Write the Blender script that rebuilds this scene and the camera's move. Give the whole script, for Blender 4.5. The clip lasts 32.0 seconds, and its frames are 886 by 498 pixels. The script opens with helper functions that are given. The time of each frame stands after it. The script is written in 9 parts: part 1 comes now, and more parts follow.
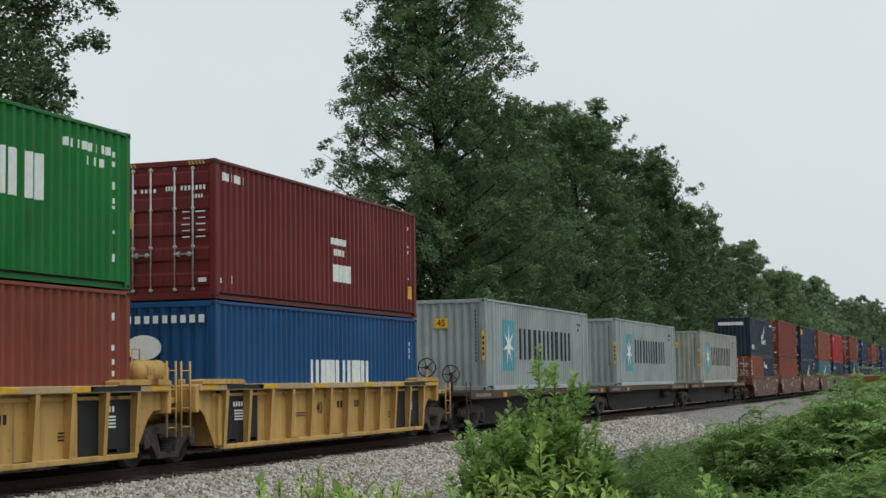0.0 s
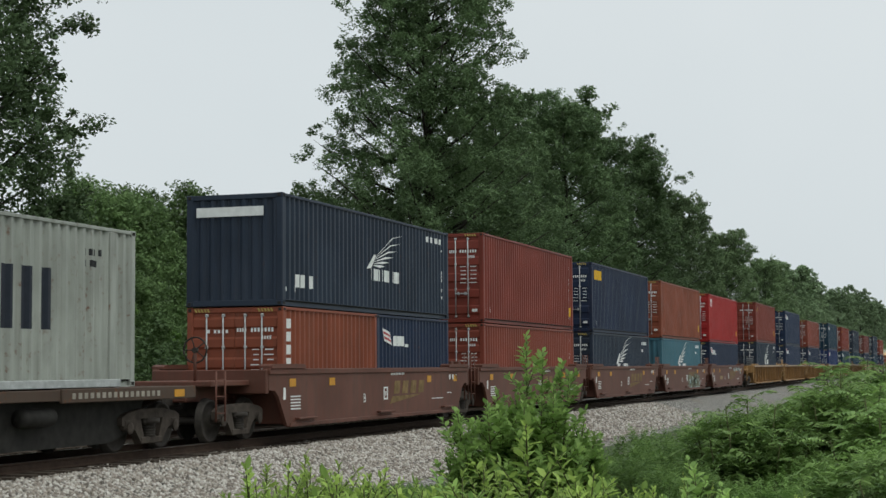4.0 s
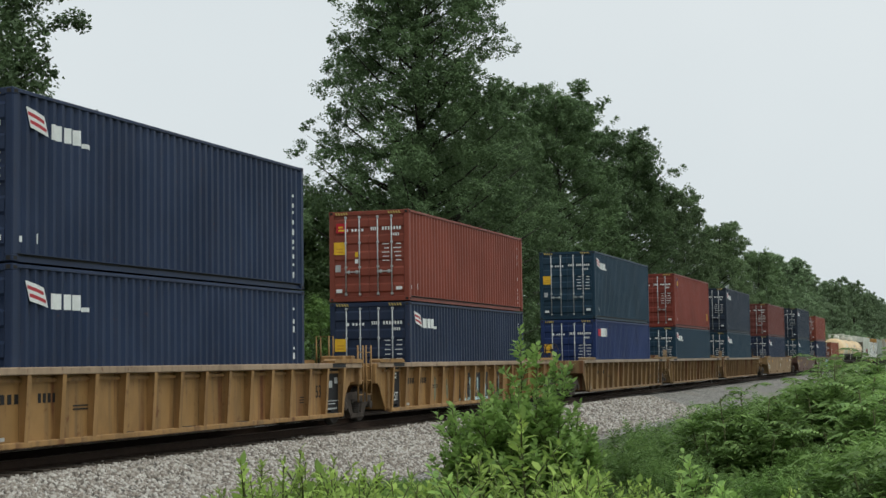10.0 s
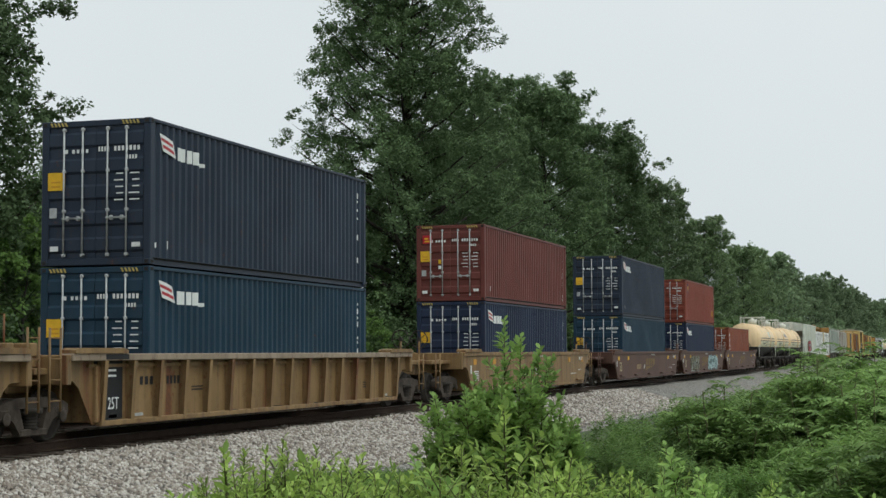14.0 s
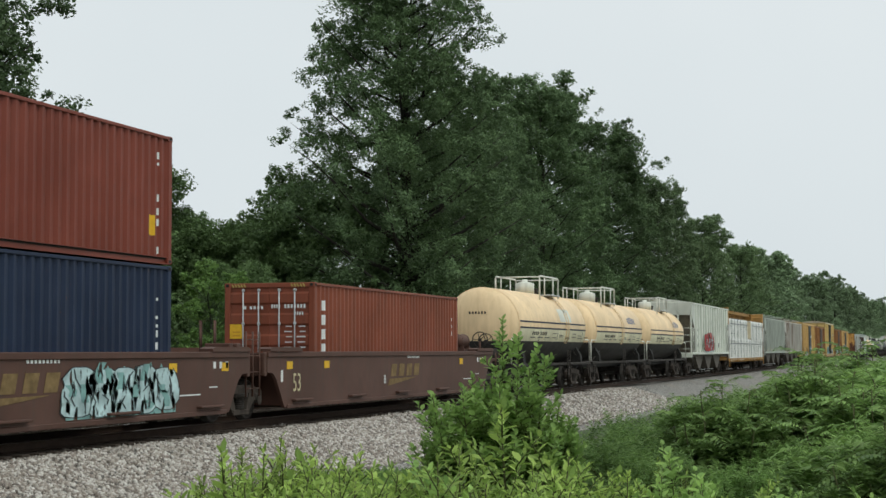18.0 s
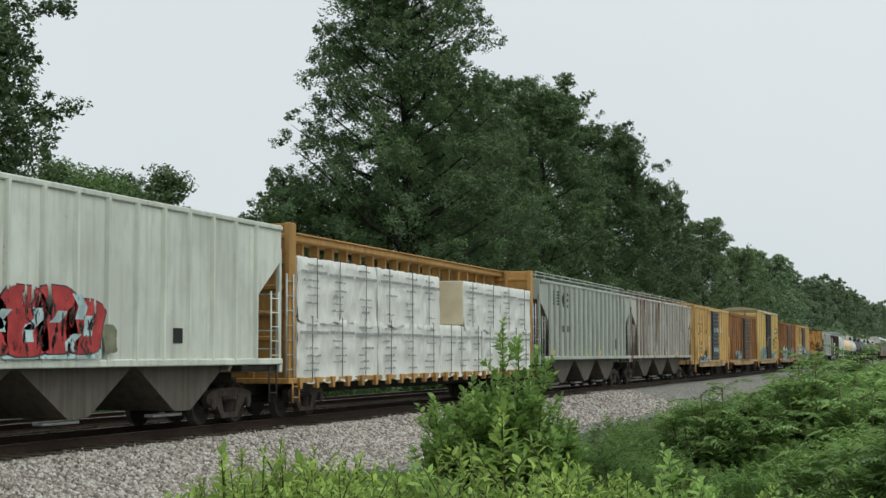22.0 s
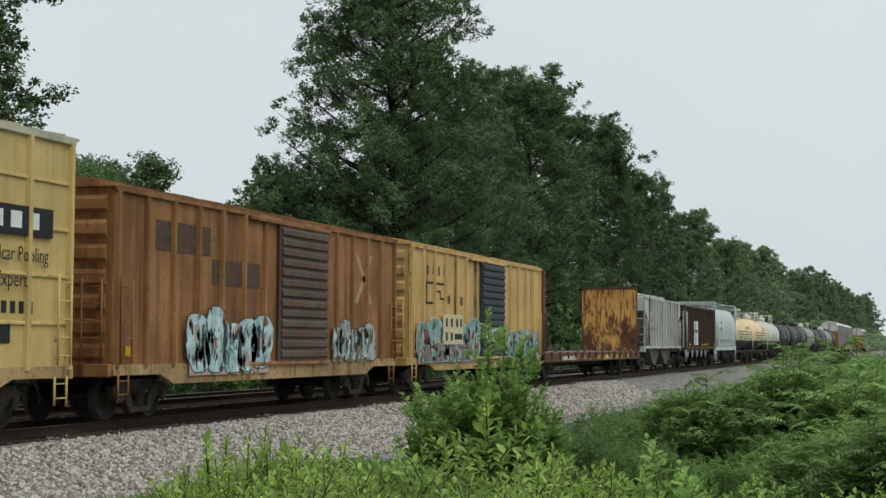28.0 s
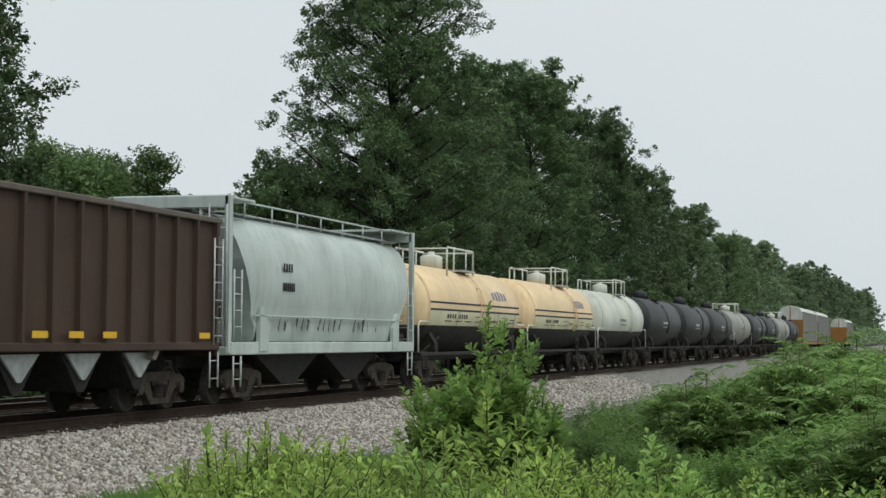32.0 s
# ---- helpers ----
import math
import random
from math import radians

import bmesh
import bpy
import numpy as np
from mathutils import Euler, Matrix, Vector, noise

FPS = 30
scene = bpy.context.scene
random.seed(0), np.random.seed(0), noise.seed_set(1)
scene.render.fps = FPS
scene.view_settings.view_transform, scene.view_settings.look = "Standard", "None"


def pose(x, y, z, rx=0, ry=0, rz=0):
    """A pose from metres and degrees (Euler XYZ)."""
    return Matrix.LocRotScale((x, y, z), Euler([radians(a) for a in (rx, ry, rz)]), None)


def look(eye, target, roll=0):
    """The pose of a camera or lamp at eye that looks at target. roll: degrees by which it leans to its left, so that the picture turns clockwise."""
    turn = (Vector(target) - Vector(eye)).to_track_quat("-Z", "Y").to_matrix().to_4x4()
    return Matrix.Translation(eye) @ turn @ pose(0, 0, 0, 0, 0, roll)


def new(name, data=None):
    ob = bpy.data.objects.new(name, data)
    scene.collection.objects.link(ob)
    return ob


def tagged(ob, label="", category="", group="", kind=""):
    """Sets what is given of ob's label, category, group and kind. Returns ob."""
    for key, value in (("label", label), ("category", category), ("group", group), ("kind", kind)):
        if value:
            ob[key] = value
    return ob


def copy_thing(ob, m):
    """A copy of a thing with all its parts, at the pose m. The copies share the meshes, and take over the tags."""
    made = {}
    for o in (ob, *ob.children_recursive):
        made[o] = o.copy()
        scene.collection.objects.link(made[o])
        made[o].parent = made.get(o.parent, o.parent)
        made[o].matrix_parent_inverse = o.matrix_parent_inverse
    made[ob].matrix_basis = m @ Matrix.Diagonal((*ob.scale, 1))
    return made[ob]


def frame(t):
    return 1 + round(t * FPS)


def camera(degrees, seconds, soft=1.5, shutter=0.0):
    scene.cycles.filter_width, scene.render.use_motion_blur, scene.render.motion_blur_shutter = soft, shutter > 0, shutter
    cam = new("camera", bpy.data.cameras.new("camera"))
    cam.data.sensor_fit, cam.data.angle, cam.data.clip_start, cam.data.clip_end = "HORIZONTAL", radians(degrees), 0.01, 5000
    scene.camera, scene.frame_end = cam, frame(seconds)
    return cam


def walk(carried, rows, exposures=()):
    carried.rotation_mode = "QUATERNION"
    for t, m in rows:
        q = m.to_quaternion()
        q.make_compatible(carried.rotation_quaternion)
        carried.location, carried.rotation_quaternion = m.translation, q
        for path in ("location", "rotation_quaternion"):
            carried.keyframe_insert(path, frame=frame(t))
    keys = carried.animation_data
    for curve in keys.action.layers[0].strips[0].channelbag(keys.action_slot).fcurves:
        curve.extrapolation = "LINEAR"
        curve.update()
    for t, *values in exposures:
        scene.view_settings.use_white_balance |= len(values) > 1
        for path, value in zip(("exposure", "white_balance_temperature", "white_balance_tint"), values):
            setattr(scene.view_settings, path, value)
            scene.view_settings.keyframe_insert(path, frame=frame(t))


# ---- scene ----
# the camera stands beside the line on a low rise; x runs along the track, z = 0 is the top of the rails
EYE = Vector((0.0, 0.0, 1.536))
TRACK_Y = 15.983
cam = camera(31.2, 32.0, soft=1.5)
# seconds, heading from the line of the track, tilt, lean
ROWS = [
    (0, 18.66, 4.77, -0.84), (0.5, 18.67, 4.77, -0.79), (1, 18.65, 4.68, -0.75), (1.5, 18.59, 4.64, -0.60), (2, 18.59, 4.73, -0.54),
    (2.5, 18.47, 4.70, -0.62), (3, 18.39, 4.55, -0.68), (3.5, 18.27, 4.30, -0.42), (5.5, 18.23, 4.22, -0.55), (6, 18.34, 4.28, -0.54),
    (6.5, 18.59, 4.27, -0.77), (7, 18.74, 4.22, -0.92), (7.5, 18.70, 4.13, -0.76), (8, 18.61, 4.16, -0.68), (8.5, 18.42, 4.10, -0.61),
    (9, 18.23, 4.06, -0.59), (9.5, 18.12, 4.09, -0.70), (10, 18.03, 4.08, -0.82), (10.5, 17.95, 3.99, -0.75), (11, 17.82, 3.90, -0.69),
    (11.5, 17.67, 3.81, -0.63), (12, 17.53, 3.81, -0.66), (12.5, 17.39, 3.80, -0.70), (13, 17.34, 3.84, -0.79), (13.5, 17.35, 3.79, -0.47),
    (14, 17.48, 3.74, -0.27), (14.5, 17.55, 3.70, -0.21), (16.5, 17.32, 3.53, -0.34), (17, 17.35, 3.57, -0.26), (17.5, 17.41, 3.64, -0.33),
    (18, 17.41, 3.70, -0.20), (18.5, 17.33, 3.73, -0.19), (19, 17.25, 3.69, -0.14), (19.5, 17.32, 3.70, -0.23), (20, 17.29, 3.73, -0.29),
    (20.5, 17.31, 3.73, -0.27), (21, 17.35, 3.76, -0.19), (21.5, 17.35, 3.76, -0.19), (22, 17.43, 3.78, -0.06), (22.5, 17.45, 3.80, -0.00),
    (23, 17.45, 3.75, 0.07), (23.5, 17.38, 3.66, 0.15), (24, 17.26, 3.58, 0.13), (24.5, 17.20, 3.56, 0.05), (25, 17.16, 3.54, 0.16),
    (25.5, 17.13, 3.53, 0.18), (27.5, 16.87, 3.45, 0.28), (28, 16.92, 3.40, 0.30), (28.5, 17.01, 3.38, 0.30), (29, 17.01, 3.34, 0.34),
    (29.5, 16.94, 3.30, 0.32), (30, 16.87, 3.29, 0.29), (30.5, 16.85, 3.22, 0.36), (31, 16.89, 3.17, 0.35), (31.5, 16.93, 3.18, 0.42),
    (32, 16.93, 3.19, 0.39),
]



def heading(yaw, tilt, lean):
    y, p = radians(yaw), radians(tilt)
    way = Vector((math.cos(p) * math.cos(y), math.cos(p) * math.sin(y), math.sin(p)))
    return look(EYE, EYE + way * 10, lean)


walk(cam, [(t, heading(y, p, r)) for t, y, p, r in ROWS], [(0, 0.03), (6, 0.0), (8, 0.1), (10, 0.08), (18, 0.1), (21.5, 0.1), (22.7, 0.03), (25, 0.02), (28, 0.0), (32, 0.03)])

# ---- overcast daylight ----
SUN_EL, SUN_AZ = 58.0, 250.0
world = bpy.data.worlds.new("overcast_sky")
scene.world = world
world.use_nodes = True
wn, wl = world.node_tree.nodes, world.node_tree.links
sky = wn.new("ShaderNodeTexSky")
sky.sky_type, sky.sun_disc = "NISHITA", False
sky.sun_elevation, sky.sun_rotation = radians(SUN_EL), radians(90 - SUN_AZ)
sky.air_density, sky.dust_density = 1.0, 3.0
grey = wn.new("ShaderNodeHueSaturation")
grey.inputs["Saturation"].default_value = 0.12
grey.inputs["Value"].default_value = 0.09
wl.new(sky.outputs[0], grey.inputs["Color"])
# a flat cloud deck with slow soft variation, a little brighter overhead
tc = wn.new("ShaderNodeTexCoord")
cloud = wn.new("ShaderNodeTexNoise")
cloud.inputs["Scale"].default_value, cloud.inputs["Detail"].default_value = 2.2, 4
wl.new(tc.outputs["Generated"], cloud.inputs["Vector"])
ramp = wn.new("ShaderNodeValToRGB")
ramp.color_ramp.elements[0].position, ramp.color_ramp.elements[1].position = 0.3, 0.75
ramp.color_ramp.elements[0].color = (0.655, 0.725, 0.755, 1)
ramp.color_ramp.elements[1].color = (0.748, 0.805, 0.825, 1)
wl.new(cloud.outputs["Fac"], ramp.inputs["Fac"])
wmix = wn.new("ShaderNodeMixRGB")
wmix.inputs["Fac"].default_value = 0.9
wl.new(grey.outputs[0], wmix.inputs[1])
wl.new(ramp.outputs[0], wmix.inputs[2])
back = wn["Background"]
back.inputs["Strength"].default_value = 1.0
wl.new(wmix.outputs[0], back.inputs["Color"])
sun_data = bpy.data.lights.new("sun", "SUN")
sun_data.energy, sun_data.angle, sun_data.color = 1.2, radians(35), (0.93, 1.0, 0.92)
sun = new("sun", sun_data)
sa, se = radians(SUN_AZ), radians(SUN_EL)
sun.matrix_world = look((math.cos(sa) * 50, math.sin(sa) * 50, 60), (0, 0, 60 - 50 * math.tan(se)))
scene.view_settings.exposure = 0.0


# ---- materials ----
def srgb(r, g, b):
    return tuple(((c / 255 + 0.055) / 1.055) ** 2.4 if c > 10 else c / 255 / 12.92 for c in (r, g, b))


def nodes_of(name, rough, metal=0.0):
    m = bpy.data.materials.new(name)
    m.use_nodes = True
    n, l = m.node_tree.nodes, m.node_tree.links
    b = n["Principled BSDF"]
    b.inputs["Roughness"].default_value = rough
    b.inputs["Metallic"].default_value = metal
    return m, n, l, b


def noise_tex(n, l, coord, scale, detail=5, stretch=(1, 1, 1), offset=None):
    mp = n.new("ShaderNodeMapping")
    mp.inputs["Scale"].default_value = stretch
    l.new(coord, mp.inputs["Vector"])
    if offset is not None:
        cm = n.new("ShaderNodeCombineXYZ")
        mu = n.new("ShaderNodeMath")
        mu.operation = "MULTIPLY"
        mu.inputs[1].default_value = 57.0
        l.new(offset, mu.inputs[0])
        l.new(mu.outputs[0], cm.inputs[0])
        l.new(mu.outputs[0], cm.inputs[1])
        l.new(cm.outputs[0], mp.inputs["Location"])
    t = n.new("ShaderNodeTexNoise")
    t.inputs["Scale"].default_value, t.inputs["Detail"].default_value = scale, detail
    l.new(mp.outputs[0], t.inputs["Vector"])
    return t.outputs["Fac"]


def ramp_of(n, l, fac, a, b):
    r = n.new("ShaderNodeMapRange")
    r.inputs[1].default_value, r.inputs[2].default_value = a, b
    l.new(fac, r.inputs[0])
    return r.outputs[0]


def mixed(n, l, fac, a, b):
    m = n.new("ShaderNodeMixRGB")
    for s, v in ((0, fac), (1, a), (2, b)):
        if isinstance(v, tuple):
            m.inputs[s].default_value = (*v, 1) if len(v) == 3 else v
        elif isinstance(v, (int, float)):
            m.inputs[s].default_value = v
        else:
            l.new(v, m.inputs[s])
    return m.outputs[0]


def bumped(n, l, b, height, strength, distance=0.01):
    bp = n.new("ShaderNodeBump")
    bp.inputs["Strength"].default_value, bp.inputs["Distance"].default_value = strength, distance
    l.new(height, bp.inputs["Height"])
    l.new(bp.outputs[0], b.inputs["Normal"])


RUST = (0.13, 0.045, 0.018)
MATS = {}


def paint(name, color, rough=0.55, grime=0.35, rust=0.15, dirt=(0.07, 0.055, 0.042), fade=0.12, runs=0.0):
    """Weathered paint on steel: faded patches, run-down streaks, specks of rust."""
    if name in MATS:
        return MATS[name]
    m, n, l, b = nodes_of(name, rough)
    b.inputs["Specular IOR Level"].default_value = 0.25
    grey_ = 0.3 * color[0] + 0.6 * color[1] + 0.1 * color[2]
    color = tuple(max(0.004, grey_ + (c - grey_) * 1.22) for c in color)
    tc = n.new("ShaderNodeTexCoord").outputs["Object"]
    rnd = n.new("ShaderNodeObjectInfo").outputs["Random"]
    big = noise_tex(n, l, tc, 0.55, 4, offset=rnd)
    fine = noise_tex(n, l, tc, 9, 6, offset=rnd)
    streak = noise_tex(n, l, tc, 2.2, 5, (2.6, 2.6, 0.16), offset=rnd)
    light = tuple(min(1, c * (1 + fade) + 0.05 * fade) for c in color)
    dark = tuple(c * (1 - fade) for c in color)
    col = mixed(n, l, ramp_of(n, l, big, 0.35, 0.65), dark, light)
    g = n.new("ShaderNodeMath")
    g.operation = "MULTIPLY"
    g.inputs[1].default_value = grime
    l.new(ramp_of(n, l, streak, 0.48, 0.78), g.inputs[0])
    col = mixed(n, l, g.outputs[0], col, dirt)
    blotch = noise_tex(n, l, tc, 3.2, 9, (1, 1, 0.6), offset=rnd)
    thin = noise_tex(n, l, tc, 14, 4, (1.6, 1.6, 0.05), offset=rnd)
    for tex, lo, hi, amount in ((blotch, 0.48, 0.66, 0.08 + 0.5 * grime), (thin, 0.54, 0.75, 0.04 + 0.25 * grime)):
        am = n.new("ShaderNodeMath")
        am.operation = "MULTIPLY"
        am.inputs[1].default_value = amount
        l.new(ramp_of(n, l, tex, lo, hi), am.inputs[0])
        col = mixed(n, l, am.outputs[0], col, tuple(0.55 * c + 0.2 * d for c, d in zip(color, dirt)))
    sp = n.new("ShaderNodeMath")
    sp.operation = "MULTIPLY"
    l.new(ramp_of(n, l, fine, 0.62 - 0.12 * rust, 0.72), sp.inputs[0])
    l.new(ramp_of(n, l, streak, 0.62 - 0.4 * rust, 0.8 - 0.3 * rust), sp.inputs[1])
    col = mixed(n, l, sp.outputs[0], col, RUST)
    if runs:
        # rust running down in bands
        wide = noise_tex(n, l, tc, 1.1, 4, (2.2, 2.2, 0.07), offset=rnd)
        ru = n.new("ShaderNodeMath")
        ru.operation = "MULTIPLY"
        l.new(ramp_of(n, l, wide, 0.62 - 0.2 * runs, 0.70 - 0.1 * runs), ru.inputs[0])
        l.new(ramp_of(n, l, noise_tex(n, l, tc, 1.6, 6, (1.5, 1.5, 0.5), offset=rnd), 0.3, 0.55), ru.inputs[1])
        col = mixed(n, l, ru.outputs[0], col, mixed(n, l, fine, (0.05, 0.022, 0.014), (0.22, 0.085, 0.035)))
    l.new(col, b.inputs["Base Color"])
    bumped(n, l, b, fine, 0.12, 0.004)
    if name.startswith("container_"):
        b.inputs["Specular IOR Level"].default_value = 0.22
    MATS[name] = m
    return m


def plain(name, color, rough=0.6, metal=0.0, vary=0.25, scale=6.0):
    """A plain surface with soft variation in tone."""
    if name in MATS:
        return MATS[name]
    m, n, l, b = nodes_of(name, rough, metal)
    b.inputs["Specular IOR Level"].default_value = 0.2
    tc = n.new("ShaderNodeTexCoord").outputs["Object"]
    f = noise_tex(n, l, tc, scale, 6)
    col = mixed(n, l, ramp_of(n, l, f, 0.3, 0.7), tuple(c * (1 - vary) for c in color), tuple(min(1, c * (1 + vary)) for c in color))
    l.new(col, b.inputs["Base Color"])
    bumped(n, l, b, f, 0.15, 0.005)
    MATS[name] = m
    return m


def foliage(name, dark, light, through_light=0.35, rough=0.55):
    if name in MATS:
        return MATS[name]
    m, n, l, b = nodes_of(name, rough)
    b.inputs["Specular IOR Level"].default_value = 0.25
    g = n.new("ShaderNodeNewGeometry")
    rnd = n.new("ShaderNodeObjectInfo").outputs["Random"]
    tc = n.new("ShaderNodeTexCoord").outputs["Object"]
    big = noise_tex(n, l, tc, 0.45, 3)
    col = mixed(n, l, g.outputs["Random Per Island"], dark, light)
    hv = n.new("ShaderNodeHueSaturation")
    col2 = mixed(n, l, ramp_of(n, l, big, 0.35, 0.7), col, tuple(c * 1.45 for c in light))
    half = mixed(n, l, 0.45, col, col2)
    l.new(half, hv.inputs["Color"])
    mr = n.new("ShaderNodeMapRange")
    mr.inputs[3].default_value, mr.inputs[4].default_value = 0.82, 1.32
    l.new(rnd, mr.inputs[0])
    l.new(mr.outputs[0], hv.inputs["Value"])
    l.new(hv.outputs[0], b.inputs["Base Color"])
    tr = n.new("ShaderNodeBsdfTranslucent")
    l.new(hv.outputs[0], tr.inputs["Color"])
    mx = n.new("ShaderNodeMixShader")
    mx.inputs[0].default_value = through_light
    l.new(b.outputs[0], mx.inputs[1])
    l.new(tr.outputs[0], mx.inputs[2])
    l.new(mx.outputs[0], n["Material Output"].inputs["Surface"])
    MATS[name] = m
    return m


# ---- mesh building ----
class Solid:
    """Gathers faces of one part, and makes one mesh of them."""

    def __init__(self):
        self.v, self.f, self.smooth = [], [], set()

    def add(self, verts, faces, smooth=False):
        o = len(self.v)
        self.v += [tuple(p) for p in verts]
        for q in faces:
            if smooth:
                self.smooth.add(len(self.f))
            self.f.append([o + i for i in q])
        return self

    def box(self, x0, x1, y0, y1, z0, z1, bevel=0.0):
        """A block with its edges taken off."""
        c = min(bevel, 0.45 * min(x1 - x0, y1 - y0, z1 - z0))
        if c <= 0:
            p = [(x, y, z) for x in (x0, x1) for y in (y0, y1) for z in (z0, z1)]
            return self.add(p, [(0, 1, 3, 2), (4, 6, 7, 5), (0, 4, 5, 1), (2, 3, 7, 6), (0, 2, 6, 4), (1, 5, 7, 3)])
        lo, hi = (x0, y0, z0), (x1, y1, z1)
        p, ix = [], {}
        for i in range(8):
            s = ((i >> 2) & 1, (i >> 1) & 1, i & 1)
            for a in range(3):
                q = []
                for k in range(3):
                    e = hi[k] if s[k] else lo[k]
                    q.append(e if k == a else e + (-c if s[k] else c))
                ix[(s, a)] = len(p)
                p.append(q)
        fs = []
        for a in range(3):
            b, d = (a + 1) % 3, (a + 2) % 3
            for e in (0, 1):
                loop = []
                for sb, sd in ((0, 0), (1, 0), (1, 1), (0, 1)):
                    s = [0, 0, 0]
                    s[a], s[b], s[d] = e, sb, sd
                    loop.append(ix[(tuple(s), a)])
                fs.append(loop if e else loop[::-1])
        for a in range(3):
            b, d = (a + 1) % 3, (a + 2) % 3
            for eb in (0, 1):
                for ed in (0, 1):
                    s0, s1 = [0, 0, 0], [0, 0, 0]
                    s0[b] = s1[b] = eb
                    s0[d] = s1[d] = ed
                    s1[a] = 1
                    s0, s1 = tuple(s0), tuple(s1)
                    q = [ix[(s0, b)], ix[(s1, b)], ix[(s1, d)], ix[(s0, d)]]
                    fs.append(q if eb == ed else q[::-1])
        for i in range(8):
            s = ((i >> 2) & 1, (i >> 1) & 1, i & 1)
            q = [ix[(s, 0)], ix[(s, 1)], ix[(s, 2)]]
            fs.append(q if sum(s) % 2 else q[::-1])
        return self.add(p, fs)

    def prism(self, outline, axis, a0, a1):
        """An outline pushed through along an axis; the outline's two numbers are the other two axes in order."""
        n = len(outline)

        def at(p, a):
            q = list(p)
            q.insert(axis, a)
            return q
        pts = [at(p, a0) for p in outline] + [at(p, a1) for p in outline]
        fs = [(i, (i + 1) % n, n + (i + 1) % n, n + i) for i in range(n)]
        fs += [tuple(range(n))[::-1], tuple(range(n, 2 * n))]
        return self.add(pts, fs)

    def tube(self, path, radius, n=8, smooth=True):
        """A round bar along a path; radius may be a list."""
        path = [Vector(p) for p in path]
        rad = radius if isinstance(radius, (list, tuple)) else [radius] * len(path)
        pts = []
        for i, p in enumerate(path):
            d = (path[min(i + 1, len(path) - 1)] - path[max(i - 1, 0)]).normalized()
            side = d.cross(Vector((0, 0, 1)) if abs(d.z) < 0.9 else Vector((0, 1, 0))).normalized()
            up = side.cross(d)
            for k in range(n):
                a = 2 * math.pi * k / n
                pts.append(p + (side * math.cos(a) + up * math.sin(a)) * rad[i])
        fs = [(i * n + k, i * n + (k + 1) % n, (i + 1) * n + (k + 1) % n, (i + 1) * n + k) for i in range(len(path) - 1) for k in range(n)]
        self.add(pts, fs, smooth)
        o = len(self.v) - len(pts)
        self.f.append([o + k for k in range(n)][::-1])
        self.f.append([o + (len(path) - 1) * n + k for k in range(n)])
        return self

    def lathe(self, profile, axis, centre, n=24, smooth=True):
        """Turned about an axis: profile of (along, radius)."""
        pts = []
        for a, r in profile:
            for k in range(n):
                t = 2 * math.pi * k / n
                q = [math.cos(t) * r, math.sin(t) * r]
                q.insert(axis, a)
                pts.append([q[i] + centre[i] for i in range(3)])
        m = len(profile)
        fs = [(i * n + k, i * n + (k + 1) % n, (i + 1) * n + (k + 1) % n, (i + 1) * n + k) for i in range(m - 1) for k in range(n)]
        self.add(pts, fs, smooth)
        o = len(self.v) - len(pts)
        self.f.append([o + k for k in range(n)][::-1])
        self.f.append([o + (m - 1) * n + k for k in range(n)])
        return self

    def mesh(self, name, material):
        me = bpy.data.meshes.new(name)
        me.from_pydata(self.v, [], self.f)
        for i in self.smooth:
            me.polygons[i].use_smooth = True
        me.materials.append(material)
        bm = bmesh.new()
        bm.from_mesh(me)
        bmesh.ops.recalc_face_normals(bm, faces=bm.faces)
        bm.to_mesh(me)
        bm.free()
        return me


CACHE = {}


def part(name, solid, material, parent, label="", at=None):
    """Links one mesh as a part under a thing or a part. solid: a Solid, or a mesh made before."""
    me = solid.mesh(name, material) if isinstance(solid, Solid) else solid
    ob = new(name, me)
    ob.parent = parent
    if at is not None:
        ob.matrix_basis = at if isinstance(at, Matrix) else Matrix.Translation(at)
    if label:
        ob["label"] = label
    return ob


def kept(key, material, make):
    """A mesh made once for each key and material."""
    k = (key, material.name)
    if k not in CACHE:
        s = Solid()
        make(s)
        CACHE[k] = s.mesh(key if isinstance(key, str) else key[0], material)
    return CACHE[k]


def thing(name, label, category, group="", kind=""):
    ob = new(name)
    ob.empty_display_size = 0.3
    return tagged(ob, label, category, group, kind)


def lettering(text, size, material, parent, at, spread=1.0, name="lettering", label=""):
    """Raised paint in the built-in font; at is the pose of its middle, read along local x with z up, facing -y."""
    cu = bpy.data.curves.new(name, "FONT")
    cu.body, cu.size, cu.extrude, cu.align_x, cu.align_y = text, size, 0.002, "CENTER", "CENTER"
    cu.resolution_u = 2
    tmp = bpy.data.objects.new(name, cu)
    scene.collection.objects.link(tmp)
    me = bpy.data.meshes.new_from_object(tmp.evaluated_get(bpy.context.evaluated_depsgraph_get()))
    bpy.data.objects.remove(tmp)
    bpy.data.curves.remove(cu)
    me.transform(pose(0, 0, 0, 90, 0, 0) @ Matrix.Diagonal((spread, 1, 1, 1)))
    me.materials.clear()
    me.materials.append(material)
    return part(name, me, material, parent, label, at)


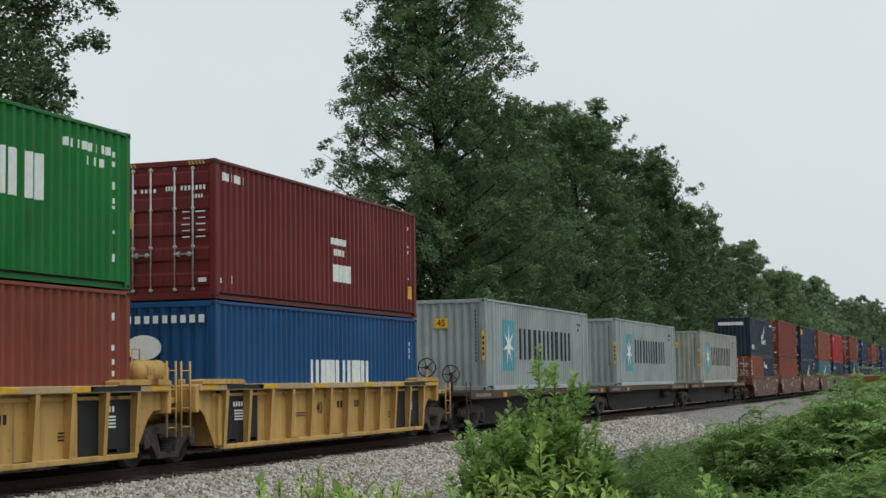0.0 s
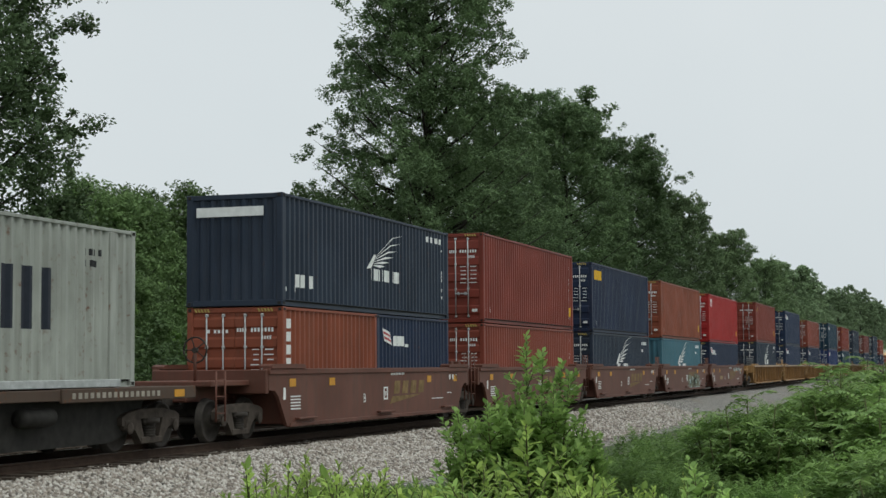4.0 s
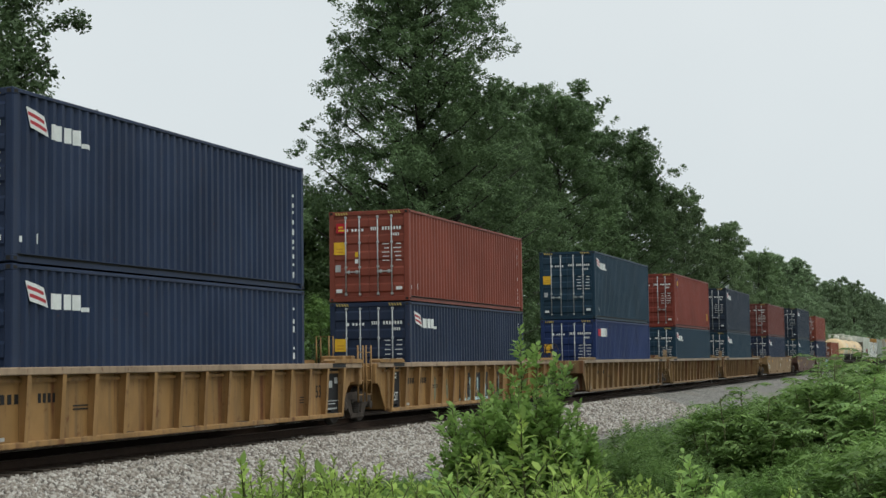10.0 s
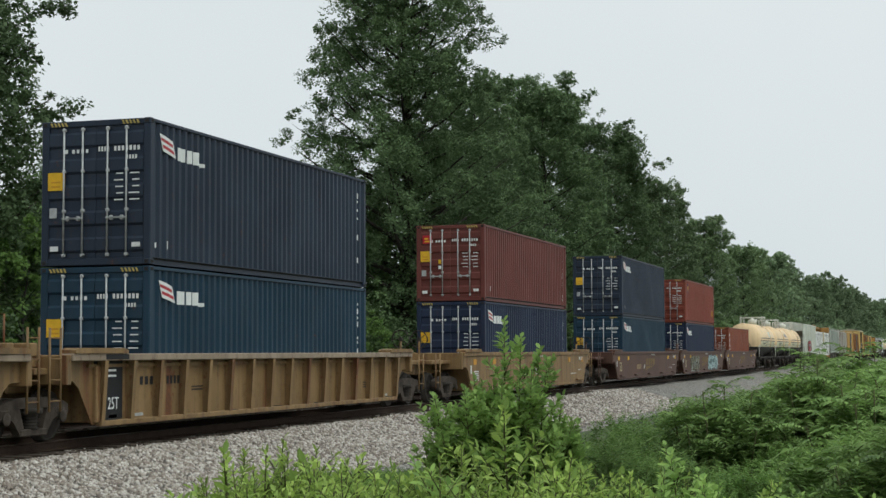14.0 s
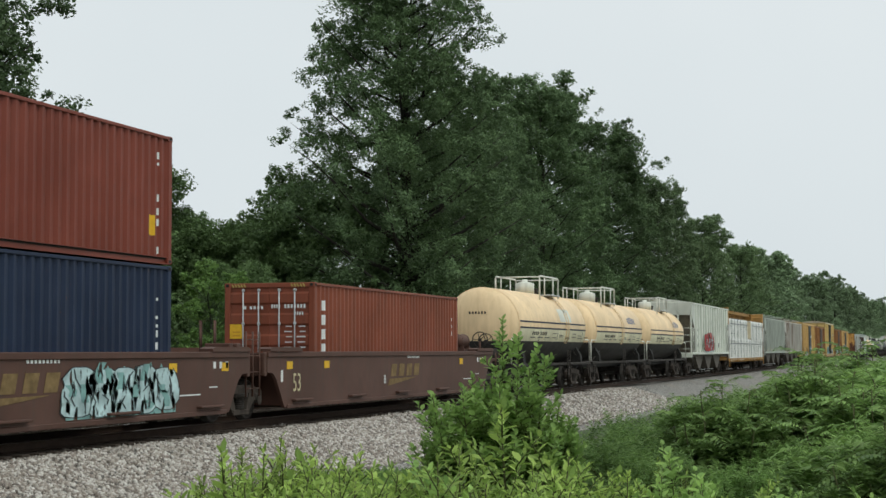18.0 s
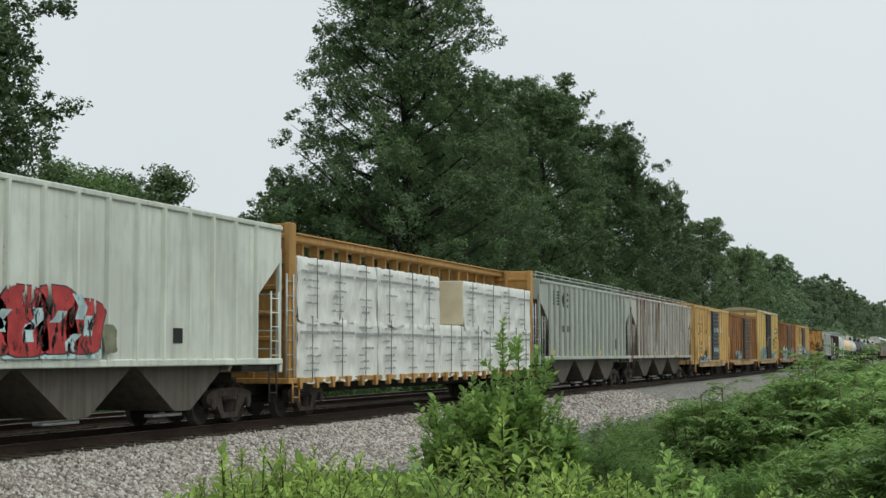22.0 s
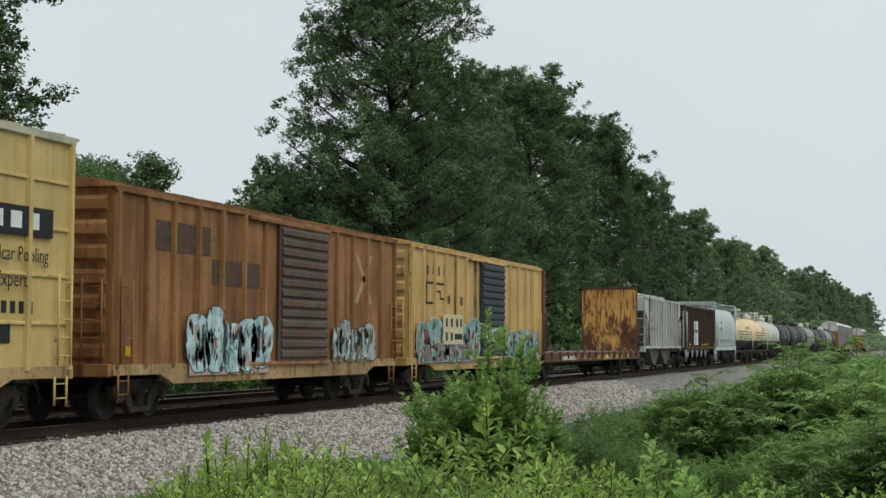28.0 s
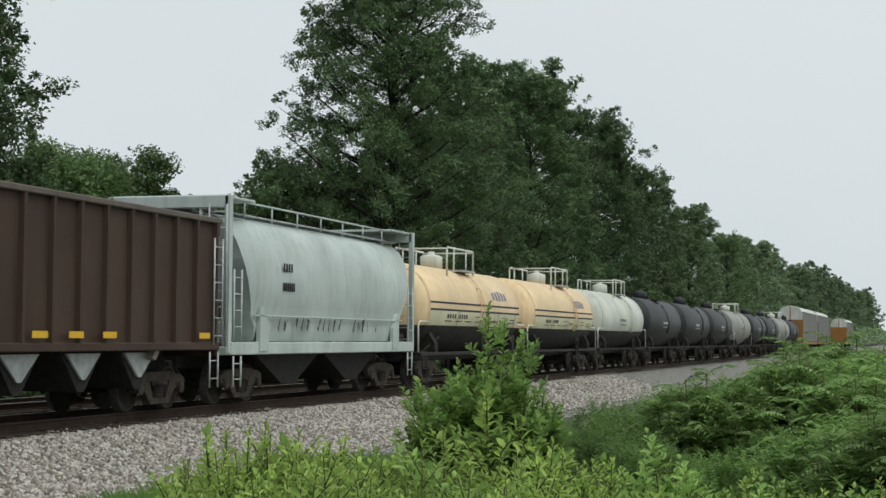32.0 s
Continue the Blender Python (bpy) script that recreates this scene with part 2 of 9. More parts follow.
# ---- the setting: ground, ballast, two tracks ----
def profile_z(y):
    """Height of the earth across the line: rise with the camera, ditch, the two tracks' bed, the wood's edge."""
    pts = ((-4000, 0.2), (-60, 0.2), (-6, -0.02), (2, -0.08), (6, -0.45), (9.5, -0.95), (11.3, -1.0), (13.2, -0.9), (23, -0.9), (26, -0.75), (40, -0.3), (80, 0.4), (4000, 0.4))
    for (a, za), (b, zb) in zip(pts, pts[1:]):
        if a <= y <= b:
            return za + (zb - za) * (y - a) / (b - a)
    return 0.0


def bed_z(y):
    """The ballast's top across the line."""
    c = TRACK_Y
    pts = ((c - 5.3, -1.06), (c - 4.2, -0.86), (c - 1.9, -0.25), (c + 6.3, -0.25), (c + 8.3, -0.95), (c + 8.8, -1.05))
    for (a, za), (b, zb) in zip(pts, pts[1:]):
        if a <= y <= b:
            return za + (zb - za) * (y - a) / (b - a)
    return -2.0


def sheet(name, xs, ys, height, material, wobble=0.0):
    v = [(x, y, height(y) + (wobble * noise.noise((x * 0.7, y * 0.9, 3.1)) if wobble else 0)) for x in xs for y in ys]
    n = len(ys)
    f = [(i * n + j, (i + 1) * n + j, (i + 1) * n + j + 1, i * n + j + 1) for i in range(len(xs) - 1) for j in range(n - 1)]
    me = bpy.data.meshes.new(name)
    me.from_pydata(v, [], f)
    me.materials.append(material)
    for p in me.polygons:
        p.use_smooth = True
    return new(name, me)


def earth_material():
    m, n, l, b = nodes_of("grassy_earth", 0.9)
    g = n.new("ShaderNodeNewGeometry").outputs["Position"]
    a = noise_tex(n, l, g, 0.35, 5)
    f = noise_tex(n, l, g, 14, 6)
    c = mixed(n, l, ramp_of(n, l, f, 0.3, 0.7), (0.028, 0.05, 0.014), (0.07, 0.10, 0.03))
    c = mixed(n, l, ramp_of(n, l, a, 0.55, 0.7), c, (0.09, 0.075, 0.05))
    l.new(c, b.inputs["Base Color"])
    bumped(n, l, b, f, 0.8, 0.05)
    return m


def ballast_material():
    m, n, l, b = nodes_of("crushed_stone", 0.85)
    g = n.new("ShaderNodeNewGeometry").outputs["Position"]
    vo = n.new("ShaderNodeTexVoronoi")
    vo.inputs["Scale"].default_value = 12
    l.new(g, vo.inputs["Vector"])
    big = noise_tex(n, l, g, 0.5, 4)
    sep = n.new("ShaderNodeSeparateColor")
    l.new(vo.outputs["Color"], sep.inputs[0])
    c = mixed(n, l, sep.outputs[0], (0.13, 0.12, 0.106), (0.55, 0.52, 0.48))
    # colour darkened between cells, for the shade in gaps between stones
    c = mixed(n, l, ramp_of(n, l, vo.outputs["Distance"], 0.35, 0.75), c, (0.05, 0.045, 0.04))
    c = mixed(n, l, ramp_of(n, l, big, 0.5, 0.8), c, (0.24, 0.20, 0.16))
    l.new(c, b.inputs["Base Color"])
    inv = n.new("ShaderNodeMath")
    inv.operation = "SUBTRACT"
    inv.inputs[0].default_value = 1.0
    l.new(vo.outputs["Distance"], inv.inputs[1])
    bumped(n, l, b, inv.outputs[0], 1.0, 0.05)
    return m


def stones_material():
    m, n, l, b = nodes_of("loose_stone", 0.85)
    g = n.new("ShaderNodeNewGeometry")
    r = n.new("ShaderNodeValToRGB")
    r.color_ramp.elements[0].color = (0.09, 0.08, 0.072, 1)
    r.color_ramp.elements[1].color = (0.67, 0.63, 0.585, 1)
    e = r.color_ramp.elements.new(0.55)
    e.color = (0.38, 0.335, 0.29, 1)
    e = r.color_ramp.elements.new(0.3)
    e.color = (0.25, 0.20, 0.165, 1)
    l.new(g.outputs["Random Per Island"], r.inputs[0])
    f = noise_tex(n, l, g.outputs["Position"], 60, 3)
    l.new(mixed(n, l, ramp_of(n, l, f, 0.45, 0.9), r.outputs[0], (0.26, 0.235, 0.21)), b.inputs["Base Color"])
    return m


EARTH, BALLAST, STONE = earth_material(), ballast_material(), stones_material()
far_x = [-3500, -900, -200, -60] + [-40 + 4 * i for i in range(70)] + [260, 320, 420, 600, 900, 1600, 4000]
far_y = [-4000, -600, -100, -30, -10, -4, 0, 2, 4, 6, 8, 9.5, 11.3, 12, 13.2, 18, 23, 26, 30, 40, 60, 80, 200, 900, 4000]
tagged(sheet("ground", far_x, far_y, profile_z, EARTH, 0.05), "grassy earth beside and beyond the railway line", "ground", kind="structure")
c0 = TRACK_Y
bed_y = [c0 - 5.3, c0 - 4.2, c0 - 3.4, c0 - 2.6, c0 - 1.9, c0 - 1.2, c0 + 1.2, c0 + 2.2, c0 + 3.0, c0 + 6.3, c0 + 7.3, c0 + 8.3, c0 + 8.8]
ballast_bed = tagged(sheet("ballast_bed", [-250, -60] + [0.5 * i for i in range(0, 160)] + [80 + 5 * i for i in range(80)] + [600, 1200, 2500], bed_y, bed_z, BALLAST, 0.035),
                     "pale grey crushed stone ballast under the tracks", "ballast", kind="structure")


def stones(count, x0, x1, seed, size):
    """Loose broken stones lying on the shoulder."""
    rng = np.random.default_rng(seed)
    x = x0 + (x1 - x0) * rng.random(count)
    y = c0 - 4.5 + 3.65 * rng.random(count)
    z = np.array([bed_z(q) for q in y]) + np.array([0.035 * noise.noise((a * 0.7, q * 0.9, 3.1)) for a, q in zip(x, y)])
    s = size * (0.6 + 0.9 * rng.random(count))
    base = np.array([(1, 0, 0), (0, 1, 0), (-1, 0, 0), (0, -1, 0), (0, 0, 0.8), (0, 0, -0.7)], float)
    v = base[None] * (0.55 + 0.75 * rng.random((count, 6, 1)))
    a = rng.random(count) * 6.283
    ca, sa_ = np.cos(a)[:, None], np.sin(a)[:, None]
    vx, vy, vz = v[..., 0], v[..., 1] * 0.8, v[..., 2]
    tilt = (rng.random(count)[:, None] - 0.5) * 1.6
    vz2 = vz * np.cos(tilt) + vx * np.sin(tilt)
    vx2 = vx * np.cos(tilt) - vz * np.sin(tilt)
    p = np.stack([vx2 * ca - vy * sa_, vx2 * sa_ + vy * ca, vz2], -1) * s[:, None, None] + np.stack([x, y, z + 0.2 * s], -1)[:, None]
    tri = np.array([(0, 1, 4), (1, 2, 4), (2, 3, 4), (3, 0, 4), (1, 0, 5), (2, 1, 5), (3, 2, 5), (0, 3, 5)])
    faces = (tri[None] + 6 * np.arange(count)[:, None, None]).reshape(-1, 3)
    return raw_mesh("ballast_stones", p.reshape(-1, 3), faces, STONE)


def raw_mesh(name, verts, faces, material, smooth=False):
    me = bpy.data.meshes.new(name)
    k = faces.shape[1]
    me.vertices.add(len(verts))
    me.vertices.foreach_set("co", np.ascontiguousarray(verts, np.float32).ravel())
    me.loops.add(len(faces) * k)
    me.loops.foreach_set("vertex_index", np.ascontiguousarray(faces, np.int32).ravel())
    me.polygons.add(len(faces))
    me.polygons.foreach_set("loop_start", np.arange(0, len(faces) * k, k, dtype=np.int32))
    me.polygons.foreach_set("loop_total", np.full(len(faces), k, np.int32))
    if smooth:
        me.polygons.foreach_set("use_smooth", np.ones(len(faces), bool))
    me.materials.append(material)
    me.update(calc_edges=True)
    return me


tagged(new("ballast_stones", stones(46000, 15, 40, 5, 0.047)), "loose pale grey broken stone on the ballast shoulder", "ballast", kind="stuff")
tagged(new("ballast_stones", stones(20000, 40, 75, 6, 0.055)), "loose pale grey broken stone on the ballast shoulder", "ballast", kind="stuff")

RAIL_SIDE = plain("rail_rust", (0.045, 0.028, 0.02), 0.8, 0.2)
RAIL_TOP = plain("rail_worn_steel", (0.5, 0.48, 0.46), 0.35, 1.0, 0.15)
TIE = plain("creosoted_wood", (0.055, 0.042, 0.033), 0.9)


def rail_mesh(s, x0, x1):
    o = [(-0.07, -0.172), (0.07, -0.172), (0.07, -0.16), (0.012, -0.135), (0.012, -0.04), (0.036, -0.03), (0.036, -0.002), (-0.036, -0.002), (-0.036, -0.03), (-0.012, -0.04), (-0.012, -0.135), (-0.07, -0.16)]
    s.prism(o, 0, x0, x1)


def railway(y, label):
    tr = thing("railway_track", label, "railway track", kind="structure")
    tr.location = (0, y, 0)
    for side in (-0.753, 0.753):
        s = Solid()
        rail_mesh(s, -250, 2500)
        r = part("rail", s, RAIL_SIDE, tr, at=(0, side, 0))
        s = Solid()
        s.prism([(-0.033, -0.002), (0.033, -0.002), (0.028, 0.001), (-0.028, 0.001)], 0, -250, 2500)
        part("running_surface", s, RAIL_TOP, r, "worn bright steel top of the rail")
    tie = kept("tie", TIE, lambda s: s.box(-0.115, 0.115, -1.3, 1.3, -0.35, -0.172, 0.012))
    plate = kept("tie_plate", RAIL_SIDE, lambda s: s.box(-0.09, 0.09, -0.17, 0.17, -0.174, -0.155, 0.006))
    for i in range(110):
        t = part("tie", tie, TIE, tr, at=(12 + 0.52 * i, 0, random.uniform(-0.012, 0.012)))
    return tr


railway(TRACK_Y, "straight railway track with rusty rails on ballast, bright running surface")
railway(TRACK_Y + 4.35, "second empty railway track parallel to the first")


# ---- rolling stock: bogies, couplers ----
IRON = plain("dusty_black_iron", (0.05, 0.043, 0.038), 0.75, 0.3, 0.35)
SIDEFRAME = plain("brown_dusty_iron", (0.07, 0.056, 0.047), 0.85, 0.2, 0.35)
DARK = plain("black_underframe", (0.026, 0.024, 0.022), 0.8, 0.0, 0.3)
WHITE = plain("white_marking", (0.72, 0.73, 0.72), 0.6, 0, 0.08)
BLACKMARK = plain("black_marking", (0.02, 0.02, 0.022), 0.6, 0, 0.1)
YELLOW = plain("yellow_marking", (0.72, 0.42, 0.03), 0.55, 0, 0.1)
ORANGEMARK = plain("orange_reflector", (0.55, 0.26, 0.03), 0.5, 0, 0.1)
GALV = plain("galvanised_bar", (0.45, 0.46, 0.46), 0.5, 0.4, 0.2)
WHEEL_R = 0.457


def wheelset_mesh(s):
    for side in (-1, 1):
        y = side * 0.72
        s.lathe([(y - 0.07 * side, WHEEL_R + 0.03), (y - 0.045 * side, WHEEL_R + 0.028), (y - 0.035 * side, WHEEL_R + 0.002), (y + 0.065 * side, WHEEL_R - 0.006), (y + 0.068 * side, WHEEL_R - 0.06),
                 (y + 0.03 * side, WHEEL_R - 0.075), (y + 0.01 * side, 0.16), (y + 0.09 * side, 0.12), (y + 0.09 * side, 0.085)], 1, (0, 0, 0), 28)
    s.tube([(0, -1.02, 0), (0, 1.02, 0)], 0.08, 10)


def sideframe_mesh(s):
    # cast frame: deep in the middle, arms out to the axle boxes, window over the springs
    y0, y1 = -0.075, 0.075
    # three bodies around the spring window
    s.prism([(-1.12, 0.50), (-1.12, 0.66), (-0.95, 0.73), (-0.45, 0.80), (0.45, 0.80), (0.95, 0.73), (1.12, 0.66), (1.12, 0.50), (0.78, 0.50), (0.62, 0.62), (-0.62, 0.62), (-0.78, 0.50)], 1, y0, y1)
    s.prism([(-0.78, 0.48), (-0.62, 0.63), (-0.44, 0.63), (-0.30, 0.30), (-0.28, 0.14), (-0.42, 0.18), (-0.62, 0.40)], 1, y0, y1)
    s.prism([(0.78, 0.48), (0.62, 0.40), (0.42, 0.18), (0.28, 0.14), (0.30, 0.30), (0.44, 0.63), (0.62, 0.63)], 1, y0, y1)
    s.box(-0.42, 0.42, y0 - 0.02, y1 + 0.02, 0.14, 0.27, 0.02)
    for x in (-0.89, 0.89):
        s.lathe([(-0.11, 0.12), (-0.13, 0.11), (-0.13, 0.05)], 1, (x, 0, WHEEL_R), 12)
        s.box(x - 0.14, x + 0.14, -0.09, 0.09, 0.42, 0.62, 0.03)


def springs_mesh(s):
    prof = [(0.26, 0.02)]
    for k in range(5):
        prof += [(0.27 + 0.05 * k, 0.12), (0.29 + 0.05 * k, 0.15), (0.31 + 0.05 * k, 0.12)]
    s.lathe(prof + [(0.53, 0.22), (0.62, 0.22)], 2, (0, 0, 0), 12)


WHEELS = []


def bogie(parent, x, width=0.98):
    b = part("bogie", kept("bogie", IRON, lambda s: (s.box(-0.24, 0.24, -1.05, 1.05, 0.5, 0.78, 0.04), s.lathe([(0.7, 0.35), (0.84, 0.35), (0.86, 0.3)], 2, (0, 0, 0), 16))), IRON, parent, at=(x, 0, 0))
    for sy in (-1, 1):
        part("side_frame", kept("side_frame", SIDEFRAME, sideframe_mesh), SIDEFRAME, b, at=pose(0, sy * width, 0, 0, 0, 180 if sy > 0 else 0))
        part("spring", kept("spring", IRON, springs_mesh), IRON, b, at=(0, sy * width, 0))
    for ax in (-0.89, 0.89):
        w = part("wheelset", kept("wheelset", IRON, wheelset_mesh), IRON, b, at=(ax, 0, WHEEL_R))
        WHEELS.append(w)
    return b


def coupler(parent, x, way):
    """Drawbar, knuckle head and a hanging air hose at one end."""
    def make(s):
        s.box(-0.35, 0.25, -0.08, 0.08, 0.78, 0.94, 0.02)
        s.box(0.2, 0.52, -0.16, 0.16, 0.72, 1.0, 0.05)
        s.box(0.42, 0.6, -0.02, 0.16, 0.74, 0.98, 0.05)
    part("coupler", kept("coupler", IRON, make), IRON, parent, at=pose(x, 0, 0, 0, 0, 0 if way > 0 else 180))
    part("air_hose", kept("air_hose", DARK, lambda s: s.tube([(0, -0.35, 0.85), (0.25, -0.35, 0.7), (0.45, -0.3, 0.45), (0.6, -0.2, 0.42)], 0.028, 7)), DARK, parent, at=pose(x, 0, 0, 0, 0, 0 if way > 0 else 180))


def ladder(parent, x, y, z0, z1, material, width=0.42, along="x", rungs=None):
    n = rungs or max(2, int((z1 - z0) / 0.38) + 1)

    def make(s):
        for a in (-width / 2, width / 2):
            q = (a, 0) if along == "x" else (0, a)
            s.tube([(q[0], q[1], 0), (q[0], q[1], z1 - z0)], 0.022, 6)
        for k in range(n):
            z = (k + 0.5) * (z1 - z0) / n
            s.tube([(-width / 2, 0, z), (width / 2, 0, z)] if along == "x" else [(0, -width / 2, z), (0, width / 2, z)], 0.014, 6)
    return part("ladder", kept(("ladder", along, round(z1 - z0, 2), width, n), material, make), material, parent, at=(x, y, z0))


def grab(parent, material, pts, r=0.016, name="grab_iron"):
    return part(name, Solid().tube(pts, r, 6), material, parent)


# ---- shipping containers ----
CW = 2.438


def corrugated(s, x0, x1, z0, z1, y_out, y_in, pitch, out=-1):
    """A trapezoid-ribbed wall from x0 to x1; its outer faces at y_out, its troughs at y_in."""
    n = max(1, round((x1 - x0) / pitch))
    p = (x1 - x0) / n
    line = []
    for i in range(n):
        a = x0 + i * p
        line += [(a, y_out), (a + 0.26 * p, y_out), (a + 0.5 * p, y_in), (a + 0.76 * p, y_in)]
    line.append((x1, y_out))
    m = len(line)
    v = [(x, y, z0) for x, y in line] + [(x, y, z1) for x, y in line]
    s.add(v, [(i, i + 1, m + i + 1, m + i) for i in range(m - 1)])
    t = 0.05 * (1 if y_in > y_out else -1)
    v2 = [(x0, y_in + t, z0), (x1, y_in + t, z0), (x1, y_in + t, z1), (x0, y_in + t, z1)]
    s.add(v2, [(0, 3, 2, 1)])


def door_mesh(s, w, h):
    """One leaf, hinged at y = 0, in the plane x = 0 facing -x, its sheet pressed into flat bays."""
    line = [(0.03, 0.0), (-0.02, 0.0)]
    bays = 5
    for k in range(bays):
        z0, z1 = h * (k + 0.2) / bays, h * (k + 0.8) / bays
        line += [(-0.02, z0), (-0.055, z0 + 0.05), (-0.055, z1 - 0.05), (-0.02, z1)]
    line += [(-0.02, h), (0.03, h)]
    s.prism(line, 1, 0.0, w)


def rod_mesh(s, h):
    s.tube([(-0.085, 0, 0.02), (-0.085, 0, h - 0.02)], 0.019, 8)
    for z in (0.06, h * 0.36, h * 0.66, h - 0.06):
        s.box(-0.108, -0.03, -0.034, 0.034, z - 0.03, z + 0.03, 0.01)


def handle_mesh(s):
    s.box(-0.13, -0.1, -0.02, 0.36, -0.018, 0.018, 0.006)
    s.box(-0.12, -0.05, 0.3, 0.36, -0.05, 0.05, 0.01)


def bars(s, rows, face="side"):
    """Flat painted bars; rows of (a0, a1, z0, z1), on the near side (a along x, facing -y) or on an end (a along y, facing -x)."""
    for a0, a1, z0, z1 in rows:
        if face == "side":
            s.box(a0, a1, -0.004, 0.004, z0, z1)
        else:
            s.box(-0.004, 0.004, a0, a1, z0, z1)


SIDE_LINE = {}


def ribbed_bars(s, rows, line):
    """Painted bars that lie on a trapezoid-ribbed side, line being the side's course in (x, y)."""
    for a0, a1, z0, z1 in rows:
        pts = [(a0, None)] + [(x, y) for x, y in line if a0 < x < a1] + [(a1, None)]
        course = []
        for x, y in pts:
            if y is None:
                y = float(np.interp(x, [q[0] for q in line], [q[1] for q in line]))
            course.append((x, y - 0.003))
        m = len(course)
        s.add([(x, y, z0) for x, y in course] + [(x, y, z1) for x, y in course], [(i, i + 1, m + i + 1, m + i) for i in range(m - 1)])


def mark(parent, rows, material, face, plane, name="marking", label=""):
    s = Solid()
    if face == "side" and parent.name in SIDE_LINE and plane > -CW / 2 - 0.05:
        ribbed_bars(s, rows, SIDE_LINE[parent.name])
        ob = part(name, s, material, parent, label)
    else:
        bars(s, rows, face)
        ob = part(name, s, material, parent, label, at=(0, plane, 0) if face == "side" else (plane, 0, 0))
    if len(rows) > 1:
        ob["kind"] = "stuff"
    return ob


def blocks(a, z, w, h, n, lean=0.0, gap=0.22, seed=1):
    """Plain bars in place of a word of n letters, as rows for bars()."""
    rnd = random.Random(seed)
    rows, c = [], w / n
    for i in range(n):
        k = 0.54 + 0.05 * rnd.random()
        x0 = a + i * c
        rows.append((x0, x0 + c * k, z, z + h))
    return rows


def stems(a, z, w, h, n, thick=0.3):
    """Two plain upright bars for each letter of a word with heavy strokes."""
    c = w / n
    return [(a + c * i + c * q, a + c * i + c * (q + thick), z, z + h) for i in range(n) for q in (0.02, 0.82 - thick)]


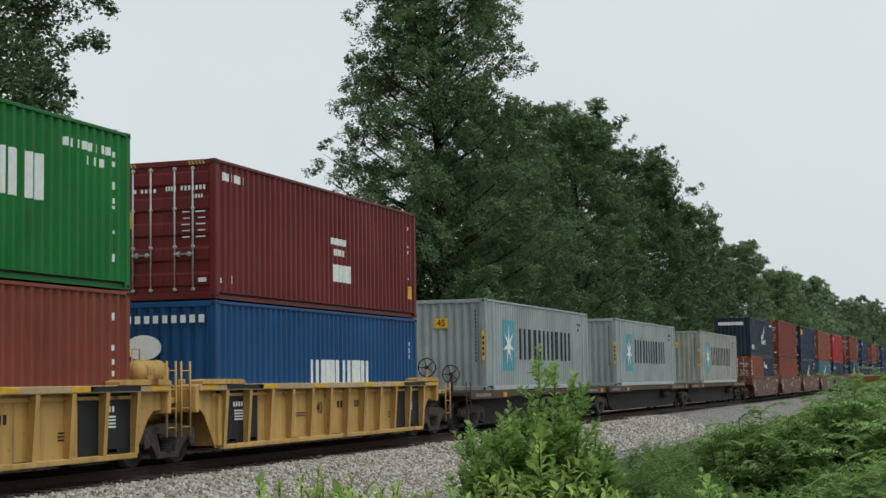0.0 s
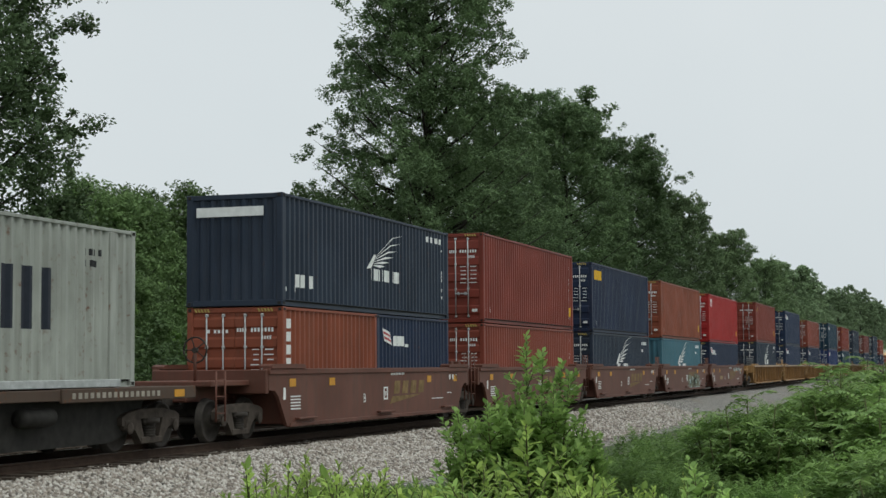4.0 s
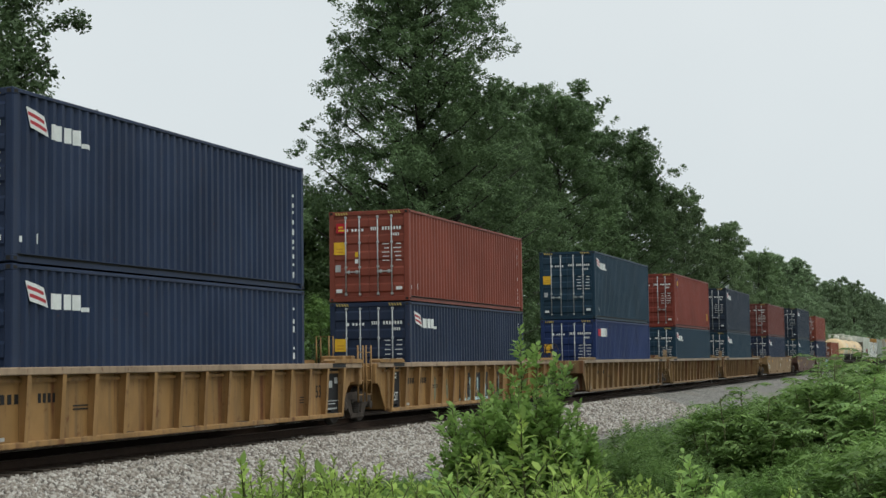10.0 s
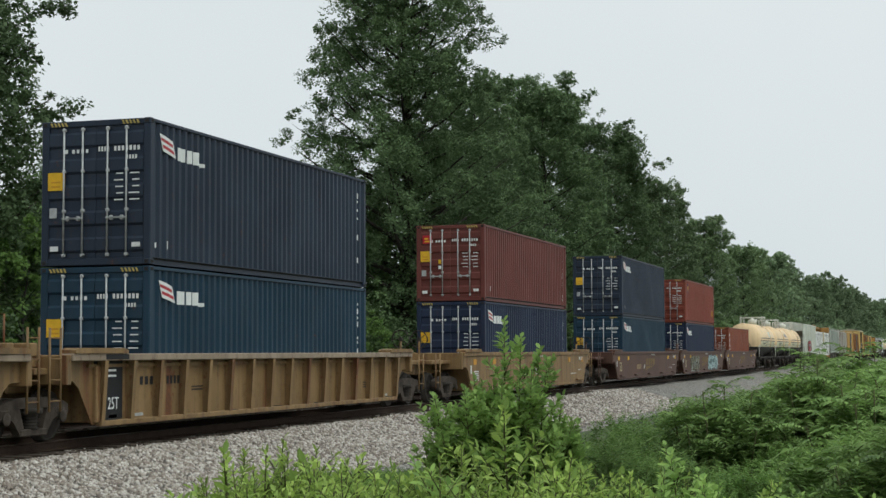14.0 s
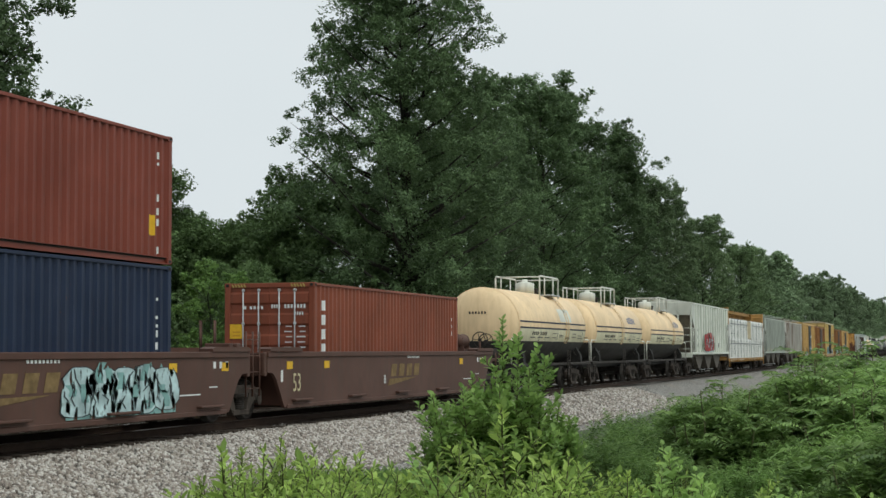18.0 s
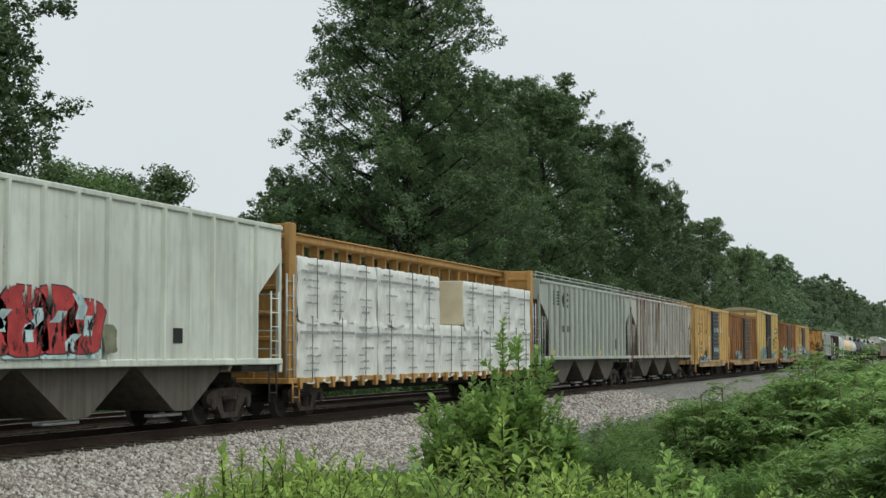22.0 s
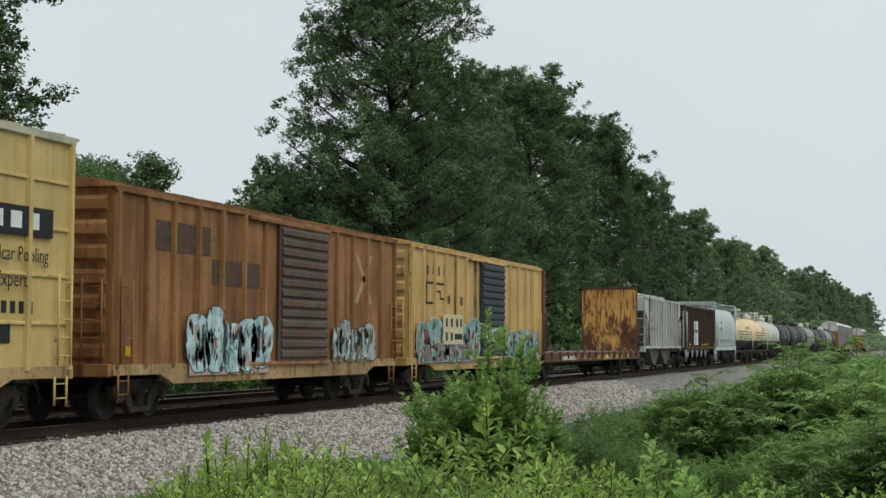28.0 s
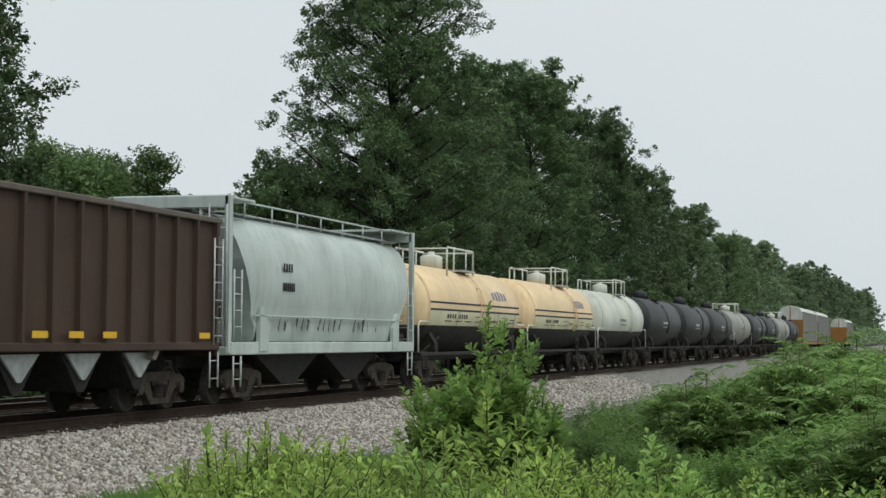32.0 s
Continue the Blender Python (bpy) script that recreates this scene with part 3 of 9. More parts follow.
def container(color, length, height, label, ends="doors", group="containers on the train", marks=()):
    """A steel box; its leading end is at -x and the side with the paint marks at -y."""
    mat = paint("container_" + color[0], color[1], 0.48, color[2] if len(color) > 2 else 0.14, color[3] if len(color) > 3 else 0.12)
    th = thing("shipping_container", label, "container", group)
    L, H, W = length, height, CW
    hx, hy = L / 2, W / 2
    key = (round(L, 2), round(H, 2))
    n = max(1, round((L - 0.32) / 0.278))
    p = (L - 0.32) / n
    SIDE_LINE[th.name] = [q for i in range(n) for q in ((-hx + 0.16 + i * p, -hy + 0.022), (-hx + 0.16 + (i + 0.26) * p, -hy + 0.022), (-hx + 0.16 + (i + 0.5) * p, -hy + 0.074), (-hx + 0.16 + (i + 0.76) * p, -hy + 0.074))] + [(hx - 0.16, -hy + 0.022)]
    for sx in (-1, 1):
        for sy in (-1, 1):
            part("corner_post", kept(("corner_post",) + key, mat, lambda s: s.box(-0.08, 0.08, -0.08, 0.08, 0.1, H - 0.1, 0.02)), mat, th, at=(sx * (hx - 0.085), sy * (hy - 0.083), 0))
            for z in (0, H - 0.118):
                part("corner_casting", kept("corner_casting", mat, lambda s: s.box(-0.089, 0.089, -0.081, 0.081, 0, 0.118, 0.014)), mat, th, at=(sx * (hx - 0.089), sy * (hy - 0.081), z))
    for sy in (-1, 1):
        part("top_rail", kept(("top_rail",) + key, mat, lambda s: s.box(-hx + 0.17, hx - 0.17, -0.03, 0.03, H - 0.075, H - 0.01, 0.008)), mat, th, at=(0, sy * (hy - 0.035), 0))
        part("bottom_rail", kept(("bottom_rail",) + key, mat, lambda s: s.prism([(-0.035, 0.0), (0.035, 0.0), (0.035, 0.15), (-0.035, 0.15), (-0.035, 0.135), (0.02, 0.135), (0.02, 0.02), (-0.035, 0.02)], 0, -hx + 0.17, hx - 0.17)), mat, th, at=pose(0, sy * (hy - 0.045), 0, 0, 0, 0 if sy < 0 else 180))
        part("side_panel", kept(("side_panel", sy) + key, mat, lambda s: corrugated(s, -hx + 0.16, hx - 0.16, 0.14, H - 0.06, sy * (hy - 0.022), sy * (hy - 0.074), 0.278)), mat, th)
    part("roof", kept(("roof",) + key, mat, lambda s: s.box(-hx + 0.12, hx - 0.12, -hy + 0.05, hy - 0.05, H - 0.06, H - 0.025)), mat, th)
    part("floor", kept(("floor",) + key, DARK, lambda s: s.box(-hx + 0.1, hx - 0.1, -hy + 0.05, hy - 0.05, 0.1, 0.14)), DARK, th)
    for sx, kind in ((-1, ends), (1, "plain")):
        sill = kept(("end_sill",), mat, lambda s: s.box(-0.06, 0.06, -hy + 0.16, hy - 0.16, 0.0, 0.14, 0.012))
        part("sill", sill, mat, th, at=(sx * (hx - 0.075), 0, 0))
        part("header", kept(("end_header",), mat, lambda s: s.box(-0.06, 0.06, -hy + 0.16, hy - 0.16, -0.12, 0.0, 0.012)), mat, th, at=(sx * (hx - 0.075), 0, H - 0.005))
        if kind == "doors":
            w, h = hy - 0.17, H - 0.27
            for sy in (-1, 1):
                d = part("door", kept(("door",) + key, mat, lambda s: door_mesh(s, w, h)), mat, th, "ribbed steel door leaf with locking bars", at=pose(-hx + 0.07, sy * (hy - 0.165), 0.145) @ Matrix.Diagonal((1, -sy, 1, 1)))
                for q in (0.34, 0.74):
                    rod = part("locking_bar", kept(("locking_bar",) + key, GALV, lambda s: rod_mesh(s, h)), GALV, d, "galvanised locking bar", at=(0, w * q, 0))
                part("door_handle", kept("door_handle", GALV, handle_mesh), GALV, d, at=(0, w * 0.34, h * 0.3))
                part("door_handle", kept("door_handle", GALV, handle_mesh), GALV, d, at=pose(0, w * 0.74, h * 0.3) @ Matrix.Diagonal((1, -1, 1, 1)))
        else:
            def endwall(s, sx=sx):
                t = Solid()
                corrugated(t, -hy + 0.16, hy - 0.16, 0.13, H - 0.11, -0.02, 0.03, 0.27)
                s.add([(sx * (hx - 0.05 - y), x, z) for x, y, z in t.v], t.f)
            part("end_wall", kept(("end_wall", sx) + key, mat, endwall), mat, th)
    # flat dark plates that paint the shade inside the casting openings
    def hole_plates(s):
        for x in (-hx + 0.089, hx - 0.089):
            for z in (0.059, H - 0.059):
                s.box(x - 0.055, x + 0.055, -hy - 0.003, -hy + 0.003, z - 0.03, z + 0.03, 0.0028)
        for y in (-hy + 0.081, hy - 0.081):
            for z in (0.059, H - 0.059):
                s.box(-hx - 0.003, -hx + 0.003, y - 0.04, y + 0.04, z - 0.035, z + 0.035, 0.0028)
    part("casting_holes", kept(("casting_holes",) + key, DARK, hole_plates), DARK, th)["kind"] = "stuff"
    return th



# placards, codes and stickers of a door end; y from -1.2 (near side) to 1.2
def door_marks(th, L, H, seed, yellow=True, badge=None):
    rnd = random.Random(seed)
    x = -L / 2 - 0.004
    rows = []
    z = H * 0.78
    rows += blocks(-0.98, z, 0.6, 0.095, 7, seed=seed) + blocks(-0.30, z, 0.26, 0.095, 4, seed=seed + 3) + blocks(-0.92, z - 0.17, 0.26, 0.08, 4, seed=seed + 1)
    for k in range(5):
        zz = H * (0.62 - 0.045 * k)
        rows += [(-0.98, -0.74 - 0.1 * rnd.random(), zz, zz + 0.026), (-0.62, -0.4 - 0.08 * rnd.random(), zz, zz + 0.024)]
    rows += blocks(0.16, z - 0.02, 0.4, 0.075, 4, seed=seed + 7) + [(0.62, 0.72, z - 0.02, z + 0.06)]
    rows += [(-1.0, -0.82, H * 0.12, H * 0.12 + 0.09), (0.82, 1.0, H * 0.1, H * 0.1 + 0.1)]
    mark(th, rows, WHITE, "end", x, "white_code", "white painted codes as plain bars")
    for a in (-0.98, 0.62):
        s = Solid()
        for k in range(5):
            s.add([(0, a + 0.08 * k, H - 0.11), (0, a + 0.08 * k + 0.045, H - 0.11), (0, a + 0.08 * k + 0.085, H - 0.03), (0, a + 0.08 * k + 0.04, H - 0.03)], [(3, 2, 1, 0)])
        part("hazard_stripe", s, plain("faded_hazard_yellow", (0.42, 0.32, 0.10), 0.7), th, "yellow slanted stripes on the header", at=(-L / 2 - 0.002, 0, 0))["kind"] = "stuff"
    if yellow:
        s = Solid()
        s.box(-0.006, 0.004, 0.68, 1.06, H * 0.52, H * 0.52 + 0.36)
        part("yellow_placard", s, YELLOW, th, "yellow square warning placard", at=(x, 0, 0))
        mark(th, [(0.78, 0.98, H * 0.52 + 0.06, H * 0.52 + 0.09), (0.78, 0.98, H * 0.52 + 0.15, H * 0.52 + 0.18)], ORANGEMARK, "end", x - 0.004)
    mark(th, [(0.86, 1.02, H * 0.33, H * 0.33 + 0.2)], GALV, "end", x, "data_plate", "small grey data plate")
    if badge:
        s = Solid()
        s.box(-0.006, 0.004, 0.66, 0.98, H * 0.76, H * 0.76 + 0.28)
        part("badge", s, badge, th, "square printed badge", at=(x, 0, 0))
        mark(th, [(0.72, 0.92, H * 0.76 + 0.05, H * 0.76 + 0.1), (0.78, 0.92, H * 0.76 + 0.14, H * 0.76 + 0.19)], YELLOW, "end", x - 0.004)
        mark(th, [(0.32, 0.42, H * 0.49, H * 0.49 + 0.14)], YELLOW, "end", x)
        mark(th, [(0.32, 0.42, H * 0.42, H * 0.42 + 0.12)], WHITE, "end", x)


def edge_marks(th, L, H, seed):
    """Small white codes stacked near the trailing edge of the near side, a yellow sticker, corner stickers."""
    rnd = random.Random(seed)
    rows = []
    x = L / 2 - 0.55
    z = H * 0.86
    while z > H * 0.12:
        h = rnd.choice((0.06, 0.1, 0.14))
        if rnd.random() < 0.62:
            rows.append((x + rnd.uniform(-0.02, 0.02), x + 0.07, z - h, z))
        z -= h + rnd.uniform(0.03, 0.16)
    rows += [(-L / 2 + 0.3, -L / 2 + 0.38, 0.34, 0.44), (-L / 2 + 0.75, -L / 2 + 0.82, 0.33, 0.5)]
    mark(th, rows, WHITE, "side", -CW / 2 - 0.001 + 0.01, "white_code")


def triangle_flags(th, x, z, L):
    """A slanted striped flag and a word in plain blocks, white and red, near the leading top corner."""
    y = -CW / 2 + 0.012
    z += 0.12
    s = Solid()
    s.prism([(x + 0.14, z + 0.02), (x + 0.44, z - 0.03), (x + 0.7, z - 0.08), (x + 0.56, z + 0.255), (x + 0.3, z + 0.315), (x, z + 0.36)], 1, y - 0.004, y)
    part("white_flag", s, WHITE, th, "white flag mark")
    for k in range(2):
        s = Solid()
        z0 = z + 0.07 + 0.135 * k
        a = x + 0.06 + 0.07 * (1 - k)
        s.prism([(a, z0 + 0.02), (a + 0.28, z0 - 0.03), (a + 0.5, z0 - 0.08), (a + 0.5, z0 - 0.02), (a + 0.28, z0 + 0.035), (a, z0 + 0.08)], 1, y - 0.005, y - 0.001)
        part("red_stripe", s, paint("red_stripe", (0.36, 0.05, 0.06), 0.5, 0.1, 0), th, "red stripe of the flag mark")
    mark(th, [(x + 0.84, x + 1.14, z - 0.1, z + 0.17), (x + 1.21, x + 1.45, z - 0.1, z + 0.17), (x + 1.52, x + 1.82, z - 0.1, z + 0.17), (x + 1.87, x + 2.15, z - 0.12, z - 0.04)], WHITE, "side", y, "painted_word", "white block mark")


def wing(th, x, z, sc, word=True, base=0.0):
    """A white feathered wing over a word in plain blocks."""
    y = -CW / 2 + 0.012
    s = Solid()
    for k in range(6):
        ln = sc * (1.6 + 0.5 * k)
        ox, oz = x - sc * (0.9 - 0.08 * k), z + sc * (0.08 + 0.07 * k)
        ang = radians(2 + 5.2 * k)
        c, q = math.cos(ang), math.sin(ang)
        s.prism([(ox, oz), (ox + c * ln * 0.6 + q * 0.09 * sc, oz + q * ln * 0.55 - 0.09 * sc), (ox + c * ln, oz + q * ln * 0.62), (ox + c * ln * 0.6, oz + q * ln * 0.5 + 0.03 * sc)], 1, y - 0.004 - 0.0005 * k, y)
    s.prism([(x - sc * 1.5, z - sc * 0.1), (x - sc * 1.0, z - sc * 0.05), (x - sc * 0.4, z + sc * 0.5), (x - sc * 0.6, z + sc * 0.56)], 1, y - 0.008, y)
    part("wing_mark", s, WHITE, th, "white feathered wing mark")
    if word:
        mark(th, blocks(x - 0.9 * sc, z - 0.55 * sc, 3.6 * sc, 0.5 * sc, 11, seed=9), WHITE, "side", y, "painted_word", "white block mark")


NAVY = ("navy", (0.015, 0.024, 0.050))
NAVY2 = ("slate_navy", (0.021, 0.030, 0.047))
NAVYBLUE = ("navy_blue", (0.017, 0.028, 0.060))
TEALNAVY = ("teal_navy", (0.013, 0.034, 0.056))
BLUE = ("bright_blue", (0.012, 0.06, 0.16))
TEAL = ("faded_teal", (0.062, 0.135, 0.17), 0.3, 0.3)
MAROON = ("maroon", (0.115, 0.020, 0.020))
WINE = ("wine_red", (0.125, 0.042, 0.036), 0.25, 0.2)
RUSTRED = ("rust_red", (0.185, 0.055, 0.040), 0.14, 0.15)
BROWNRED = ("brown_red", (0.165, 0.042, 0.032))
ORANGERED = ("orange_red", (0.205, 0.068, 0.044), 0.3, 0.3)
RED = ("bright_red", (0.29, 0.034, 0.034))
GREEN = ("green", (0.008, 0.13, 0.035))
MGREY = ("light_grey", (0.30, 0.325, 0.33), 0.2, 0.12)
MCREAM = ("cream_grey", (0.315, 0.325, 0.30), 0.4, 0.35)

# ---- well cars ----
Y_TTX = ("railcar_yellow", (0.47, 0.305, 0.14), 0.4, 0.3, 0.1)
Y_MID = ("railcar_tan_yellow", (0.305, 0.187, 0.094), 0.65, 0.45, 0.22)
Y_OLD = ("railcar_old_yellow", (0.235, 0.158, 0.088), 0.8, 0.55, 0.36)
B_OX = ("oxide_brown", (0.112, 0.050, 0.038), 0.45, 0.2)
B_DARK = ("dark_oxide", (0.088, 0.046, 0.036), 0.45, 0.2)


def well_car(paint_of, pitch, ribbed, label, front_end=False, rear_end=False, seed=0, letter="", black_ends=False, big=""):
    """One well unit, origin at rail level under its middle. front_end/rear_end: that end carries a coupler instead of a shared bogie."""
    mat = paint(paint_of[0], paint_of[1], 0.6, paint_of[2], paint_of[3], runs=paint_of[4] if len(paint_of) > 4 else 0.0)
    th = thing("well_car", label, "railway car", "well cars of the train")
    h = pitch / 2
    top, bot, wy = 1.55, 0.26, 1.43
    chord = paint(paint_of[0] + "_worn_edge", tuple(0.72 * c + 0.12 for c in paint_of[1]), 0.6, paint_of[2] * 0.7, paint_of[3]) if ribbed else mat
    key = (round(pitch, 2), ribbed)

    def side(s):
        o = [(-h + 1.62, bot), (h - 1.62, bot), (h - 1.15, 0.92), (h - 0.95, 1.06), (h - 0.62, 1.08), (h - 0.62, top - 0.1), (-h + 0.62, top - 0.1), (-h + 0.62, 1.08), (-h + 0.95, 1.06), (-h + 1.15, 0.92)]
        s.prism(o, 1, -thin, thin)
    inset, thin = (0.13, 0.012) if ribbed else (0.0, 0.04)
    for sy in (-1, 1):
        sd = part("side_wall", kept(("side_wall",) + key, mat, side), mat, th, at=(0, sy * (wy - 0.06 - inset), 0))
        part("top_chord", kept(("top_chord",) + key, chord, lambda s: s.box(-h + 0.62, h - 0.62, -0.08, 0.08 + inset * 0.9, top - 0.13, top, 0.015)), chord, sd, at=pose(0, sy * inset, 0, 0, 0, 0 if sy < 0 else 180))
        part("bottom_sill", kept(("bottom_sill",) + key, mat, lambda s: s.box(-h + 1.75, h - 1.75, -0.065, 0.07, bot - 0.03, bot + 0.07, 0.015)), mat, sd, at=(0, sy * inset * 0.6, 0))
        if ribbed:
            n = max(8, int((pitch - 3.6) / 1.02))
            for k in range(n + 1):
                x = -h + 1.8 + (pitch - 3.6) * k / n
                part("rib", kept("well_rib", mat, lambda s: (s.prism([(-0.20, top - 0.13), (-0.01, top - 0.13), (-0.01, bot + 0.05), (-0.13, bot + 0.05)], 0, -0.012, 0.012), s.prism([(-0.212, top - 0.13), (-0.2, top - 0.13), (-0.13, bot + 0.05), (-0.142, bot + 0.05)], 0, -0.06, 0.06))), mat, sd, at=pose(x, 0, 0, 0, 0, 0 if sy < 0 else 180))
            part("stringer", kept(("stringer",) + key, mat, lambda s: s.box(-h + 1.4, h - 1.4, -0.06, -0.01, top - 0.25, top - 0.19)), mat, sd, at=pose(0, 0, 0, 0, 0, 0 if sy < 0 else 180))
        else:
            for k in range(int(pitch / 4)):
                x = -h + 2.6 + k * (pitch - 5.2) / max(1, int(pitch / 4) - 1)
                part("tie_down_shelf", kept("tie_down_shelf", mat, lambda s: s.box(-0.55, 0.55, -0.13, 0.0, 0.0, 0.05, 0.012)), mat, sd, at=(x, -0.03 * 1 if sy < 0 else 0.16, bot + 0.13))
    for x in (-h + 2.2, -2.5, 0, 2.5, h - 2.2):
        part("cross_beam", kept("cross_beam", DARK, lambda s: s.box(-0.2, 0.2, -1.36, 1.36, 0.25, 0.34, 0.01)), DARK, th, at=(x, 0, 0))
    for sx, loose in ((-1, front_end), (1, rear_end)):
        m = Matrix.Diagonal((sx, 1, 1, 1))
        ext = 1.35 if loose else -0.12

        def deck(s):
            s.box(h - 1.75, h + ext, -1.0, 1.0, 1.18, 1.3, 0.02)
            s.box(h - 1.8, h - 1.62, -1.34, 1.34, 0.3, 1.34, 0.02)
            s.box(h - 1.0, h + ext - 0.05, -0.4, 0.4, 0.85, 1.18, 0.03)
            s.box(h - 0.66, h - 0.5, -1.4, 1.4, 1.0, top - 0.02, 0.02)
        def deck_end(s, sx=sx, deck=deck):
            t = Solid()
            deck(t)
            s.add([(sx * x, y, z) for x, y, z in t.v], t.f)
        part("end_platform", kept(("end_platform", sx, loose) + key, mat, deck_end), mat, th)
        part("corner_cap", kept(("corner_cap",), mat, lambda s: s.prism([(-0.95, 0.0), (0.95, 0.0), (0.95, 0.06), (0.8, 0.1), (-0.8, 0.1), (-0.95, 0.06)], 1, -0.15, 0.16)), mat, th, at=(sx * (h - 1.6), -wy + 0.1, top + 0.002))
        part("corner_cap", kept(("corner_cap",), mat, lambda s: s.box(-0.95, 0.95, -0.15, 0.1, 0, 0.1, 0.02)), mat, th, at=pose(sx * (h - 1.6), wy - 0.1, top + 0.002, 0, 0, 180))
        if sx > 0 and ((loose and paint_of in (B_OX, B_DARK)) or (paint_of is Y_TTX and not loose)):
            rx, ry, rz = (sx * (h - 0.35), -0.2, 2.12 if paint_of is B_OX else 1.9) if loose else (h - 0.05, -0.62, 1.8)
            girth = 1.2 if paint_of is B_OX else 0.86
            part("air_reservoir", kept("well_reservoir", mat, lambda s: s.lathe([(-0.72, 0.06), (-0.69, 0.16), (-0.6, 0.24), (-0.5, 0.265), (0.5, 0.265), (0.6, 0.24), (0.69, 0.16), (0.72, 0.06)], 0, (0, 0, 0), 20)), mat, th, "horizontal air reservoir on brackets", at=Matrix.Translation((rx, ry, rz)) @ Matrix.Diagonal((girth, girth, girth, 1)))
            for q in (-0.42, 0.42):
                part("reservoir_strap", kept("reservoir_strap", mat, lambda s: s.lathe([(-0.035, 0.25), (-0.035, 0.28), (0.035, 0.28), (0.035, 0.25)], 0, (0, 0, 0), 20)), mat, th, at=Matrix.Translation((rx + q * girth, ry, rz)) @ Matrix.Diagonal((girth, girth, girth, 1)))
                part("reservoir_bracket", kept("reservoir_bracket", mat, lambda s: s.prism([(-0.3, 1.25), (0.3, 1.25), (0.24, 1.72), (-0.24, 1.72)], 0, -0.035, 0.035)), mat, th, at=Matrix.Translation((rx + q * girth, ry, (rz - 1.86) * 0.5)))
            part("brake_valve", kept("brake_valve", mat, lambda s: (s.box(-0.22, 0.22, -0.16, 0.16, 1.28, 1.56, 0.03), s.box(-0.12, 0.12, -0.2, -0.1, 1.34, 1.48, 0.02), s.box(-0.06, 0.06, -0.06, 0.06, 1.56, 1.66, 0.015))), mat, th, at=(rx + sx * 0.98 * (-1 if loose else 1), -0.85, 0))
            grab(th, mat, [(rx - 0.6, ry - 0.3, 1.3), (rx - 0.6, ry - 0.36, 1.62), (rx + 0.1, ry - 0.36, 1.6), (rx + 0.6, ry - 0.3, 1.45), (rx + 0.85, ry - 0.25, 1.4)], 0.022, "air_pipe")
        if loose:
            bogie(th, sx * (h + 0.05))
            coupler(th, sx * (h + 1.35), sx)
            ladder(th, sx * (h + 1.15), -1.12, 0.45, 1.5, mat)
            part("brake_wheel", kept("brake_wheel", IRON, lambda s: brake_wheel_mesh(s)), IRON, th, "spoked iron hand-brake wheel", at=(sx * (h + 1.1), -0.5, 1.95))
            grab(th, mat, [(sx * (h + 1.1), -0.5, 1.3), (sx * (h + 1.1), -0.5, 1.95)], 0.035, "brake_stand")
        else:
            ladder(th, sx * (h - 0.3), -1.28, 0.55, 2.0, mat, 0.36)
            part("end_bracket", kept("end_bracket", mat, lambda s: (s.box(-0.3, 0.3, -0.25, 0.25, 1.3, 1.62, 0.03), s.box(-0.12, 0.12, -0.3, 0.3, 1.5, 1.74, 0.02))), mat, th, at=(sx * (h - 0.32), -0.55, 0))
            part("grab_iron", kept("end_grab", mat, lambda s: s.tube([(0, 0, 1.5), (0, 0, 2.25), (0, 0.35, 2.25), (0, 0.35, 1.5)], 0.02, 6)), mat, th, at=(sx * (h - 0.15), -0.35, 0))
    if not front_end:
        bogie(th, -h)
    mr = random.Random(seed)
    y = -wy + 0.06 - thin - 0.005 + inset
    if ribbed:
        nb = 0.2 if paint_of is Y_TTX else -h + 3.4
        if paint_of is Y_TTX and rear_end:
            lettering("40", 0.4, BLACKMARK, th, (-0.9, y - 0.004, 0.95), 0.85)
        mark(th, blocks(nb, 0.95, 0.8, 0.16, 4, seed=seed) + blocks(nb + 1.1, 0.95, 0.9, 0.16, 6, seed=seed + 1), BLACKMARK, "side", y, "car_number", "car number as plain bars")
        mark(th, [(a, a + 0.5, z, z + 0.025) for a, z in ((-h + 5.6, 0.86), (-h + 5.6, 0.8), (h - 4.2, 0.75), (h - 4.2, 0.69), (h - 4.2, 0.63))], BLACKMARK, "side", y)
        mark(th, [(q, q + 0.32, bot + 0.1, bot + 0.16) for q in (-h + 2.2, -h + 3.2, h - 2.6)], GALV, "side", y, "sticker")
    else:
        s = [(q, q + 0.34, 1.14, 1.32) for q in (-h + 1.75, -h + 4.1, h - 4.4, h - 2.0)]
        mark(th, s, YELLOW if big else ORANGEMARK, "side", y, "reflector", "yellow-orange reflector patch")
        mark(th, ([] if big else [(-h + 1.8, -h + 2.35, z, z + 0.03) for z in (0.62, 0.69, 0.76, 0.83, 0.9)]) + [(-h + 1.4, -h + 1.52, 0.85, 1.12)] + [(h - 2.4 + 0.3 * k, h - 2.28 + 0.3 * k, 1.2, 1.34) for k in range(3)] + blocks(0.5, 1.36, 1.1, 0.06, 9, seed=seed) + ([] if big else [(-0.05, 0.0, 0.72, 1.05), (0.2, 0.25, 0.72, 1.05), (0.0, 0.2, 0.72, 0.76), (0.0, 0.2, 1.01, 1.05), (0.07, 0.13, 0.82, 0.94)]) + [(h - 2.6, h - 2.2, 0.8, 0.825), (h - 4.0, h - 3.0, 0.66, 0.685)], WHITE, "side", y, "stencil", "white stencils as plain bars")
        if letter == "A":
            mark(th, blocks(-3.5, 0.68, 1.15, 0.24, 6, seed=seed + 2), plain("faded_tan_number", (0.34, 0.25, 0.15), 0.7), "side", y, "car_number", "car number as plain bars")
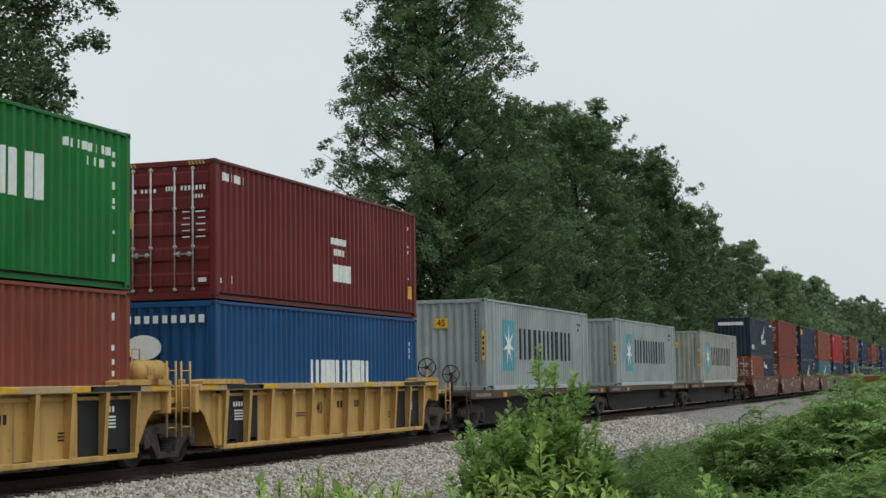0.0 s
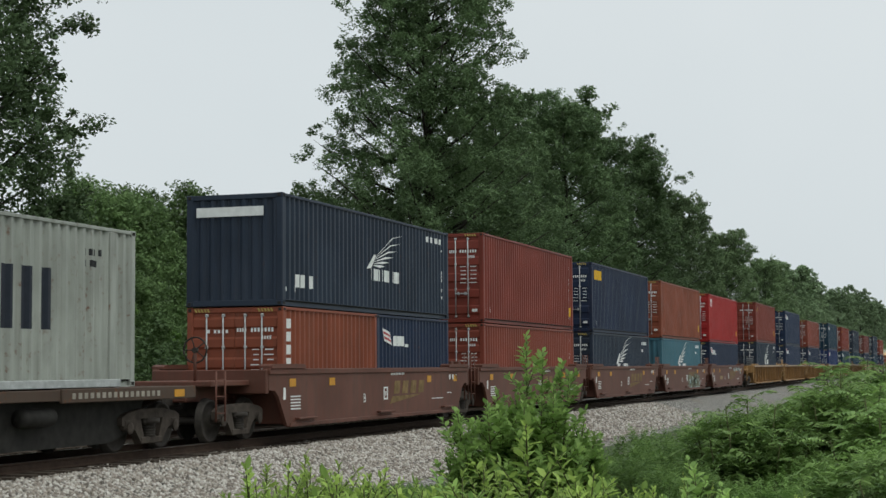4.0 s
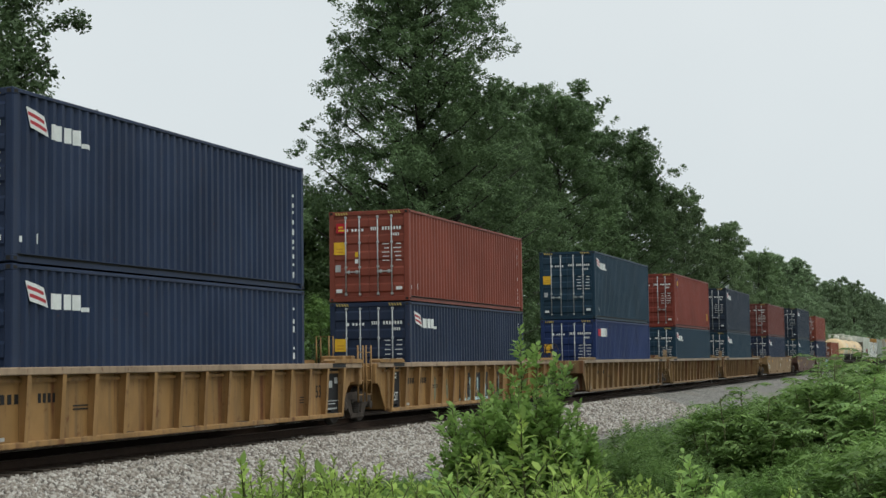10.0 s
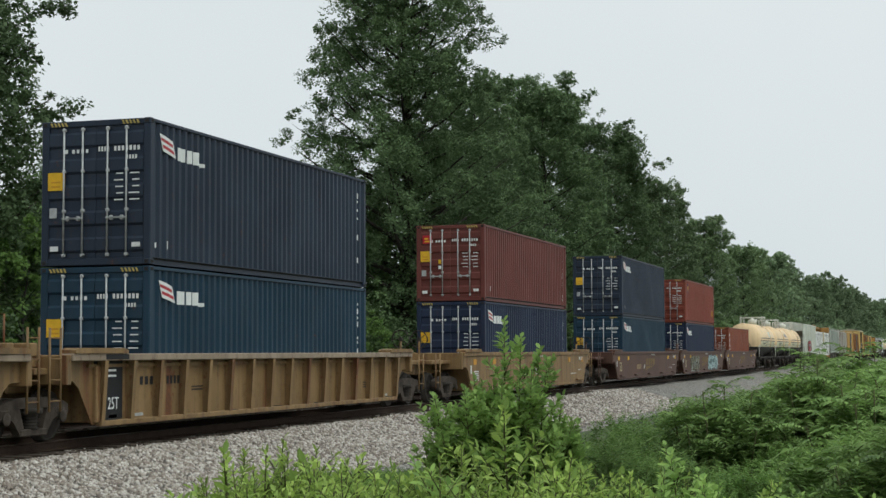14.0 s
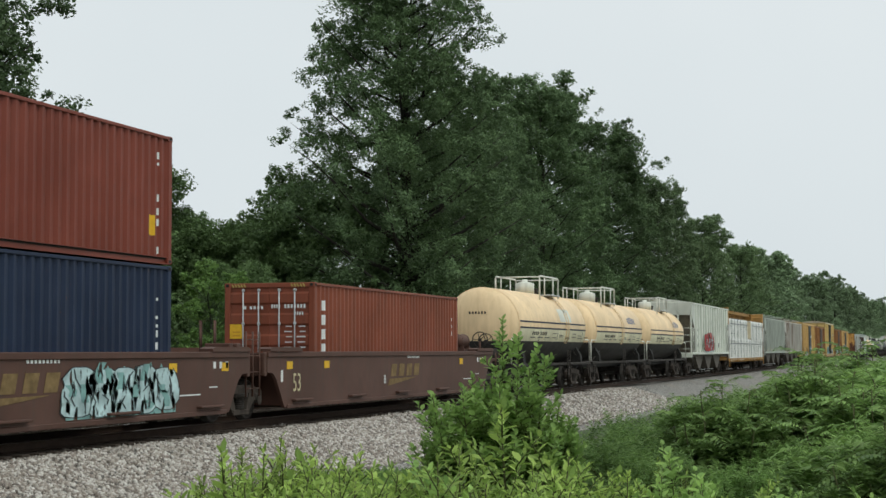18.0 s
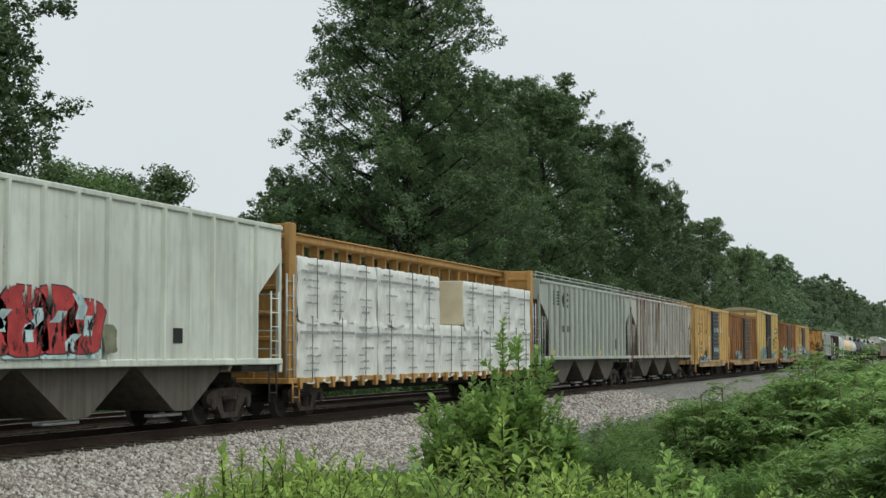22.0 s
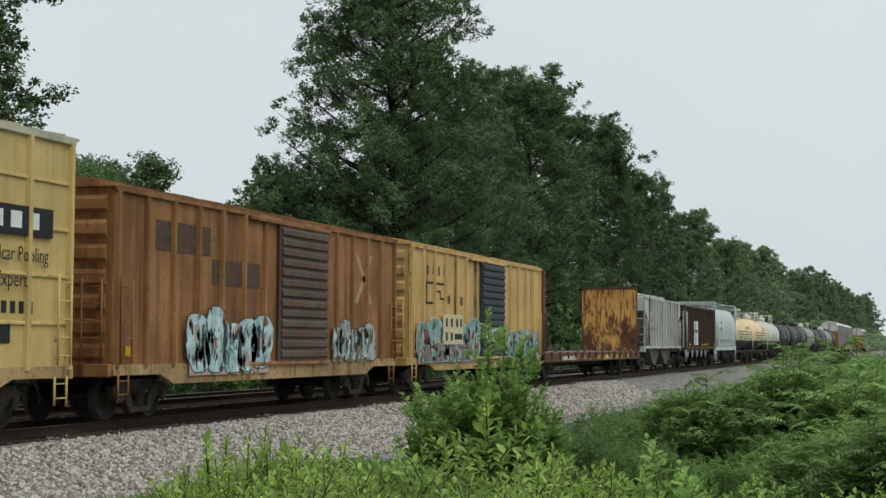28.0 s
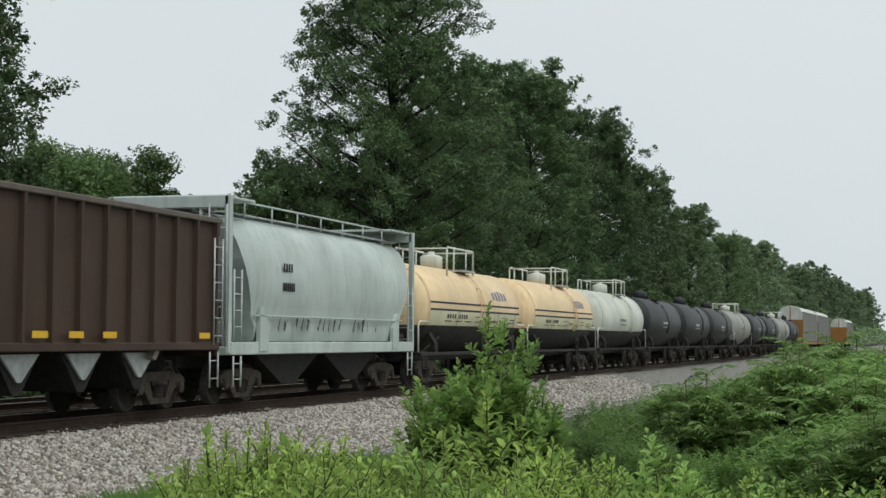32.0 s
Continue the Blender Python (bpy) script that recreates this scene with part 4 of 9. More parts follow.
        # railway mark in faded gold: slanting blocks over a wedge
        gold = plain("faded_gold", (0.19, 0.125, 0.055), 0.7, 0, 0.3)
        g = Solid()
        gx = 0.7 if pitch < 18 else -0.95
        for k in range(4):
            x0 = gx + 0.66 * k
            g.prism([(x0, 0.86), (x0 + 0.44, 0.86), (x0 + 0.54, 1.2), (x0 + 0.10, 1.2)], 1, y - 0.003, y)
        g.prism([(gx - 0.3, 0.6), (gx - 0.1, 0.79), (gx + 2.25, 0.82), (gx + 1.2, 0.72)], 1, y - 0.003, y)
        part("railway_mark", g, gold, th, "faded gold block mark")
    yc = -wy - 0.022
    if ribbed and paint_of is Y_TTX:
        bright = plain("bright_yellow_edge", (0.62, 0.36, 0.03), 0.55, 0, 0.15)
        segs = [(-h + 0.7, -h + 1.3), (-h + 3.3, -h + 4.2), (h - 4.1, h - 3.4), (h - 1.4, h - 0.75)] + [(-h + 6.2 + 3.1 * k, -h + 6.9 + 3.1 * k) for k in range(int((pitch - 11) / 3.1) + 1)]
        for a, b in segs:
            mark(th, [(a, b, top - 0.105, top - 0.012)], bright, "side", yc, "edge_patch", "bright yellow painted edge patch")
    if black_ends:
        wide = 1.92 if paint_of is Y_TTX else 1.05
        for sx in (-1, 1):
            if (front_end, rear_end)[sx > 0] and paint_of is not Y_TTX:
                continue
            a, b = sorted((sx * (h - 1.66 - wide), sx * (h - 1.66)))
            mark(th, [(a, b, bot + 0.075, top - 0.115)], BLACKMARK, "side", y, "black_panel", "black painted end panel")
            mark(th, [(a + 0.1, b - 0.1, top - 0.105, top - 0.012)], BLACKMARK, "side", yc, "black_edge", "black painted edge")
            if paint_of is Y_TTX:
                mark(th, blocks(a + 0.75, 1.08, 0.5, 0.1, 4, seed=seed + 5) + [(a + 0.8, a + 1.25, 0.98 - 0.06 * k, 1.01 - 0.06 * k) for k in range(4)], WHITE, "side", y - 0.006, "stencil")
            elif sx < 0:
                lettering("25T", 0.32, WHITE, th, (a + 0.7, y - 0.008, 0.62), 0.8)
                mark(th, [(a + 0.35, a + 0.8, 1.12, 1.16), (a + 0.45, a + 0.8, 1.22, 1.26)], WHITE, "side", y - 0.006, "stencil")
            else:
                lettering("53", 0.42, BLACKMARK, th, (a - 0.38, y - 0.008, 0.86), 0.85)
                mark(th, [(a + 0.3, a + 0.5, 0.95, 1.12), (a + 0.65, a + 0.85, 1.05, 1.2), (a + 0.15, a + 0.9, 0.62, 0.64), (a + 0.15, a + 0.7, 0.55, 0.57), (a + 0.15, a + 0.8, 0.42, 0.46)], GALV, "side", y - 0.006, "stencil")
    if letter:
        lettering(letter, 0.32, WHITE, th, (-1.45 if not ribbed else -h + 2.3, y - 0.004, 0.78))
    if big:
        lettering(big, 0.62, plain("pale_yellow_number", (0.55, 0.48, 0.3), 0.6), th, (-h + 2.35, y - 0.004, 0.8), 0.85)
    return th


def brake_wheel_mesh(s):
    n = 20
    s.tube([(0, 0.27 * math.cos(2 * math.pi * k / n), 0.27 * math.sin(2 * math.pi * k / n)) for k in range(n + 1)], 0.02, 6)
    for k in range(5):
        a = 2 * math.pi * k / 5
        s.tube([(0, 0, 0), (0, 0.27 * math.cos(a), 0.27 * math.sin(a))], 0.014, 5)
    s.lathe([(-0.05, 0.06), (0.05, 0.06)], 0, (0, 0, 0), 10)


RUSTDECK = ("rusty_deck", (0.068, 0.046, 0.036), 0.6, 0.4)


def spine_car(pitch_front, pitch_rear, label, front_loose, rear_loose, seed=0):
    """A skeleton car for one long container: centre sill, cross arms, end decks."""
    mat = paint(RUSTDECK[0], RUSTDECK[1], 0.75, RUSTDECK[2], RUSTDECK[3])
    th = thing("spine_car", label, "railway car", "spine cars of the train")
    a, b = -pitch_front, pitch_rear
    part("centre_sill", Solid().box(a, b, -0.35, 0.35, 0.55, 1.1, 0.03), DARK, th)
    part("belly_girder", Solid().prism([(a + 2.0, 0.4), (a + 3.0, 0.2), (b - 3.0, 0.2), (b - 2.0, 0.4), (b - 1.6, 1.0), (a + 1.6, 1.0)], 1, -0.95, 0.95), DARK, th)
    for x0, x1 in ((a + 0.3, a + 4.6), (b - 5.2, b - 0.3)):
        part("end_deck", Solid().box(x0, x1, -1.3, 1.3, 1.08, 1.22, 0.02), mat, th, "rusty steel deck at the end of the spine car")
        part("deck_edge", Solid().box(x0, x1, -1.38, -1.3, 0.98, 1.225, 0.015), mat, th)
    for x in (a + 1.0, a + 3.2, 0.0, b - 3.2, b - 1.0):
        part("cross_arm", kept("cross_arm", mat, lambda s: s.prism([(-1.32, 1.22), (1.32, 1.22), (1.32, 1.1), (0.4, 0.75), (-0.4, 0.75), (-1.32, 1.1)], 0, -0.1, 0.1)), mat, th, at=(x, 0, 0))
    part("air_reservoir", Solid().lathe([(-0.5, 0.05), (-0.45, 0.16), (0.45, 0.16), (0.5, 0.05)], 0, (b - 5.6, -1.1, 0.75), 16), DARK, th)
    part("side_stringer", Solid().box(a + 4.6, b - 5.2, -1.34, -1.24, 1.02, 1.21, 0.01), mat, th)
    part("side_stringer", Solid().box(a + 4.5, b - 5.0, 1.2, 1.28, 1.12, 1.22, 0.01), DARK, th)
    bogie(th, a + (1.5 if front_loose else 0.0))
    if rear_loose:
        bogie(th, b - 1.5)
        coupler(th, b, 1)
    if front_loose:
        coupler(th, a, -1)
        part("brake_wheel", kept("brake_wheel", IRON, lambda s: brake_wheel_mesh(s)), IRON, th, "spoked iron hand-brake wheel", at=(a + 0.3, -0.75, 1.75))
        grab(th, mat, [(a + 0.35, -0.75, 1.2), (a + 0.35, -0.75, 1.75)], 0.05, "brake_stand")
        ladder(th, a + 0.3, -1.3, 0.4, 1.5, mat, 0.4)
    mark(th, blocks(a + 0.8, 1.05, 1.6, 0.1, 8, seed=seed) + blocks(b - 4.9, 1.05, 3.2, 0.1, 16, seed=seed + 1), plain("dusty_stencil", (0.30, 0.27, 0.23), 0.8), "side", -1.385, "stencil", "white stencils as plain bars")
    mark(th, [(a + 3.7, a + 4.1, 1.02, 1.16), (b - 1.2, b - 0.8, 1.02, 1.16)], ORANGEMARK, "side", -1.386, "reflector")
    return th


# ---- freight cars ----
def arc_shell(s, x0, x1, radius, centre_z, a0, a1, n=20, rings=2, bulge=0.0):
    """Part of a drum along x between two angles (degrees from straight up), with domed heads when bulge is given."""
    prof = [(x0, radius), (x1, radius)]
    if bulge:
        k = [0.0, 0.25, 0.5, 0.7, 0.86, 0.96, 1.0]
        prof = [(x0 - bulge * math.sqrt(max(0, 1 - q * q)), radius * q) for q in k] + [(x1 + bulge * math.sqrt(max(0, 1 - q * q)), radius * q) for q in k[::-1]]
    pts = []
    for x, r in prof:
        for i in range(n + 1):
            a = radians(a0 + (a1 - a0) * i / n)
            pts.append((x, -math.sin(a) * r, centre_z + math.cos(a) * r))
    m = n + 1
    s.add(pts, [(j * m + i, j * m + i + 1, (j + 1) * m + i + 1, (j + 1) * m + i) for j in range(len(prof) - 1) for i in range(n)], True)


CREAM = paint("tank_cream", (0.80, 0.62, 0.42), 0.5, 0.35, 0.06, (0.52, 0.33, 0.17), 0.1)
TANKWHITE = paint("tank_white", (0.62, 0.62, 0.56), 0.5, 0.25, 0.08)
TANKBLACK = paint("tank_black", (0.028, 0.028, 0.03), 0.5, 0.3, 0.08, (0.10, 0.09, 0.08))
TANKBELLY = plain("sooty_tank_black", (0.038, 0.036, 0.034), 0.6, 0, 0.4, 2.5)
PALE_CREAM = paint("tank_pale_cream", (0.70, 0.66, 0.50), 0.55, 0.35, 0.08, (0.36, 0.27, 0.16), 0.1)
TANKGREY = paint("tank_grey", (0.33, 0.32, 0.30), 0.55, 0.35, 0.15)
RAILWHITE = plain("white_handrail", (0.68, 0.67, 0.60), 0.5, 0, 0.12)


def tank_car(kind, label, seed=0, length=11.1, radius=1.42, rails=True):
    top_mat = {"cream": CREAM, "white": TANKWHITE, "black": TANKBLACK, "grey": TANKGREY}[kind]
    low_mat = TANKBELLY if kind in ("cream", "white") else top_mat
    th = thing("tank_car", label, "railway car", "tank cars of the train")
    h, cz = length / 2, 2.47
    split = 113
    level = cz + radius * math.cos(radians(split))
    for name, mat, clear, lab in (("shell", top_mat, True, kind + " painted upper tank shell"), ("belly", low_mat, False, "black lower tank shell")):
        def make(s):
            arc_shell(s, -h, h, radius, cz, 0, 360, 64, bulge=0.62)
        me = kept(("tank_" + name, round(length, 2), radius), mat, make)
        if not me.get("cut"):
            bm = bmesh.new()
            bm.from_mesh(me)
            bmesh.ops.remove_doubles(bm, verts=bm.verts, dist=0.001)
            bmesh.ops.bisect_plane(bm, geom=bm.verts[:] + bm.edges[:] + bm.faces[:], plane_co=(0, 0, level), plane_no=(0, 0, 1), clear_inner=clear, clear_outer=not clear)
            bm.to_mesh(me)
            bm.free()
            me["cut"] = 1
        part(name, me, mat, th, lab if kind in ("cream", "white") else "")
    for x in (-h, -h / 3, h / 3, h):
        part("weld_seam", kept(("weld_seam", radius), top_mat, lambda s: arc_shell(s, -0.03, 0.03, radius + 0.006, cz, -split, split, 40)), top_mat, th, at=(x, 0, 0))
    end = h + 1.15
    part("centre_sill", Solid().box(-end, end, -0.3, 0.3, 0.78, 1.08, 0.03), DARK, th)
    for sy in (-1, 1):
        part("side_sill", Solid().box(-end + 0.2, end - 0.2, -0.05, 0.05, 0.98, 1.08, 0.012), DARK if kind != "cream" else IRON, th, at=(0, sy * 1.38, 0))
    for sx in (-1, 1):
        x = sx * (h - 0.75)
        part("bolster", kept("tank_bolster", DARK, lambda s: s.prism([(-1.4, 1.0), (1.4, 1.0), (1.38, 1.35), (1.15, 1.75), (0.8, 1.4), (-0.8, 1.4), (-1.15, 1.75), (-1.38, 1.35)], 0, -0.16, 0.16)), DARK, th, at=(x, 0, 0))
        part("end_platform", kept("tank_platform", IRON, lambda s: s.box(-0.5, 0.5, -1.4, 1.4, 1.05, 1.1, 0.012)), IRON, th, at=(sx * (end - 0.45), 0, 0))
        bogie(th, x)
        coupler(th, sx * end, sx)
        for sy in (-1, 1):
            grab(th, RAILWHITE if kind != "black" else IRON, [(sx * (end - 0.15), sy * 1.36, 1.1), (sx * (end - 0.15), sy * 1.36, 1.9), (sx * (end - 0.3), sy * 1.36, 2.02), (sx * (end - 1.15), sy * 1.36, 2.02)], 0.028, "end_rail")
            grab(th, IRON, [(sx * (end - 0.95), sy * 1.2, 1.08), (sx * (h - 1.6), sy * 1.2, 1.55)], 0.025, "brace")
        ladder(th, sx * (end - 0.6), -1.42, 0.42, 1.05, IRON, 0.36, rungs=2)
    part("brake_wheel", kept("brake_wheel", IRON, lambda s: brake_wheel_mesh(s)), IRON, th, "spoked iron hand-brake wheel", at=(-end + 0.2, -0.4, 1.9))
    part("brake_cylinder", kept("brake_drum", IRON, lambda s: s.lathe([(-0.45, 0.05), (-0.4, 0.2), (0.4, 0.2), (0.45, 0.05)], 1, (0, 0, 0), 14)), IRON, th, at=(-end + 0.55, -0.3, 1.45))
    if kind == "cream":
        for k in range(6):
            part("head_code", kept("head_code", BLACKMARK, lambda s: s.box(-0.01, 0.0, -0.03, 0.03, 0, 0.09)), BLACKMARK, th, at=(-h - 0.58, 0.3 - 0.115 * k, cz + 0.42))
    # dome, platform and guard rails on top
    tz = cz + radius
    dx = (0.7, -0.95, 0.55)[seed % 3]
    part("valve_dome", Solid().lathe([(0, 0.38), (0.42, 0.38), (0.46, 0.3), (0.5, 0.12), (0.6, 0.1)], 2, (dx, 0, tz - 0.06), 20), top_mat if kind == "black" else TANKWHITE, th, "white valve housing")
    part("manway", Solid().lathe([(0, 0.3), (0.16, 0.3), (0.2, 0.33), (0.24, 0.33), (0.26, 0.1)], 2, (dx + 0.9, 0, tz - 0.04), 18), IRON, th)
    part("top_platform", Solid().box(dx + 0.55, dx + 2.15, -0.95, 0.95, tz - 0.12, tz - 0.06, 0.01), IRON if kind == "black" else GALV, th)
    if rails:
        rm = IRON if kind == "black" else RAILWHITE
        for sy in (-1, 1):
            y = sy * 0.9
            grab(th, rm, [(dx - 1.15, y, tz - 0.35), (dx - 1.15, y, tz + 0.55), (dx - 1.05, y, tz + 0.62), (dx + 1.9, y, tz + 0.62), (dx + 2.0, y, tz + 0.55), (dx + 2.0, y, tz - 0.2)], 0.035, "guard_rail")
            grab(th, rm, [(dx - 0.35, y, tz - 0.2), (dx - 0.35, y, tz + 0.62)], 0.028, "guard_post")
            grab(th, rm, [(dx + 1.1, y, tz - 0.2), (dx + 1.1, y, tz + 0.62)], 0.028, "guard_post")
        grab(th, rm, [(dx - 1.15, -0.9, tz + 0.58), (dx - 1.15, 0.9, tz + 0.58)], 0.03, "guard_rail")
        grab(th, rm, [(dx + 2.0, -0.9, tz + 0.58), (dx + 2.0, 0.9, tz + 0.58)], 0.03, "guard_rail")
    # side ladder bent over the shell
    lm = IRON if kind == "black" else top_mat
    for q in (-0.2, 0.2):
        s = Solid()
        s.tube([(dx + 1.3 + q, -math.sin(radians(a)) * (radius + 0.06), cz + math.cos(radians(a)) * (radius + 0.06)) for a in range(42, 118, 12)], 0.018, 6)
        part("ladder_rail", s, lm, th)
    for a in range(48, 116, 11):
        y, z = -math.sin(radians(a)) * (radius + 0.06), cz + math.cos(radians(a)) * (radius + 0.06)
        grab(th, lm, [(dx + 1.1, y, z), (dx + 1.5, y, z)], 0.014, "rung")
    ladder(th, dx + 1.3, -1.5, 0.42, 1.6, IRON, 0.42)

    def band(a, da, x0, x1, material, name, label=""):
        s = Solid()
        arc_shell(s, x0, x1, radius + 0.009, cz, a, a + da, 3)
        return part(name, s, material, th, label)
    if kind == "cream":
        navy = plain("dark_band_paint", (0.03, 0.03, 0.05), 0.6, 0, 0.25)
        for sgn in (1, -1):
            s = Solid()
            arc_shell(s, -h + 0.04, h - 0.02, radius + 0.003, cz, *((93, 112.8) if sgn > 0 else (-112.8, -93)), 8)
            part("lower_band", s, PALE_CREAM, th, "pale greenish cream band under the stripes")
        band(82, 2.4, -h + 0.05, h - 0.02, navy, "stripe", "dark blue stripe")
        band(91, 2.4, -h + 0.05, h - 0.02, navy, "stripe", "dark blue stripe")
        for x in (-h + 3.1, -h + 6.0, h - 3.0, h - 0.6):
            band(94, 19, x, x + 0.05, navy, "divider")
        mk = [(-h + 1.9, 2.4, 97.5, 5.4, 9)]
        for x0, w, a, da, n in mk:
            for k in range(n):
                if k == 4:
                    continue
                band(a, da, x0 + w * k / n, x0 + w * (k + 0.6) / n, BLACKMARK, "car_number_bar")
        rr = random.Random(seed)
        for k in range(9):
            x = -h + 1.7 + 1.15 * k
            if k < 3:
                band(106, 1.2, x, x + 0.8, navy, "stencil")
            else:
                band(99 + 2.6 * (k % 3), 1.0, x, x + 0.7, navy, "stencil")
                band(104 + 2.0 * (k % 2), 1.0, x, x + 0.75, navy, "stencil")
        if seed % 3:
            for k in range(5):
                band(60 + 1.5 * abs(k - 2), 15 - 2 * abs(k - 2), h - 3.5 + 0.4 * k, h - 3.26 + 0.4 * k, plain("faded_blue_logo", (0.20, 0.22, 0.30), 0.6), "logo_bar", "faded blue mark")
        else:
            band(58, 22, h - 4.6, h - 2.6, TANKWHITE, "repaint_patch", "square white repainted patch")
    else:
        for k in range(5):
            band(88, 5, -1.2 + 0.36 * k, -1.0 + 0.36 * k, WHITE if kind == "black" else BLACKMARK, "car_number_bar")
        band(99, 1.4, -1.1, 0.5, WHITE if kind == "black" else BLACKMARK, "stencil")
    return th


def panel_paint(name, color, share=0.3):
    """Old paint on separate side panels: some still pale, some rusted through, all with rust running down."""
    m, n, l, b = nodes_of(name, 0.7)
    b.inputs["Specular IOR Level"].default_value = 0.2
    tc = n.new("ShaderNodeTexCoord").outputs["Object"]
    rnd = n.new("ShaderNodeObjectInfo").outputs["Random"]
    fine = noise_tex(n, l, tc, 8, 7, offset=rnd)
    run = noise_tex(n, l, tc, 1.6, 6, (2.4, 2.4, 0.14), offset=rnd)
    cloud_ = noise_tex(n, l, tc, 0.9, 6, (1, 1, 0.6), offset=rnd)
    col = mixed(n, l, ramp_of(n, l, cloud_, 0.35, 0.7), color, tuple(0.74 * c for c in color))
    rust = mixed(n, l, fine, (0.055, 0.024, 0.014), (0.23, 0.11, 0.05))
    add = n.new("ShaderNodeMath")
    add.operation = "MULTIPLY_ADD"
    l.new(ramp_of(n, l, rnd, 1 - share - 0.15, 1.0), add.inputs[0])
    add.inputs[1].default_value = 0.3
    l.new(run, add.inputs[2])
    amount = ramp_of(n, l, add.outputs[0], 0.57, 0.67)
    cap = n.new("ShaderNodeMath")
    cap.operation = "MULTIPLY"
    cap.inputs[1].default_value = 0.74
    l.new(amount, cap.inputs[0])
    l.new(mixed(n, l, cap.outputs[0], col, rust), b.inputs["Base Color"])
    bumped(n, l, b, fine, 0.15, 0.004)
    return m


def covered_hopper(body, length, top, ribs, bays, label, seed=0, roof_rail=True, bottom_mat=None, arch=0.24, end_dark=None, cut=1.5, hatches=0, rib_mat=None, panel_mat=None):
    """Ribbed covered hopper car with cut-away ends and sloping outlet bays."""
    mat = paint(*body)
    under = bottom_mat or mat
    th = thing("covered_hopper_car", label, "railway car", "hopper cars of the train")
    h, w, sill = length / 2, 1.55, 1.42
    poly = [(-h + 0.12, top), (-h + 0.12, top - 0.8), (-h + cut, 2.75), (-h + cut, sill), (h - cut, sill), (h - cut, 2.75), (h - 0.12, top - 0.8), (h - 0.12, top)]
    for sy in (-1, 1):
        sd = part("side_sheet", Solid().prism(poly, 1, -0.02, 0.02), mat, th, at=(0, sy * (w - 0.03), 0))
        for k in range(ribs + 1):
            x = -h + cut + 0.05 + (length - 2 * cut - 0.1) * k / ribs
            z1 = top - 0.06
            part("rib", kept(("hopper_rib", round(top, 2)), mat, lambda s: s.prism([(-0.06, -0.02), (-0.04, -0.1), (0.04, -0.1), (0.06, -0.02)], 2, sill - 0.04, z1)), mat, sd, at=pose(x, 0, 0, 0, 0, 0 if sy < 0 else 180))
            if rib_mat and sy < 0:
                # strips beside each rib paint its rust and its shade, wider on one side
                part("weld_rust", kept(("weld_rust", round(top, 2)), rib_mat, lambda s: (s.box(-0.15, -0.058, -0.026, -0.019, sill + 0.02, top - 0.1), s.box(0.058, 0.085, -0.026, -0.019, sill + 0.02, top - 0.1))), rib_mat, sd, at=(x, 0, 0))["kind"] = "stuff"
            if panel_mat and sy < 0 and k < ribs:
                gap = (length - 2 * cut - 0.1) / ribs
                part("side_panel", kept(("hopper_panel", round(top, 2), ribs), panel_mat, lambda s: s.box(0.065, gap - 0.065, -0.024, -0.018, sill + 0.02, top - 0.09)), panel_mat, sd, at=(x, 0, 0))
        part("top_chord", Solid().box(-h + 0.1, h - 0.1, -0.07, 0.05, top - 0.09, top + 0.02, 0.02), mat, sd)
        part("side_sill", Solid().box(-h + 0.1, h - 0.1, -0.09, 0.06, sill - 0.12, sill + 0.02, 0.02), mat, sd)
    n = 8
    s = Solid()
    s.prism([(-w + 2 * w * k / n, top - 0.02 + arch * math.sin(math.pi * k / n)) for k in range(n + 1)] + [(w, top - 0.1), (-w, top - 0.1)], 0, -h + 0.1, h - 0.1)
    part("roof", s, mat, th)
    dk = paint("slope_sheet_grey", (0.30, 0.265, 0.225), 0.7, 0.5, 0.2) if end_dark is None else end_dark
    for sx in (-1, 1):
        o = [(-h + 0.3, top - 0.5), (-h + 0.36, top - 0.5), (-h + cut + 1.3, 1.2), (-h + cut + 1.2, 1.15)]
        part("slope_sheet", Solid().prism([(sx * x, z) for x, z in o], 1, -w + 0.05, w - 0.05), dk, th, "dusty sloping end sheet")
        part("end_header", Solid().box(min(sx * (h - 0.14), sx * (h - 0.04)), max(sx * (h - 0.14), sx * (h - 0.04)), -w + 0.02, w - 0.02, top - 0.75, top + 0.04, 0.02), mat, th)
        part("end_floor", Solid().box(min(sx * (h - 0.05), sx * (h - cut - 0.6)), max(sx * (h - 0.05), sx * (h - cut - 0.6)), -w + 0.05, w - 0.05, 1.16, 1.3, 0.02), IRON, th)
        part("end_sill", Solid().box(min(sx * (h - 0.16), sx * (h + 0.02)), max(sx * (h - 0.16), sx * (h + 0.02)), -w, w, 1.12, 1.42, 0.02), mat, th)
        for sy in (-1, 1):
            part("corner_post", kept(("hopper_post", round(top, 2)), mat, lambda s: s.box(-0.06, 0.06, -0.05, 0.05, 1.3, top - 0.5, 0.012)), mat, th, at=(sx * (h - 0.1), sy * (w - 0.06), 0))
            part("inner_post", kept(("hopper_post", round(top, 2)), mat, lambda s: s.box(-0.06, 0.06, -0.05, 0.05, 1.3, top - 0.5, 0.012)), mat, th, at=(sx * (h - 0.1), sy * 0.7, 0))
        for k in range(4):
            grab(th, mat, [(sx * (h - 0.02), -w + 0.05, 1.65 + 0.42 * k), (sx * (h - 0.02), -0.7, 1.65 + 0.42 * k)], 0.018, "end_rung")
        ladder(th, sx * (h - 0.5), -w - 0.02, 1.35, 2.95, mat, 0.42)
        ladder(th, sx * (h - 0.5), -w + 0.02, 0.45, 1.3, IRON, 0.4, rungs=2)
        bogie(th, sx * (h - 1.75))
